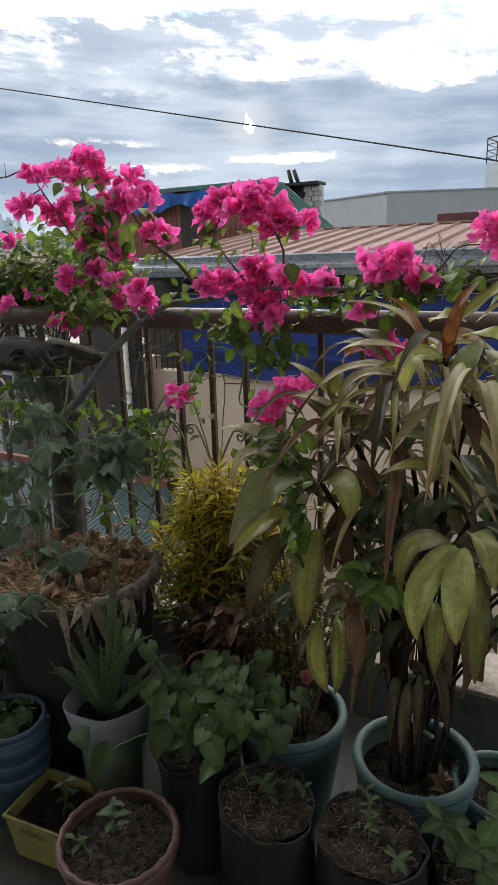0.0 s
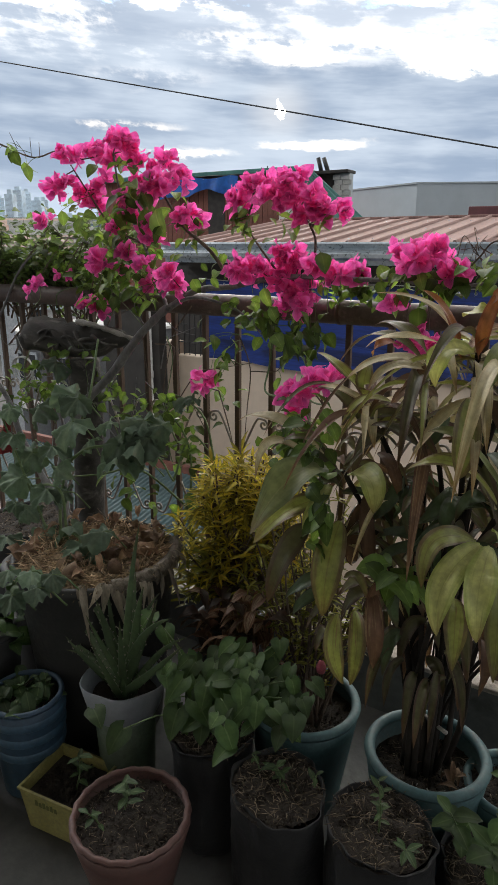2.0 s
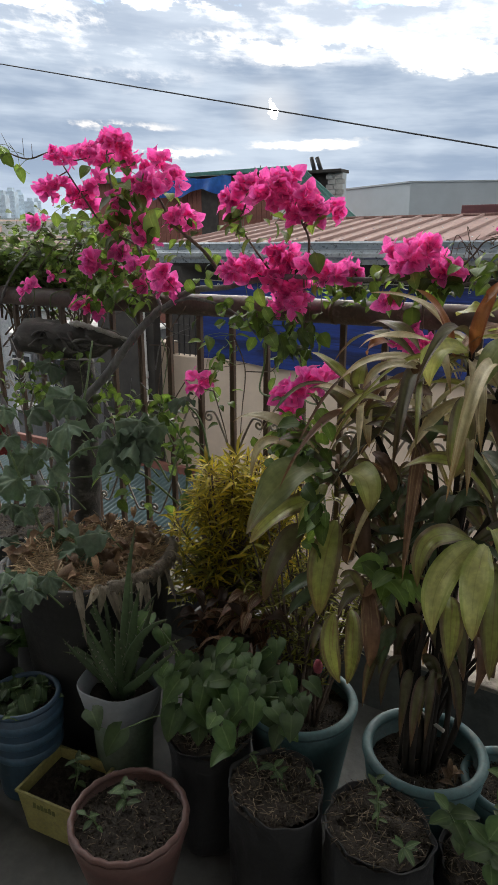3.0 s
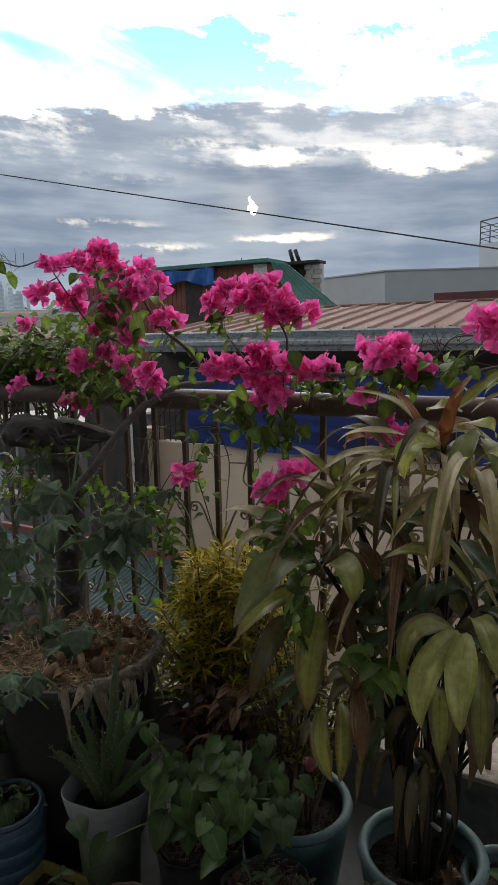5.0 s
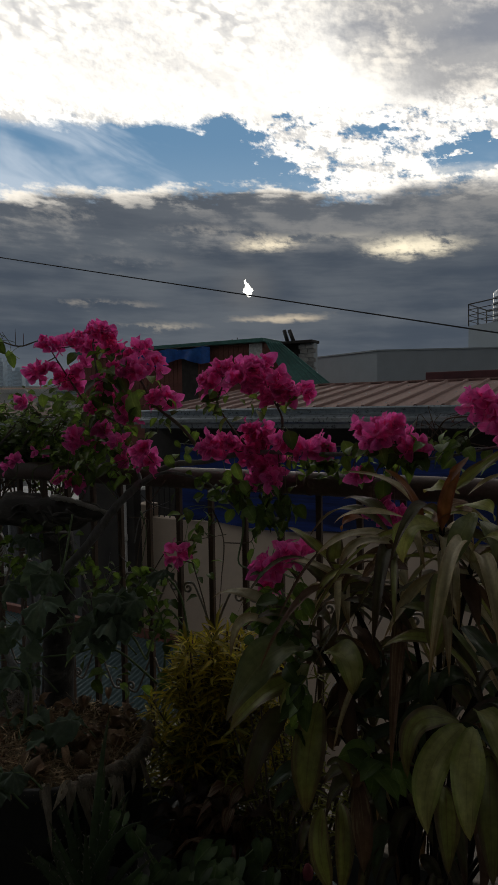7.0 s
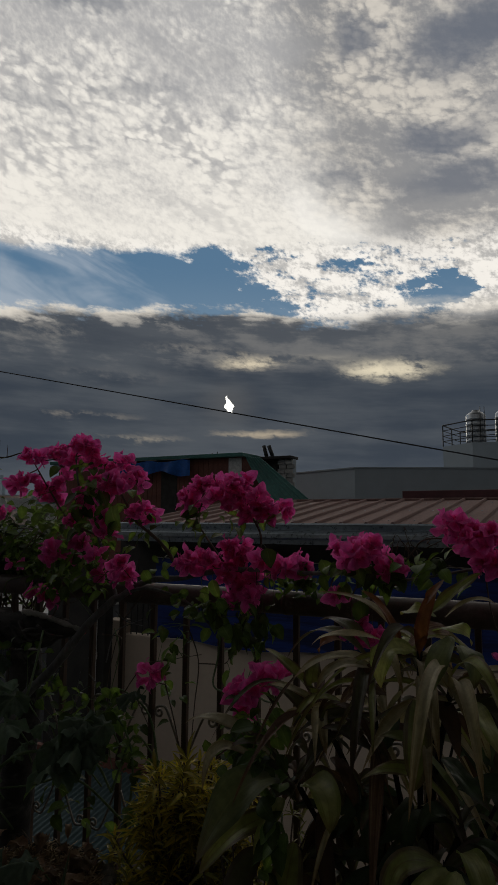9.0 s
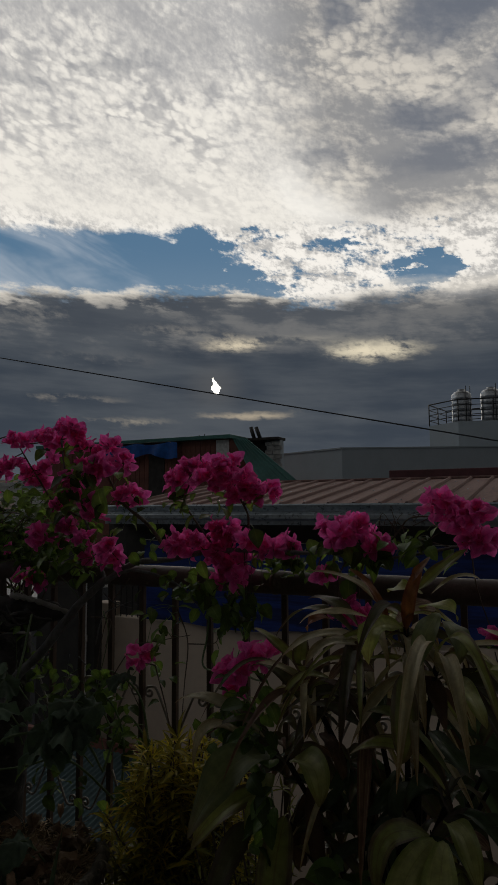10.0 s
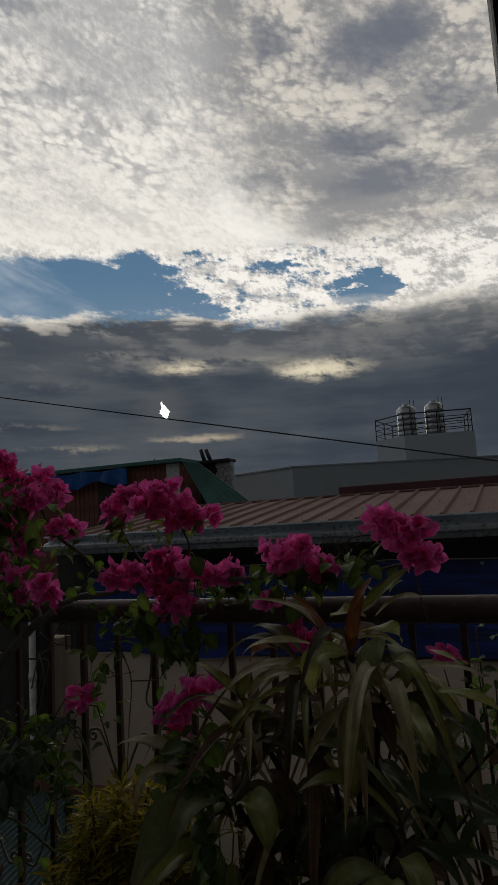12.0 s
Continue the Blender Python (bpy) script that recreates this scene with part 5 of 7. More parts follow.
verts, faces = [], []
for i in range(33):
    a = -0.62 + 1.5 * i / 32
    f = noise.noise((i * 0.45, 3.0, 0.0))
    for r, z in ((0.196, 0.520), (0.207, 0.546 + 0.010 * f), (0.226, 0.550 + 0.014 * f), (0.236 + 0.006 * f, 0.537), (0.233 + 0.008 * f, 0.520 + 0.03 * f), (0.230 + 0.008 * f, 0.512 + 0.03 * f)):
        verts.append((r * math.cos(a), r * math.sin(a), z))
for i in range(32):
    for j in range(5):
        a = i * 6 + j
        faces.append((a, a + 6, a + 7, a + 1))
part("lining", (verts, faces, None), "lining", tub, "torn pale lining folded over the rim")

for k in range(9):
    a, q = RNG.uniform(-1.6, 1.0), RNG.uniform(0.05, 0.17)
    husk = lathe([(0.002, -0.02), (0.016, -0.014), (0.024, 0.0), (0.018, 0.016), (0.002, 0.022)], 9)
    husk = ([Vector(v) * (1 + 0.5 * noise.noise(Vector(v) * 60 + Vector((k, 0, 0)))) for v in husk[0]], husk[1], None)
    part("husk", husk, "dead_leaf", tub, "broken brown husk", m=pose(q * math.cos(a), q * math.sin(a), 0.545, RNG.uniform(0, 90), RNG.uniform(0, 90), RNG.uniform(0, 360)))

# old dark containers crowded behind the pail and beside the tub
round_pot("plant_pot", (-0.40, -0.70), 0.11, 0.34, "tub", "dark plastic pot half hidden beside the tub", 0.8, soil_at=0.9)
round_pot("plant_pot", (-0.47, -0.42), 0.11, 0.40, "tub", "dark plastic pot half hidden beside the tub", 0.8, soil_at=0.9)
grow_bag((-0.42, -0.98), 0.10, 0.26, "crumpled black polythene grow bag beside the pail", 25)

grow_bag((-0.72, -0.24), 0.15, 0.42, "crumpled black polythene sack slumped behind the tub", 26)

# ---- dark post with a pointed log on it ----
tagged(part("wooden_post", tube([(-0.52, -0.13, 0.19), (-0.525, -0.13, 0.5), (-0.515, -0.125, 0.8), (-0.52, -0.12, 0.985)], 0.05, 0.047, sides=14, knobbly=0.08), "dark_wood"), "dark weathered round post standing behind the tub", "post")
log = thing("driftwood_log", (-0.55, -0.11, 1.0), "dark weathered log with a pale pointed end", "log")
line = smooth_line([(-0.27, 0.01, 0.03), (-0.18, 0.0, 0.05), (-0.02, 0.0, 0.045), (0.1, 0.0, 0.05), (0.18, 0.0, 0.06), (0.245, 0, 0.055)], 5)
rad = [0.035, 0.05, 0.058, 0.062, 0.065, 0.066, 0.066, 0.065, 0.064, 0.063, 0.062, 0.062, 0.061, 0.06, 0.058, 0.055, 0.051, 0.046, 0.04, 0.034, 0.028, 0.023, 0.018, 0.014, 0.011, 0.008]
verts, faces = [], []
for i, q in enumerate(line):
    for k in range(16):
        a = 2 * math.pi * k / 16
        r = rad[min(i, 25)] * (1 + 0.22 * noise.noise((q.x * 60, math.cos(a) * 4, math.sin(a) * 4)) + 0.40 * noise.noise((q.x * 22, math.cos(a) * 1.5, math.sin(a) * 1.5)))
        verts.append(q + Vector((0, r * math.cos(a) * 0.8, r * math.sin(a) * 0.85)))
for i in range(len(line) - 1):
    for k in range(16):
        a, b = i * 16 + k, i * 16 + (k + 1) % 16
        faces.append((a, a + 16, b + 16, b))
faces += [tuple(range(16)), tuple(reversed(range((len(line) - 1) * 16, len(line) * 16)))]
part("log", (verts, faces, None), "dark_wood", log)
part("stub", tube([(0.236, 0, 0.056), (0.256, 0, 0.054)], 0.008, 0.006, sides=8, steps=2), "pink_stub", log, "red painted tip")
# pale tube added along the top as the log's lit edge
part("ridge", tube([(0.03, -0.03, 0.106), (0.08, -0.034, 0.104), (0.13, -0.03, 0.096), (0.20, -0.018, 0.078), (0.245, -0.004, 0.062)], 0.010, 0.006, 7, 5, 0.35), "pale_wood", log, "pale strip painting the light along its top edge")
for k in range(10):
    x = RNG.uniform(-0.22, 0.12)
    part("bark_flake", tube([(x, -0.045 + RNG.uniform(-0.01, 0.01), 0.03 + RNG.uniform(-0.03, 0.05)), (x + 0.05, -0.052, 0.04 + RNG.uniform(-0.03, 0.04)), (x + 0.10, -0.046, 0.04 + RNG.uniform(-0.03, 0.03))], 0.006, 0.003, 5, 4, 0.4), "dark_wood", log)

# ---- bougainvillea on the railing ----
boug = thing("bougainvillea", (-0.22, -0.42, 0.5), "bougainvillea trained along the railing, bright pink in flower", "shrub")
BO = Matrix.Translation(-Vector(boug.location))
WOOD_LINE = []


def limb(points, r0, r1, name="branch", mat="bark", knobbly=0.12):
    part(name, tube(points, r0, r1, 8, 6, knobbly), mat, boug, m=BO)
    WOOD_LINE.extend(smooth_line(points, 6))


limb([(-0.34, -0.42, 0.48), (-0.455, -0.300, 0.72), (-0.445, -0.200, 0.862), (-0.369, -0.160, 0.952), (-0.274, -0.120, 1.082), (-0.191, -0.090, 1.165)], 0.017, 0.012, "trunk")
limb([(-0.191, -0.090, 1.159), (-0.082, -0.090, 1.217), (0.035, -0.090, 1.231), (0.167, -0.100, 1.257), (0.283, -0.100, 1.264), (0.437, -0.100, 1.261), (0.522, -0.100, 1.263), (0.644, -0.100, 1.249), (0.912, -0.100, 1.301)], 0.010, 0.003)
limb([(-0.191, -0.090, 1.159), (-0.080, -0.120, 1.198), (0.033, -0.130, 1.188), (0.121, -0.140, 1.155), (0.165, -0.140, 1.113)], 0.006, 0.002)
limb([(0.042, -0.090, 1.239), (-0.026, -0.100, 1.326), (-0.114, -0.110, 1.393), (-0.174, -0.100, 1.465), (-0.219, -0.100, 1.515)], 0.006, 0.0025, mat="twig")
limb([(-0.191, -0.090, 1.159), (-0.230, -0.080, 1.231), (-0.282, -0.080, 1.344), (-0.342, -0.100, 1.479), (-0.366, -0.100, 1.595)], 0.006, 0.0025)
limb([(-0.282, -0.080, 1.344), (-0.402, -0.080, 1.394), (-0.467, -0.100, 1.484), (-0.541, -0.100, 1.575)], 0.004, 0.002, mat="twig")
limb([(0.291, -0.100, 1.264), (0.296, -0.100, 1.329), (0.293, -0.100, 1.363), (0.270, -0.100, 1.403), (0.247, -0.100, 1.437)], 0.004, 0.002, mat="twig")
limb([(0.201, -0.100, 1.258), (0.072, -0.060, 1.387), (0.109, -0.100, 1.442), (0.114, -0.100, 1.483)], 0.003, 0.002, mat="twig")
limb([(-0.305, -0.45, 0.47), (-0.37, -0.40, 0.582), (-0.505, -0.34, 0.636), (-0.674, -0.28, 0.744), (-0.775, -0.25, 0.871), (-1.082, -0.200, 1.017)], 0.013, 0.008)
limb([(-1.001, -0.200, 0.943), (-1.015, -0.050, 1.087), (-0.924, 0.000, 1.268), (-0.711, 0.000, 1.364), (-0.460, -0.050, 1.328)], 0.006, 0.002)
limb([(-0.924, 0.000, 1.268), (-0.814, 0.020, 1.384), (-0.759, 0.000, 1.419)], 0.004, 0.002, mat="twig")
limb([(-0.934, -0.100, 1.684), (-0.828, -0.100, 1.646), (-0.700, -0.100, 1.606), (-0.584, -0.100, 1.619), (-0.492, -0.100, 1.588)], 0.003, 0.0018, mat="twig")
for a, b in (((-0.775, -0.100, 1.636), (-0.807, -0.100, 1.688)), ((-0.712, -0.100, 1.610), (-0.712, -0.100, 1.667)), ((-0.738, -0.100, 1.617), (-0.777, -0.100, 1.659)), ((-0.674, -0.100, 1.607), (-0.673, -0.100, 1.648))):
    limb([a, b], 0.0012, 0.0006, "twig", "twig")
limb([(0.182, -0.100, 1.155), (0.180, -0.120, 1.036), (0.190, -0.160, 0.966), (0.288, -0.220, 0.974), (0.335, -0.250, 0.999)], 0.003, 0.002, mat="green_stem")
limb([(0.335, -0.250, 0.999), (0.40, -0.30, 0.99), (0.45, -0.35, 1.00)], 0.003, 0.002, mat="green_stem")
limb([(0.335, -0.250, 0.999), (0.459, -0.420, 0.957), (0.514, -0.500, 0.901), (0.541, -0.500, 0.845)], 0.003, 0.0015, mat="green_stem")
limb([(0.068, -0.100, 1.102), (0.093, -0.080, 1.006), (0.083, -0.080, 0.889), (0.085, -0.100, 0.775)], 0.002, 0.0012, mat="twig")
limb([(0.093, -0.080, 0.998), (0.176, -0.080, 1.006), (0.204, -0.100, 1.035)], 0.002, 0.001, mat="twig")
limb([(-0.171, -0.100, 0.861), (-0.096, -0.080, 0.971), (-0.014, -0.080, 0.996), (0.102, -0.080, 1.023)], 0.002, 0.001, mat="twig")
limb([(-0.103, -0.090, 1.171), (-0.193, -0.060, 1.081), (-0.232, -0.060, 0.955), (-0.216, -0.100, 0.856)], 0.002, 0.001, mat="twig")
limb([(-0.002, -0.100, 0.934), (0.036, -0.100, 0.819), (0.055, -0.100, 0.735)], 0.002, 0.0012, mat="twig")
limb([(0.522, -0.100, 1.263), (0.568, -0.100, 1.292), (0.579, -0.100, 1.317)], 0.003, 0.0015, mat="twig")
limb([(0.644, -0.100, 1.249), (0.695, -0.080, 1.317), (0.734, -0.080, 1.353), (0.854, -0.100, 1.348)], 0.003, 0.0015, mat="twig")
for k in range(14):
    p = Vector((0.698, -0.080, 1.293)) + Vector((RNG.uniform(-0.08, 0.14), 0, RNG.uniform(-0.05, 0.05)))
    limb([p, p + Vector((RNG.uniform(-0.05, 0.05), RNG.uniform(-0.03, 0.03), RNG.uniform(0.01, 0.05))), p + Vector((RNG.uniform(-0.08, 0.08), RNG.uniform(-0.03, 0.03), RNG.uniform(0.0, 0.07)))], 0.0013, 0.0006, "twig", "twig")


def pointed(s):
    return 0.35 * max(0.0, 2.88 * s ** 0.6 * (1 - s)) + 0.65 * oval(s)


def flower(size):
    """Three papery bracts, pointed and creased, spreading round a tiny tube."""
    f = Soup()
    turn = RNG.uniform(0, 6.3)
    for k in range(3):
        a = turn + k * 2.09 + RNG.uniform(-0.25, 0.25)
        o = Vector((math.cos(a), math.sin(a), 0))
        s = size * RNG.uniform(0.85, 1.15)
        spread = RNG.uniform(0.55, 1.05)
        f.add(blade(o * 0.002, o * s * 0.40 * spread + Vector((0, 0, s * 0.62)), o * s * spread + Vector((0, 0, s * RNG.uniform(0.45, 0.95))), s * 0.80, pointed, 9, 0.16, 0.28, up=tuple(-o * 0.6 + Vector((0, 0, 0.8)))))
    f.add(tube([(0, 0, 0), (0, 0, size * 0.5)], size * 0.03, size * 0.045, 5, 2))
    return f


FLOWERS = [flower(0.036).mesh("flower", "bract") for _ in range(12)]


def nearest_limb(p):
    return min(WOOD_LINE, key=lambda q: (q - p).length_squared)


def spray(*spots):
    """Flower heads on their twigs: each spot is a place and a radius in centimetres."""
    for p, r in spots:
        p, r = Vector(p) - Vector((0, 0, 0.012)), r * 0.0104
        q = nearest_limb(p)
        mid = p.lerp(q, 0.5) + Vector((RNG.uniform(-0.015, 0.015), 0, RNG.uniform(-0.01, 0.02)))
        head = part("flower_stem", tube([q, mid, p], 0.0022, 0.0012, 5, 4), "twig", boug, "thin stem under bright pink papery bracts", m=BO)
        for k in range(max(2, round(8.5 * (r / 0.033) ** 2))):
            d = rand_way(-0.7, 1.0)
            d.y -= 0.25
            at = p + Vector((d.x * r, d.y * r * 0.7, d.z * r * 0.85)) * RNG.uniform(0.15, 0.75)
            way = (d + Vector((0, -0.3, 0.35)) + Vector((RNG.uniform(-0.5, 0.5), RNG.uniform(-0.5, 0.5), RNG.uniform(-0.4, 0.4)))).normalized()
            part("flower", RNG.choice(FLOWERS), "bract", head, m=aim(at, way, RNG.uniform(0, 6.3), RNG.uniform(0.75, 1.08)) @ Matrix.Rotation(radians(90), 4, "Y"))


spray(((-0.523, -0.120, 1.600), 3.2), ((-0.516, -0.060, 1.617), 3.0), ((-0.448, -0.060, 1.619), 3.0), ((-0.328, -0.120, 1.635), 3.4), ((-0.311, -0.100, 1.618), 2.8), ((-0.409, -0.060, 1.596), 3.2))
spray(((-0.283, -0.080, 1.575), 3.2), ((-0.205, -0.060, 1.581), 3.4), ((-0.191, -0.140, 1.506), 3.6), ((-0.298, -0.060, 1.514), 3.0), ((-0.159, -0.140, 1.507), 2.8), ((-0.134, -0.080, 1.522), 3.2))
spray(((-0.103, -0.100, 1.426), 3.2), ((-0.092, -0.060, 1.415), 2.2), ((-0.599, -0.120, 1.516), 3.0), ((-0.539, -0.120, 1.526), 3.0), ((-0.503, -0.080, 1.499), 3.2), ((-0.490, -0.060, 1.476), 2.8))
spray(((-0.447, -0.060, 1.530), 2.8), ((-0.383, -0.080, 1.406), 2.6), ((-0.322, -0.080, 1.438), 2.6), ((-0.293, -0.120, 1.469), 2.4), ((-0.230, -0.120, 1.404), 2.6), ((-0.207, -0.120, 1.363), 2.4))
spray(((-0.706, -0.060, 1.421), 2.6), ((-0.355, -0.080, 1.329), 2.6), ((-0.427, -0.140, 1.307), 2.8), ((-0.401, -0.140, 1.286), 2.4), ((-0.262, -0.120, 1.291), 2.4), ((-0.260, -0.060, 1.233), 2.8))
spray(((-0.142, -0.140, 1.274), 2.8), ((-0.159, -0.100, 1.235), 2.6), ((-0.701, -0.140, 1.225), 2.2), ((-0.505, -0.100, 1.165), 2.6), ((-0.476, -0.080, 1.155), 2.6), ((-0.397, -0.060, 1.281), 1.8))
spray(((-0.630, -0.080, 1.261), 1.8))
spray(((0.086, -0.080, 1.496), 3.4), ((0.063, -0.080, 1.468), 3.0), ((0.072, -0.060, 1.446), 2.8), ((0.139, -0.080, 1.503), 3.0), ((0.221, -0.120, 1.496), 2.8), ((0.232, -0.100, 1.508), 3.0))
spray(((0.185, -0.140, 1.461), 2.6), ((0.210, -0.140, 1.467), 2.4), ((0.284, -0.120, 1.465), 3.0), ((0.217, -0.080, 1.449), 2.6), ((0.282, -0.120, 1.431), 3.2), ((0.319, -0.100, 1.426), 3.2))
spray(((0.343, -0.080, 1.434), 2.8), ((0.299, -0.100, 1.416), 2.8))
spray(((0.212, -0.080, 1.327), 3.4), ((0.225, -0.060, 1.313), 3.0), ((0.203, -0.080, 1.273), 3.2), ((0.243, -0.060, 1.293), 3.2), ((0.295, -0.100, 1.294), 2.4), ((0.186, -0.060, 1.233), 3.2))
spray(((0.227, -0.060, 1.220), 3.4), ((0.280, -0.080, 1.246), 2.8), ((0.197, -0.060, 1.198), 2.8), ((0.275, -0.120, 1.205), 3.0), ((0.084, -0.100, 1.296), 3.0), ((0.082, -0.140, 1.287), 2.4))
spray(((0.146, -0.100, 1.282), 3.0), ((0.154, -0.060, 1.289), 2.4), ((0.323, -0.120, 1.303), 2.4), ((0.365, -0.100, 1.284), 2.8), ((0.395, -0.060, 1.292), 2.8), ((0.408, -0.060, 1.276), 2.2))
spray(((0.518, -0.060, 1.322), 3.4), ((0.572, -0.140, 1.321), 3.2), ((0.593, -0.120, 1.343), 3.2), ((0.606, -0.060, 1.315), 3.2), ((0.645, -0.100, 1.286), 3.0), ((0.508, -0.100, 1.221), 2.2))
spray(((0.382, -0.380, 1.031), 2.3), ((0.382, -0.340, 0.992), 2.0), ((0.433, -0.380, 1.069), 2.3), ((0.480, -0.380, 1.069), 2.3), ((0.410, -0.380, 1.049), 1.8), ((-0.027, -0.140, 0.972), 2.8))
spray(((0.580, -0.100, 1.137), 2.6), ((0.601, -0.100, 1.125), 2.4), ((0.546, -0.100, 1.115), 1.8))
spray(((0.818, -0.100, 1.378), 4.4), ((0.868, -0.120, 1.358), 5.0), ((0.885, -0.120, 1.316), 4.0), ((0.905, -0.050, 1.080), 2.6), ((0.797, -0.100, 1.398), 2.4))

LEAF = [Soup().add(blade((0, 0, 0), (0.022, 0, 0.006), (0.046, 0, RNG.uniform(-0.012, 0.0)), 0.031 * RNG.uniform(0.85, 1.15), oval, 6, RNG.uniform(0.1, 0.4), 0.12)).mesh("leaf", "leaf") for _ in range(5)]
LEAF_RAW = [blade((0, 0, 0), (0.022, 0, 0.006), (0.046, 0, RNG.uniform(-0.012, 0.0)), 0.030, oval, 4, RNG.uniform(0.1, 0.4), 0.12) for _ in range(5)]


def foliage(p, spread, count, size=1.0, droop=-0.35):
    """Leaves round a place, most of them hanging a little, some on short stalks."""
    p = Vector(p)
    for k in range(count):
        at = p + Vector([RNG.gauss(0, 0.5) * s for s in spread])
        way = rand_way(-0.9, 0.45) + Vector((0, -0.25, droop))
        m = aim(at, way, RNG.uniform(-0.7, 0.7), size * RNG.uniform(0.65, 1.2), up=(RNG.uniform(-0.5, 0.5), RNG.uniform(-0.9, 0.2), 1))
        part("leaf", RNG.choice(LEAF), "leaf", boug, m=BO @ m)
        if k % 3 == 0:
            q = nearest_limb(at)
            if (q - at).length < 0.16:
                part("twig", tube([q, q.lerp(at, 0.5) + Vector((0, 0, 0.006)), at], 0.0013, 0.0008, 4, 3), "green_stem", boug, m=BO)


foliage((-0.260, -0.150, 1.495), (0.05, 0.03, 0.07), 16, 1.35)
foliage((-0.288, -0.100, 1.477), (0.10, 0.07, 0.09), 24, 1.15)
foliage((-0.406, -0.080, 1.345), (0.12, 0.07, 0.08), 34)
foliage((-0.300, -0.080, 1.229), (0.13, 0.07, 0.07), 34)
foliage((-0.089, -0.100, 1.374), (0.05, 0.04, 0.05), 10, 0.8)
foliage((0.114, -0.100, 1.400), (0.07, 0.05, 0.05), 18, 0.9)
foliage((0.287, -0.100, 1.403), (0.06, 0.04, 0.03), 8, 0.8)
foliage((-0.005, -0.100, 1.284), (0.06, 0.04, 0.05), 10, 0.9)
foliage((0.044, -0.120, 1.103), (0.09, 0.05, 0.08), 17)
foliage((0.162, -0.120, 1.155), (0.06, 0.05, 0.05), 16)
foliage((0.265, -0.120, 1.103), (0.07, 0.05, 0.08), 26, 1.1)
foliage((0.384, -0.080, 1.248), (0.11, 0.05, 0.035), 30, 0.8)
foliage((0.577, -0.100, 1.266), (0.10, 0.05, 0.04), 20, 1.1)
foliage((0.703, -0.100, 1.281), (0.08, 0.05, 0.04), 14)
foliage((0.772, -0.100, 1.306), (0.08, 0.05, 0.04), 14)
foliage((0.019, -0.100, 1.002), (0.03, 0.03, 0.05), 8, 0.9)
foliage((0.56, -0.580, 0.845), (0.03, 0.015, 0.07), 18, 1.1)
foliage((0.505, -0.530, 0.955), (0.045, 0.02, 0.07), 22, 1.0)
foliage((0.43, -0.420, 0.95), (0.05, 0.03, 0.06), 14, 1.0)
foliage((0.716, -0.580, 0.749), (0.05, 0.03, 0.04), 12, 1.45)
foliage((-0.754, -0.100, 1.596), (0.02, 0.02, 0.02), 3, 0.9, -1.4)
foliage((-0.815, -0.100, 1.638), (0.02, 0.02, 0.02), 3, 0.8, -1.0)

for spot_group in (
        (((-0.679, -0.160, 1.574), 1.4), ((-0.744, -0.160, 1.641), 1.3), ((-0.726, -0.160, 1.620), 0.8), ((-0.340, -0.080, 1.591), 1.1), ((-0.307, -0.100, 1.532), 1.5), ((-0.350, -0.100, 1.451), 1.4), ((-0.236, -0.130, 1.437), 1.6), ((-0.158, -0.160, 1.433), 1.6), ((-0.129, -0.100, 1.474), 1.0), ((-0.133, -0.160, 1.389), 1.5), ((-0.454, -0.160, 1.416), 1.0), ((-0.535, -0.160, 1.437), 0.8)),
        (((-0.294, -0.160, 1.376), 1.0), ((0.112, -0.130, 1.389), 0.8), ((0.184, -0.080, 1.395), 0.9), ((0.217, -0.100, 1.374), 1.0), ((0.131, -0.100, 1.428), 0.8), ((0.205, -0.130, 1.454), 0.9), ((0.346, -0.160, 1.328), 1.0), ((0.461, -0.100, 1.296), 1.1), ((0.474, -0.100, 1.265), 1.2), ((0.510, -0.100, 1.281), 0.9), ((0.566, -0.130, 1.281), 1.1), ((0.597, -0.080, 1.270), 1.2)),
        (((0.612, -0.080, 1.250), 1.2), ((0.567, -0.080, 1.206), 1.4), ((0.102, -0.080, 1.199), 0.9), ((0.202, -0.160, 1.186), 1.1), ((0.149, -0.100, 1.228), 0.9), ((0.229, -0.080, 1.156), 0.8), ((-0.072, -0.130, 1.344), 0.9), ((-0.036, -0.100, 1.332), 0.9), ((0.003, -0.080, 1.320), 0.8), ((-0.138, -0.100, 1.254), 0.8), ((-0.243, -0.100, 1.183), 1.0), ((-0.287, -0.100, 1.251), 1.0)),
        (((-0.326, -0.160, 1.203), 1.3), ((0.171, -0.080, 1.095), 1.2), ((0.164, -0.100, 1.127), 1.0), ((0.246, -0.160, 1.124), 1.3), ((0.307, -0.080, 1.127), 1.2), ((0.331, -0.130, 1.112), 1.0), ((0.323, -0.160, 1.079), 0.9), ((0.227, -0.100, 1.040), 1.0), ((0.190, -0.080, 0.987), 1.0), ((0.251, -0.100, 1.103), 1.0), ((0.138, -0.100, 1.101), 0.9)),
        ):
    for p, s in spot_group:
        foliage(p, (0.012, 0.01, 0.012), 1, s * 1.15, -1.1)

crown = Soup()


def leaf_mass(p, spread, count, size=1.0):
    p = Vector(p)
    for _ in range(count):
        at = p + Vector([RNG.gauss(0, 0.5) * q for q in spread])
        crown.add(RNG.choice(LEAF_RAW), aim(at, rand_way(-0.9, 0.5) + Vector((0, -0.2, -0.3)), RNG.uniform(-0.7, 0.7), size * RNG.uniform(0.6, 1.2), up=(RNG.uniform(-0.5, 0.5), RNG.uniform(-0.9, 0.2), 1)))


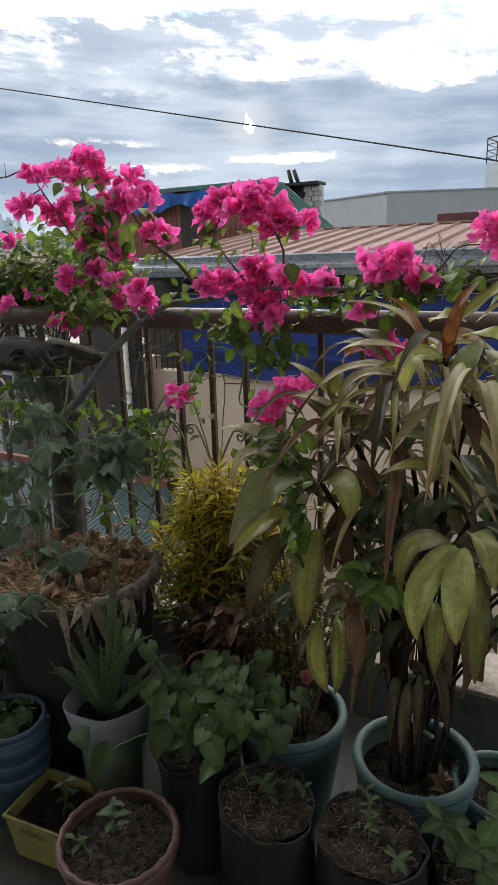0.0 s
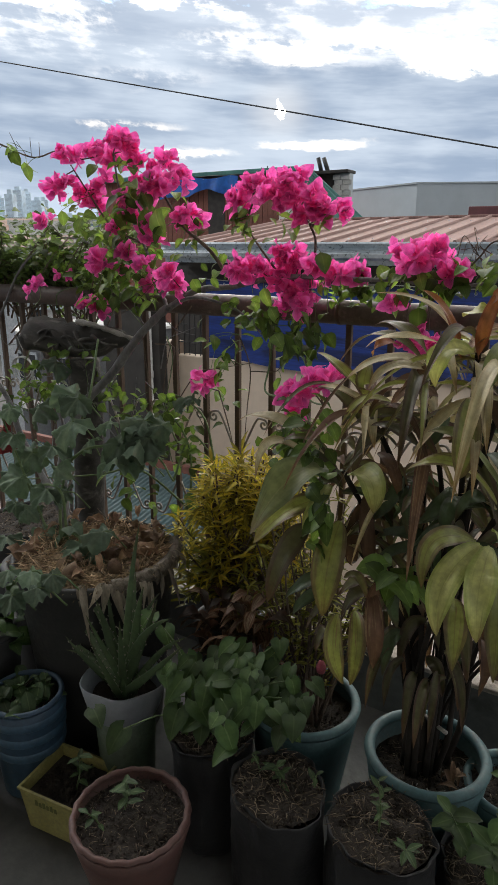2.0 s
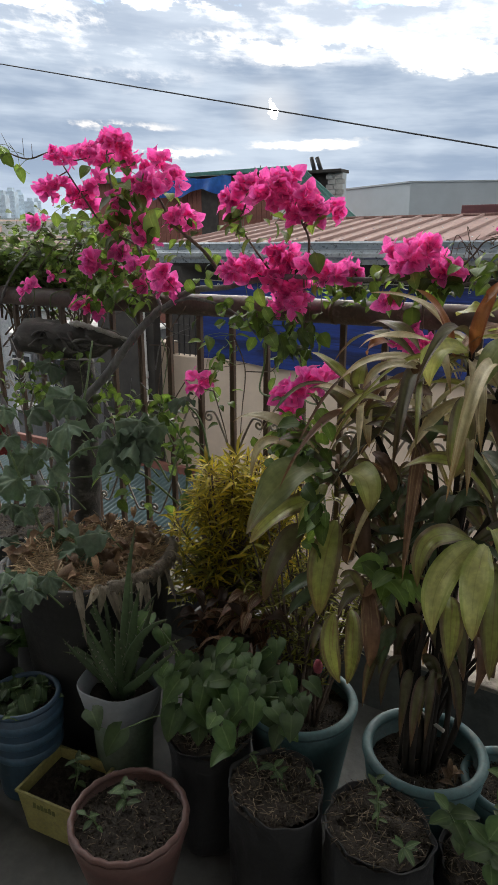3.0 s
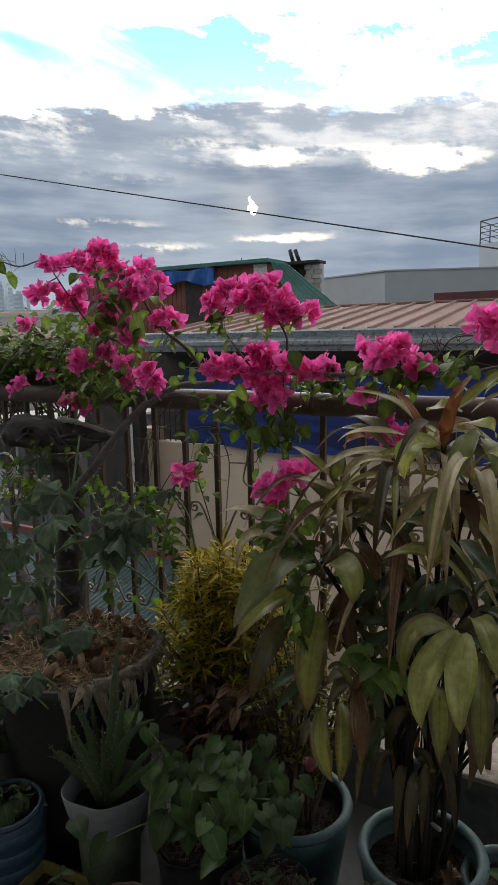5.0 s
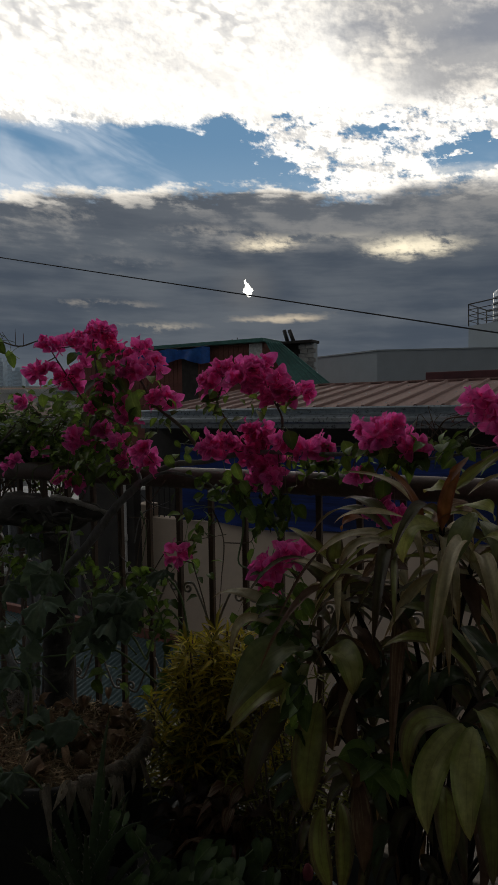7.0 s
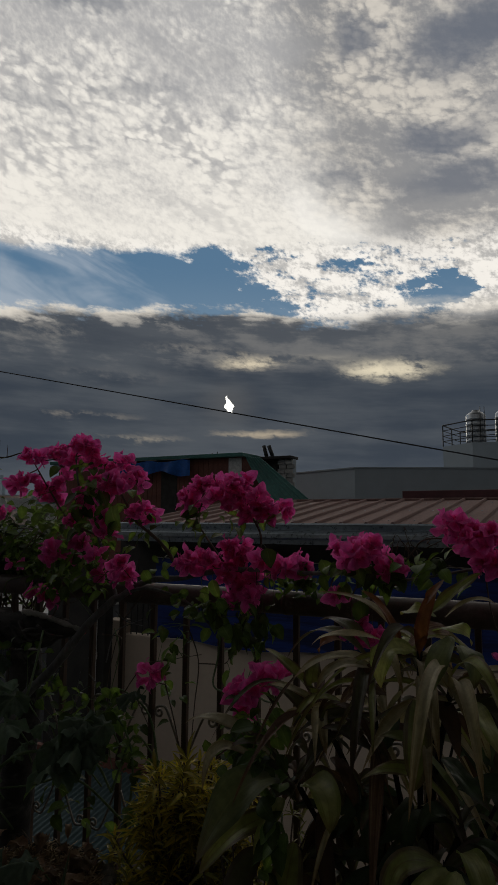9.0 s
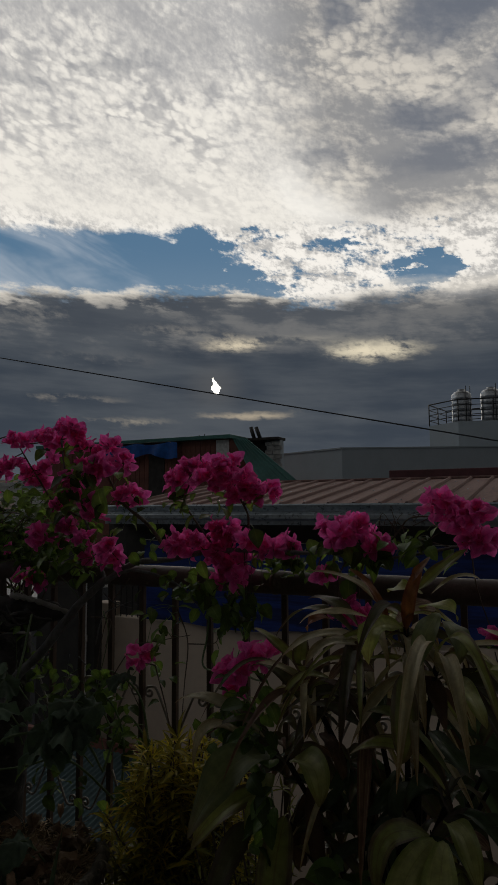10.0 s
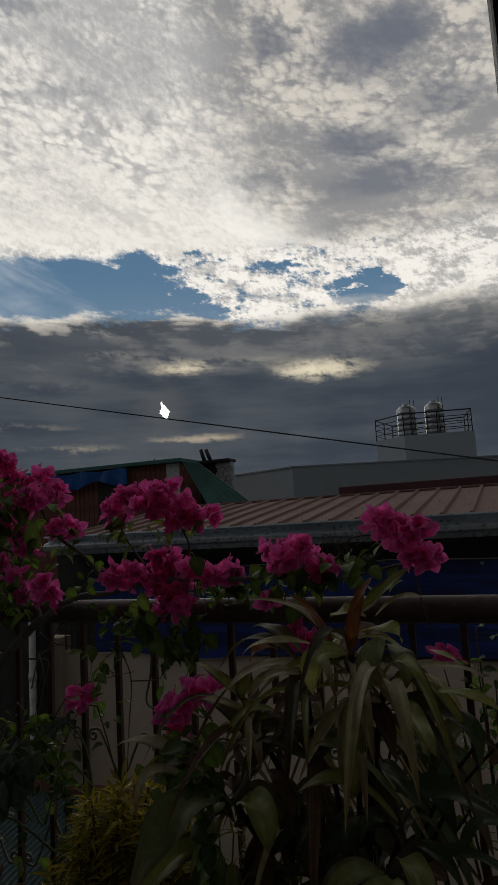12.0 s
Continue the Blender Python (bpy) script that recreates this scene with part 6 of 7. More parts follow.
leaf_mass((-0.404, -0.040, 1.395), (0.13, 0.05, 0.12), 90, 0.9)
leaf_mass((-0.359, -0.050, 1.261), (0.15, 0.05, 0.07), 80, 0.9)
leaf_mass((-0.645, -0.020, 1.291), (0.14, 0.06, 0.07), 80, 0.85)
leaf_mass((-0.416, -0.120, 1.203), (0.05, 0.04, 0.05), 14, 1.1)
leaf_mass((-0.777, -0.100, 0.867), (0.14, 0.05, 0.10), 60, 0.9)
leaf_mass((-0.449, -0.100, 0.902), (0.10, 0.05, 0.09), 40, 0.8)
leaf_mass((-0.553, -0.160, 1.031), (0.12, 0.04, 0.05), 18, 0.9)
leaf_mass((0.384, -0.040, 1.232), (0.13, 0.04, 0.04), 60, 0.75)
leaf_mass((0.091, -0.120, 1.174), (0.12, 0.05, 0.05), 18, 0.9)
leaf_mass((0.246, -0.100, 1.106), (0.08, 0.04, 0.08), 20, 1.0)
leaf_mass((0.619, -0.060, 1.259), (0.13, 0.04, 0.04), 40, 0.9)
leaf_mass((0.445, -0.430, 0.938), (0.08, 0.04, 0.08), 54, 1.0)
tagged(part("crown", crown, "leaf", boug, m=BO), kind="stuff")

# climbing leaves on the bars beside the tub
vine = thing("climbing_vine", (-0.113, -0.100, 0.670), "light green leafy vine climbing the railing bars", "vine")
VI = Matrix.Translation(-Vector(vine.location))
for pts in (((-0.080, -0.150, 0.562), (-0.096, -0.120, 0.733), (-0.173, -0.100, 0.825), (-0.232, -0.150, 0.837)), ((-0.102, -0.200, 0.665), (-0.109, -0.100, 0.780), (-0.036, -0.100, 0.738), (0.004, -0.100, 0.709)), ((-0.080, -0.150, 0.562), (-0.188, -0.250, 0.700), (-0.325, -0.300, 0.672), (-0.688, -0.350, 0.601)), ((-0.017, -0.100, 0.687), (-0.083, -0.060, 0.829), (-0.179, -0.060, 0.888), (-0.214, -0.100, 0.892))):
    part("stem", tube(pts, 0.004, 0.002, 6, 6, 0.05), "green_stem", vine, m=VI)
for p, s, n, z in (((-0.157, -0.120, 0.832), (0.10, 0.05, 0.08), 34, 1.0), ((-0.096, -0.120, 0.733), (0.09, 0.05, 0.06), 26, 0.9), ((-0.264, -0.150, 0.860), (0.09, 0.05, 0.06), 18, 0.9), ((-0.246, -0.250, 0.672), (0.06, 0.04, 0.05), 8, 1.3), ((-0.079, -0.150, 0.580), (0.05, 0.04, 0.05), 12, 1.0), ((-0.172, -0.250, 0.614), (0.06, 0.04, 0.04), 10, 0.9), ((-0.036, -0.050, 0.921), (0.06, 0.03, 0.08), 8, 0.8)):
    for k in range(n):
        at = Vector(p) + Vector([RNG.gauss(0, 0.5) * q for q in s])
        part("leaf", RNG.choice(LEAF), "leaf", vine, m=VI @ aim(at, rand_way(-0.8, 0.5) + Vector((0, -0.2, -0.2)), RNG.uniform(-0.7, 0.7), z * RNG.uniform(0.7, 1.25), up=(RNG.uniform(-0.5, 0.5), RNG.uniform(-0.9, 0.2), 1)))

for k in range(46):
    a = Vector((RNG.uniform(-0.95, 0.0), RNG.uniform(-0.28, -0.02), RNG.uniform(0.62, 1.15)))
    d = Vector((RNG.uniform(-0.14, 0.14), RNG.uniform(-0.05, 0.05), RNG.uniform(-0.16, 0.16)))
    sag = Vector((RNG.uniform(-0.04, 0.04), RNG.uniform(-0.02, 0.02), RNG.uniform(-0.04, 0.04)))
    part("tendril", tube([a, a + d * 0.5 + sag, a + d, a + d * 1.4 - sag], RNG.uniform(0.0011, 0.0024), 0.0007, 5, 5, 0.1), RNG.choice(("twig", "green_stem", "bark")), vine, m=VI)

# fine-leaved shrub behind the railing
bush = thing("fine_leaved_shrub", (-0.9, 0.10, 0.2), "fine-leaved green shrub growing through the railing", "shrub")
BU = Matrix.Translation(-Vector(bush.location))
tips = []
for k in range(48):
    a = Vector((-0.9 + RNG.uniform(-0.25, 0.25), 0.08, 0.9 + RNG.uniform(0, 0.2)))
    b = Vector((RNG.uniform(-1.4, -0.45), RNG.uniform(-0.04, 0.24), RNG.uniform(1.20, 1.46)))
    c = a.lerp(b, 0.5) + Vector((RNG.uniform(-0.06, 0.06), 0.02, RNG.uniform(0, 0.08)))
    part("branch", tube([a, c, b], 0.004, 0.0012, 5, 4), "twig", bush, m=BU)
    tips += smooth_line([a, c, b], 6)[4:]
for k in range(4):
    part("trunk", tube([(-0.9 + 0.02 * k, 0.10, 0.2), (-0.92 + 0.05 * k, 0.09, 0.6), (-1.1 + 0.14 * k, 0.08, 1.0)], 0.008, 0.005, 6, 5, 0.1), "bark", bush, m=BU)
crown = Soup()
small = [blade((0, 0, 0), (0.012, 0, 0.003), (0.026, 0, -0.004), 0.016, oval, 3, 0.3, 0.1, half=1) for _ in range(4)]
for k in range(3300):
    t = RNG.choice(tips) + Vector((RNG.gauss(0, 0.028), RNG.gauss(0, 0.028), RNG.gauss(0, 0.026)))
    if t.z < 1.185 + 0.03 * math.sin(t.x * 23) and RNG.random() < 0.9:
        continue
    crown.add(RNG.choice(small), aim(t, rand_way(-0.7, 0.6), RNG.uniform(-0.8, 0.8), RNG.uniform(0.8, 1.9)))
tagged(part("crown", crown, "fine_leaf", bush, "small olive-green leaves", m=BU), kind="stuff")
bush2 = thing("railing_shrub", (0.98, 0.09, 0.2), "dark green leafy shrub behind the railing", "shrub")
B2 = Matrix.Translation(-Vector(bush2.location))
crown, tips = Soup(), []
for k in range(18):
    a, b = Vector((0.98, 0.09, 0.2)), Vector((RNG.uniform(0.78, 1.3), RNG.uniform(-0.05, 0.15), RNG.uniform(0.85, 1.16)))
    c = a.lerp(b, 0.6) + Vector((0, 0.03, 0.1))
    part("branch", tube([a, c, b], 0.005, 0.0015, 5, 4), "twig", bush2, m=B2)
    tips += smooth_line([a, c, b], 8)[5:]
for k in range(420):
    t = RNG.choice(tips) + Vector((RNG.gauss(0, 0.03), RNG.gauss(0, 0.03), RNG.gauss(0, 0.025)))
    crown.add(RNG.choice(LEAF_RAW), aim(t, rand_way(-0.8, 0.5), RNG.uniform(-0.8, 0.8), RNG.uniform(0.5, 0.9)))
tagged(part("crown", crown, "leaf", bush2, m=B2), kind="stuff")

# ---- the ti plant ----
ti = thing("ti_plant", (0.775, -0.455, 0.24), "tall ti plant with long drooping bronze and green leaves", "plant")
TI = Matrix.Translation(-Vector(ti.location))
foot = Vector((0.775, -0.455, 0.235))
HEADS = [Vector((0.794, -0.450, 1.158)), Vector((0.694, -0.420, 1.114)), Vector((0.585, -0.420, 1.023)), Vector((0.713, -0.400, 1.007)), Vector((0.561, -0.480, 0.903)), Vector((0.863, -0.500, 0.873)), Vector((0.654, -0.400, 0.859)), Vector((0.828, -0.560, 0.845)), Vector((0.854, -0.480, 1.110)), Vector((0.575, -0.500, 0.790))]
for i, h in enumerate(HEADS):
    a = foot + Vector((-0.02 + 0.028 * math.cos(i * 2.4), 0.028 * math.sin(i * 2.4), 0))
    up = h - a
    part("stem", tube([a, a + Vector((up.x * 0.04 + RNG.uniform(-0.012, 0.012), up.y * 0.1, up.z * 0.35)), a + Vector((up.x * 0.35 + RNG.uniform(-0.01, 0.01), up.y * 0.5, up.z * 0.74)), h], 0.0075, 0.005, 8, 6, 0.12), "ti_stem", ti, m=TI)
for k, (dx, high, r_) in enumerate(((0.0, 0.50, 0.010), (-0.02, 0.42, 0.009), (0.022, 0.36, 0.008), (0.01, 0.60, 0.008), (-0.035, 0.46, 0.008), (0.035, 0.40, 0.008))):
    a = foot + Vector((-0.01 + dx, 0.012 * (k - 1), -0.01))
    b = a + Vector((dx * 1.6 + RNG.uniform(-0.05, 0.05), RNG.uniform(-0.02, 0.05), high))
    part("trunk", tube([a, a.lerp(b, 0.3) + Vector((0.008, 0, 0)), a.lerp(b, 0.7) - Vector((0.01, 0, 0)), b], r_, r_ * 0.6, 9, 6, 0.14), "ti_stem", ti, m=TI)

def lance(s):
    """A narrow stalked foot, broadest about the middle, with a long pointed end."""
    return 0.16 * (1 - s) + 0.88 * max(0.0, math.sin(math.pi * min(1.0, s ** 0.92))) ** 0.72


def ti_leaf(p0, p1, p2, width, mat="ti_green", up=(0.25, -0.55, 0.9), wavy=0.30, fold=0.27):
    part("leaf", blade(p0, p1, p2, width, lance, 16, fold * RNG.uniform(0.7, 1.7), wavy, 3, up), mat, ti, m=TI)


ti_leaf((0.754, -0.450, 1.156), (0.774, -0.525, 1.264), (0.610, -0.480, 1.257), 0.018, "ti_dry")
ti_leaf((0.764, -0.450, 1.138), (0.770, -0.535, 1.244), (0.701, -0.500, 1.266), 0.021, "ti_red")
ti_leaf((0.793, -0.450, 1.141), (0.812, -0.515, 1.240), (0.831, -0.460, 1.275), 0.026, "ti_red")
ti_leaf((0.794, -0.450, 1.220), (0.829, -0.515, 1.270), (0.843, -0.460, 1.289), 0.018, "ti_red")
ti_leaf((0.793, -0.480, 1.163), (0.745, -0.580, 1.201), (0.753, -0.560, 1.111), 0.046, "ti_pale")
ti_leaf((0.845, -0.440, 1.195), (0.812, -0.490, 1.216), (0.748, -0.420, 1.137), 0.051, "ti_rust")
ti_leaf((0.857, -0.480, 1.193), (0.845, -0.570, 1.169), (0.826, -0.540, 1.100), 0.038, "ti_broad")
ti_leaf((0.825, -0.450, 1.222), (0.792, -0.500, 1.247), (0.756, -0.430, 1.217), 0.030, "ti_pale")
ti_leaf((0.719, -0.430, 1.167), (0.642, -0.505, 1.205), (0.585, -0.460, 1.150), 0.016, "ti_dry")
ti_leaf((0.700, -0.440, 1.129), (0.650, -0.530, 1.174), (0.565, -0.500, 1.095), 0.024, "ti_dry")
ti_leaf((0.712, -0.450, 1.117), (0.665, -0.550, 1.162), (0.623, -0.530, 1.087), 0.025, "ti_dry")
ti_leaf((0.694, -0.430, 1.103), (0.668, -0.515, 1.156), (0.623, -0.480, 1.104), 0.020, "ti_pale")
ti_leaf((0.636, -0.400, 1.151), (0.611, -0.480, 1.182), (0.594, -0.440, 1.133), 0.021, "ti_red")
ti_leaf((0.686, -0.400, 1.144), (0.653, -0.440, 1.216), (0.565, -0.360, 1.185), 0.027, "ti_dark")
ti_leaf((0.724, -0.440, 1.112), (0.709, -0.510, 1.127), (0.658, -0.460, 1.066), 0.033, "ti_rust")
ti_leaf((0.577, -0.420, 1.048), (0.539, -0.480, 1.131), (0.465, -0.420, 1.127), 0.023, "ti_green")
ti_leaf((0.578, -0.420, 1.034), (0.563, -0.490, 1.080), (0.485, -0.440, 1.063), 0.020, "ti_dry")
ti_leaf((0.574, -0.420, 1.048), (0.589, -0.480, 1.099), (0.583, -0.420, 1.118), 0.037, "ti_green")
ti_leaf((0.594, -0.420, 0.956), (0.551, -0.480, 1.099), (0.457, -0.420, 1.047), 0.025, "ti_dark")
ti_leaf((0.809, -0.560, 1.098), (0.833, -0.640, 1.043), (0.816, -0.600, 0.971), 0.046, "ti_green")
ti_leaf((0.870, -0.500, 0.930), (0.813, -0.600, 1.074), (0.752, -0.580, 1.037), 0.022, "ti_broad")
ti_leaf((0.863, -0.500, 0.903), (0.810, -0.600, 1.042), (0.721, -0.580, 0.964), 0.028, "ti_green")
ti_leaf((0.646, -0.420, 1.038), (0.622, -0.510, 1.049), (0.618, -0.480, 0.984), 0.032, "ti_green")
ti_leaf((0.635, -0.420, 1.037), (0.603, -0.510, 1.099), (0.551, -0.480, 0.997), 0.021, "ti_green")
ti_leaf((0.703, -0.420, 1.009), (0.634, -0.510, 1.069), (0.557, -0.480, 0.977), 0.021, "ti_dark")
ti_leaf((0.714, -0.440, 0.949), (0.687, -0.540, 1.043), (0.628, -0.520, 1.017), 0.028, "ti_dark")
ti_leaf((0.658, -0.440, 0.959), (0.623, -0.540, 1.059), (0.597, -0.520, 0.899), 0.029, "ti_dark")
ti_leaf((0.516, -0.480, 0.932), (0.429, -0.550, 1.055), (0.321, -0.500, 0.977), 0.024, "ti_dry")
ti_leaf((0.487, -0.480, 0.922), (0.405, -0.560, 1.014), (0.378, -0.520, 0.865), 0.025, "ti_dry")
ti_leaf((0.525, -0.480, 0.936), (0.511, -0.550, 1.024), (0.397, -0.500, 0.920), 0.021, "ti_dark")
ti_leaf((0.543, -0.520, 0.917), (0.519, -0.640, 0.968), (0.438, -0.640, 0.795), 0.074, "ti_broad")
ti_leaf((0.514, -0.480, 0.830), (0.488, -0.590, 0.857), (0.409, -0.580, 0.744), 0.048, "ti_green")
ti_leaf((0.552, -0.520, 0.883), (0.566, -0.610, 0.887), (0.521, -0.580, 0.803), 0.031, "ti_pale")
ti_leaf((0.591, -0.520, 0.914), (0.688, -0.620, 0.974), (0.673, -0.600, 0.878), 0.054, "ti_pale")
ti_leaf((0.509, -0.520, 0.785), (0.490, -0.610, 0.779), (0.446, -0.580, 0.617), 0.051, "ti_dark")
ti_leaf((0.585, -0.540, 0.820), (0.595, -0.630, 0.773), (0.581, -0.600, 0.638), 0.063, "ti_green")
ti_leaf((0.541, -0.480, 0.669), (0.496, -0.550, 0.665), (0.443, -0.500, 0.581), 0.030, "ti_deep")
ti_leaf((0.532, -0.480, 0.629), (0.504, -0.550, 0.629), (0.464, -0.500, 0.548), 0.030, "ti_deep")
ti_leaf((0.609, -0.480, 0.859), (0.647, -0.550, 0.797), (0.637, -0.500, 0.707), 0.033, "ti_rust")
ti_leaf((0.592, -0.460, 0.832), (0.603, -0.530, 0.755), (0.589, -0.480, 0.698), 0.034, "ti_rust")
ti_leaf((0.642, -0.500, 0.663), (0.683, -0.570, 0.636), (0.664, -0.520, 0.500), 0.040, "ti_rust")
ti_leaf((0.655, -0.480, 0.638), (0.639, -0.550, 0.586), (0.626, -0.500, 0.490), 0.032, "ti_rust")
ti_leaf((0.580, -0.520, 0.601), (0.587, -0.590, 0.555), (0.609, -0.540, 0.453), 0.042, "ti_green")
ti_leaf((0.610, -0.500, 0.608), (0.655, -0.570, 0.592), (0.616, -0.520, 0.440), 0.039, "ti_green")
ti_leaf((0.748, -0.460, 0.784), (0.701, -0.530, 0.841), (0.633, -0.480, 0.771), 0.030, "ti_deep")
ti_leaf((0.756, -0.470, 0.778), (0.708, -0.555, 0.819), (0.651, -0.520, 0.728), 0.029, "ti_deep")
ti_leaf((0.844, -0.540, 0.840), (0.769, -0.650, 0.913), (0.782, -0.640, 0.778), 0.041, "ti_green")
ti_leaf((0.855, -0.560, 0.846), (0.802, -0.680, 0.826), (0.824, -0.680, 0.722), 0.052, "ti_pale")
ti_leaf((0.872, -0.560, 0.846), (0.873, -0.680, 0.832), (0.887, -0.680, 0.731), 0.053, "ti_pale")
ti_leaf((0.873, -0.540, 0.866), (0.917, -0.650, 0.930), (0.933, -0.640, 0.822), 0.043, "ti_pale")
ti_leaf((0.895, -0.560, 0.805), (0.909, -0.650, 0.768), (0.911, -0.620, 0.627), 0.044, "ti_green")
ti_leaf((0.819, -0.540, 0.720), (0.839, -0.620, 0.724), (0.834, -0.580, 0.596), 0.042, "ti_green")
ti_leaf((0.867, -0.500, 0.629), (0.897, -0.560, 0.639), (0.871, -0.500, 0.504), 0.023, "ti_rust")
ti_leaf((0.655, -0.420, 0.905), (0.699, -0.500, 0.881), (0.604, -0.460, 0.784), 0.028, "ti_deep")
ti_leaf((0.701, -0.420, 0.914), (0.732, -0.510, 0.896), (0.683, -0.480, 0.798), 0.031, "ti_deep")
ti_leaf((0.764, -0.440, 0.896), (0.784, -0.520, 0.877), (0.705, -0.480, 0.815), 0.033, "ti_deep")
ti_leaf((0.802, -0.460, 0.887), (0.782, -0.550, 0.910), (0.781, -0.520, 0.825), 0.032, "ti_deep")
ti_leaf((0.854, -0.460, 0.876), (0.821, -0.550, 0.955), (0.799, -0.520, 0.863), 0.027, "ti_deep")
ti_leaf((0.833, -0.460, 0.981), (0.875, -0.550, 0.992), (0.916, -0.520, 0.931), 0.034, "ti_deep")
ti_leaf((0.695, -0.500, 0.723), (0.702, -0.580, 0.702), (0.716, -0.540, 0.624), 0.029, "ti_deep")
ti_leaf((0.722, -0.420, 1.065), (0.682, -0.490, 1.113), (0.631, -0.440, 1.024), 0.034, "ti_rust")
ti_leaf((0.818, -0.440, 1.091), (0.863, -0.530, 1.068), (0.868, -0.500, 0.998), 0.034, "ti_rust")
ti_leaf((0.735, -0.420, 1.045), (0.760, -0.500, 1.023), (0.710, -0.460, 0.961), 0.029, "ti_deep")
ti_leaf((0.610, -0.420, 0.934), (0.679, -0.500, 0.945), (0.672, -0.460, 0.861), 0.028, "ti_rust")
ti_leaf((0.879, -0.460, 1.087), (0.927, -0.590, 1.089), (0.947, -0.600, 1.043), 0.031, "ti_pale")
ti_leaf((0.888, -0.460, 1.085), (0.997, -0.550, 1.145), (1.042, -0.520, 1.084), 0.022, "ti_pale")
ti_leaf((0.863, -0.440, 1.125), (0.978, -0.510, 1.169), (1.016, -0.460, 1.124), 0.014, "ti_dry")
ti_leaf((0.926, -0.420, 1.160), (0.981, -0.480, 1.156), (0.975, -0.420, 1.135), 0.013, "ti_dry")
ti_leaf((0.839, -0.440, 1.219), (0.903, -0.490, 1.280), (0.926, -0.420, 1.245), 0.013, "ti_dry")
ti_leaf((0.815, -0.450, 1.193), (0.895, -0.525, 1.232), (0.890, -0.480, 1.180), 0.028, "ti_pale")
ti_leaf((0.863, -0.450, 1.174), (0.911, -0.535, 1.173), (0.895, -0.500, 1.112), 0.037, "ti_broad")
ti_leaf((0.960, -0.460, 1.077), (1.011, -0.540, 1.063), (0.998, -0.500, 0.997), 0.028, "ti_deep")
ti_leaf((0.818, -0.450, 1.228), (0.862, -0.450, 1.271), (0.906, -0.450, 1.303), 0.026, "ti_green", (-0.5, -0.8, 0.3))
ti_leaf((0.861, -0.480, 1.087), (0.956, -0.500, 1.097), (1.027, -0.500, 1.024), 0.040, "ti_dark")
ti_leaf((0.859, -0.480, 0.943), (0.936, -0.500, 0.975), (1.024, -0.500, 0.925), 0.045, "ti_deep")
for i, h in enumerate(HEADS):
    for k in range(15):
        a = k * 2.4 + RNG.uniform(-0.4, 0.4)
        o = Vector((math.cos(a), math.sin(a), 0))
        s = RNG.uniform(0.12, 0.28)
        if o.y < -0.15 and i in (4, 5, 7, 9):
            continue
        up = RNG.uniform(0.05, 0.55)
        p = h + Vector((0, 0, RNG.uniform(-0.05, 0.02)))
        tip = p + o * s * 0.85 + Vector((0, 0, s * (up - RNG.uniform(0.45, 1.0))))
        if tip.y > 0.0 or tip.z < 0.32 or tip.y < -0.78:
            continue
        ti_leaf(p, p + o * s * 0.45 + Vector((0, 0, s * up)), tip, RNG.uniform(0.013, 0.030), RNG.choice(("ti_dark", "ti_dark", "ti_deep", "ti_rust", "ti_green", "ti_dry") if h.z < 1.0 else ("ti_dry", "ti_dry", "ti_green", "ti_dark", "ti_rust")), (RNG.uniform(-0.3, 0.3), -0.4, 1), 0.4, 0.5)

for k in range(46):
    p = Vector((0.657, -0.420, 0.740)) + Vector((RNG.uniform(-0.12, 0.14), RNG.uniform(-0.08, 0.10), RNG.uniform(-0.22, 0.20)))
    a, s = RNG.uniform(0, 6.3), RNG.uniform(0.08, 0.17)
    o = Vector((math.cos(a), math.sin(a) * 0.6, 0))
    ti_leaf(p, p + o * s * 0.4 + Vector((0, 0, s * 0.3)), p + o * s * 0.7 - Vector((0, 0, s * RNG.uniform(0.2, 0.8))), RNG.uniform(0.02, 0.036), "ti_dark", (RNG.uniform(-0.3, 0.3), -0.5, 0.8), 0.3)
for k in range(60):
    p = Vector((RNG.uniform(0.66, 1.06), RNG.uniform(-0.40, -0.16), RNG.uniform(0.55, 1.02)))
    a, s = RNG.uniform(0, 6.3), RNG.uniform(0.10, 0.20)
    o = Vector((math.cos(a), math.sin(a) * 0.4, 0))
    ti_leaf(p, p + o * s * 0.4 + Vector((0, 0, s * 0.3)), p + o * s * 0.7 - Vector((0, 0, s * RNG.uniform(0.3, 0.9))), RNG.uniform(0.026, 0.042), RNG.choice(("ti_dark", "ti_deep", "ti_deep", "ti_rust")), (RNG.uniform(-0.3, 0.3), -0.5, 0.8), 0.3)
    if k % 4 == 0:
        part("stem", tube([foot + Vector((RNG.uniform(-0.02, 0.02), 0.02, 0)), foot + Vector(((p.x - foot.x) * 0.1, 0.03, (p.z - foot.z) * 0.4)), foot + Vector(((p.x - foot.x) * 0.5, (p.y - foot.y) * 0.6, (p.z - foot.z) * 0.8)), p], 0.005, 0.003, 6, 5, 0.12), "ti_stem", ti, m=TI)
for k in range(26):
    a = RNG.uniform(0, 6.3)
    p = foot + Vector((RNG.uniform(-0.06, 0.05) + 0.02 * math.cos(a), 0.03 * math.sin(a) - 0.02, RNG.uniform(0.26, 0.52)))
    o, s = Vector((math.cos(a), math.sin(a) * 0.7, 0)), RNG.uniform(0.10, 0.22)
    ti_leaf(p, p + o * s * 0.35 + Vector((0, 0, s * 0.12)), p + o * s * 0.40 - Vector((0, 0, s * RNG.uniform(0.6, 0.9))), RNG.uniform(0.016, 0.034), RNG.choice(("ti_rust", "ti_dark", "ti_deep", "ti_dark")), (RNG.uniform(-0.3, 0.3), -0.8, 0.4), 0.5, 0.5)
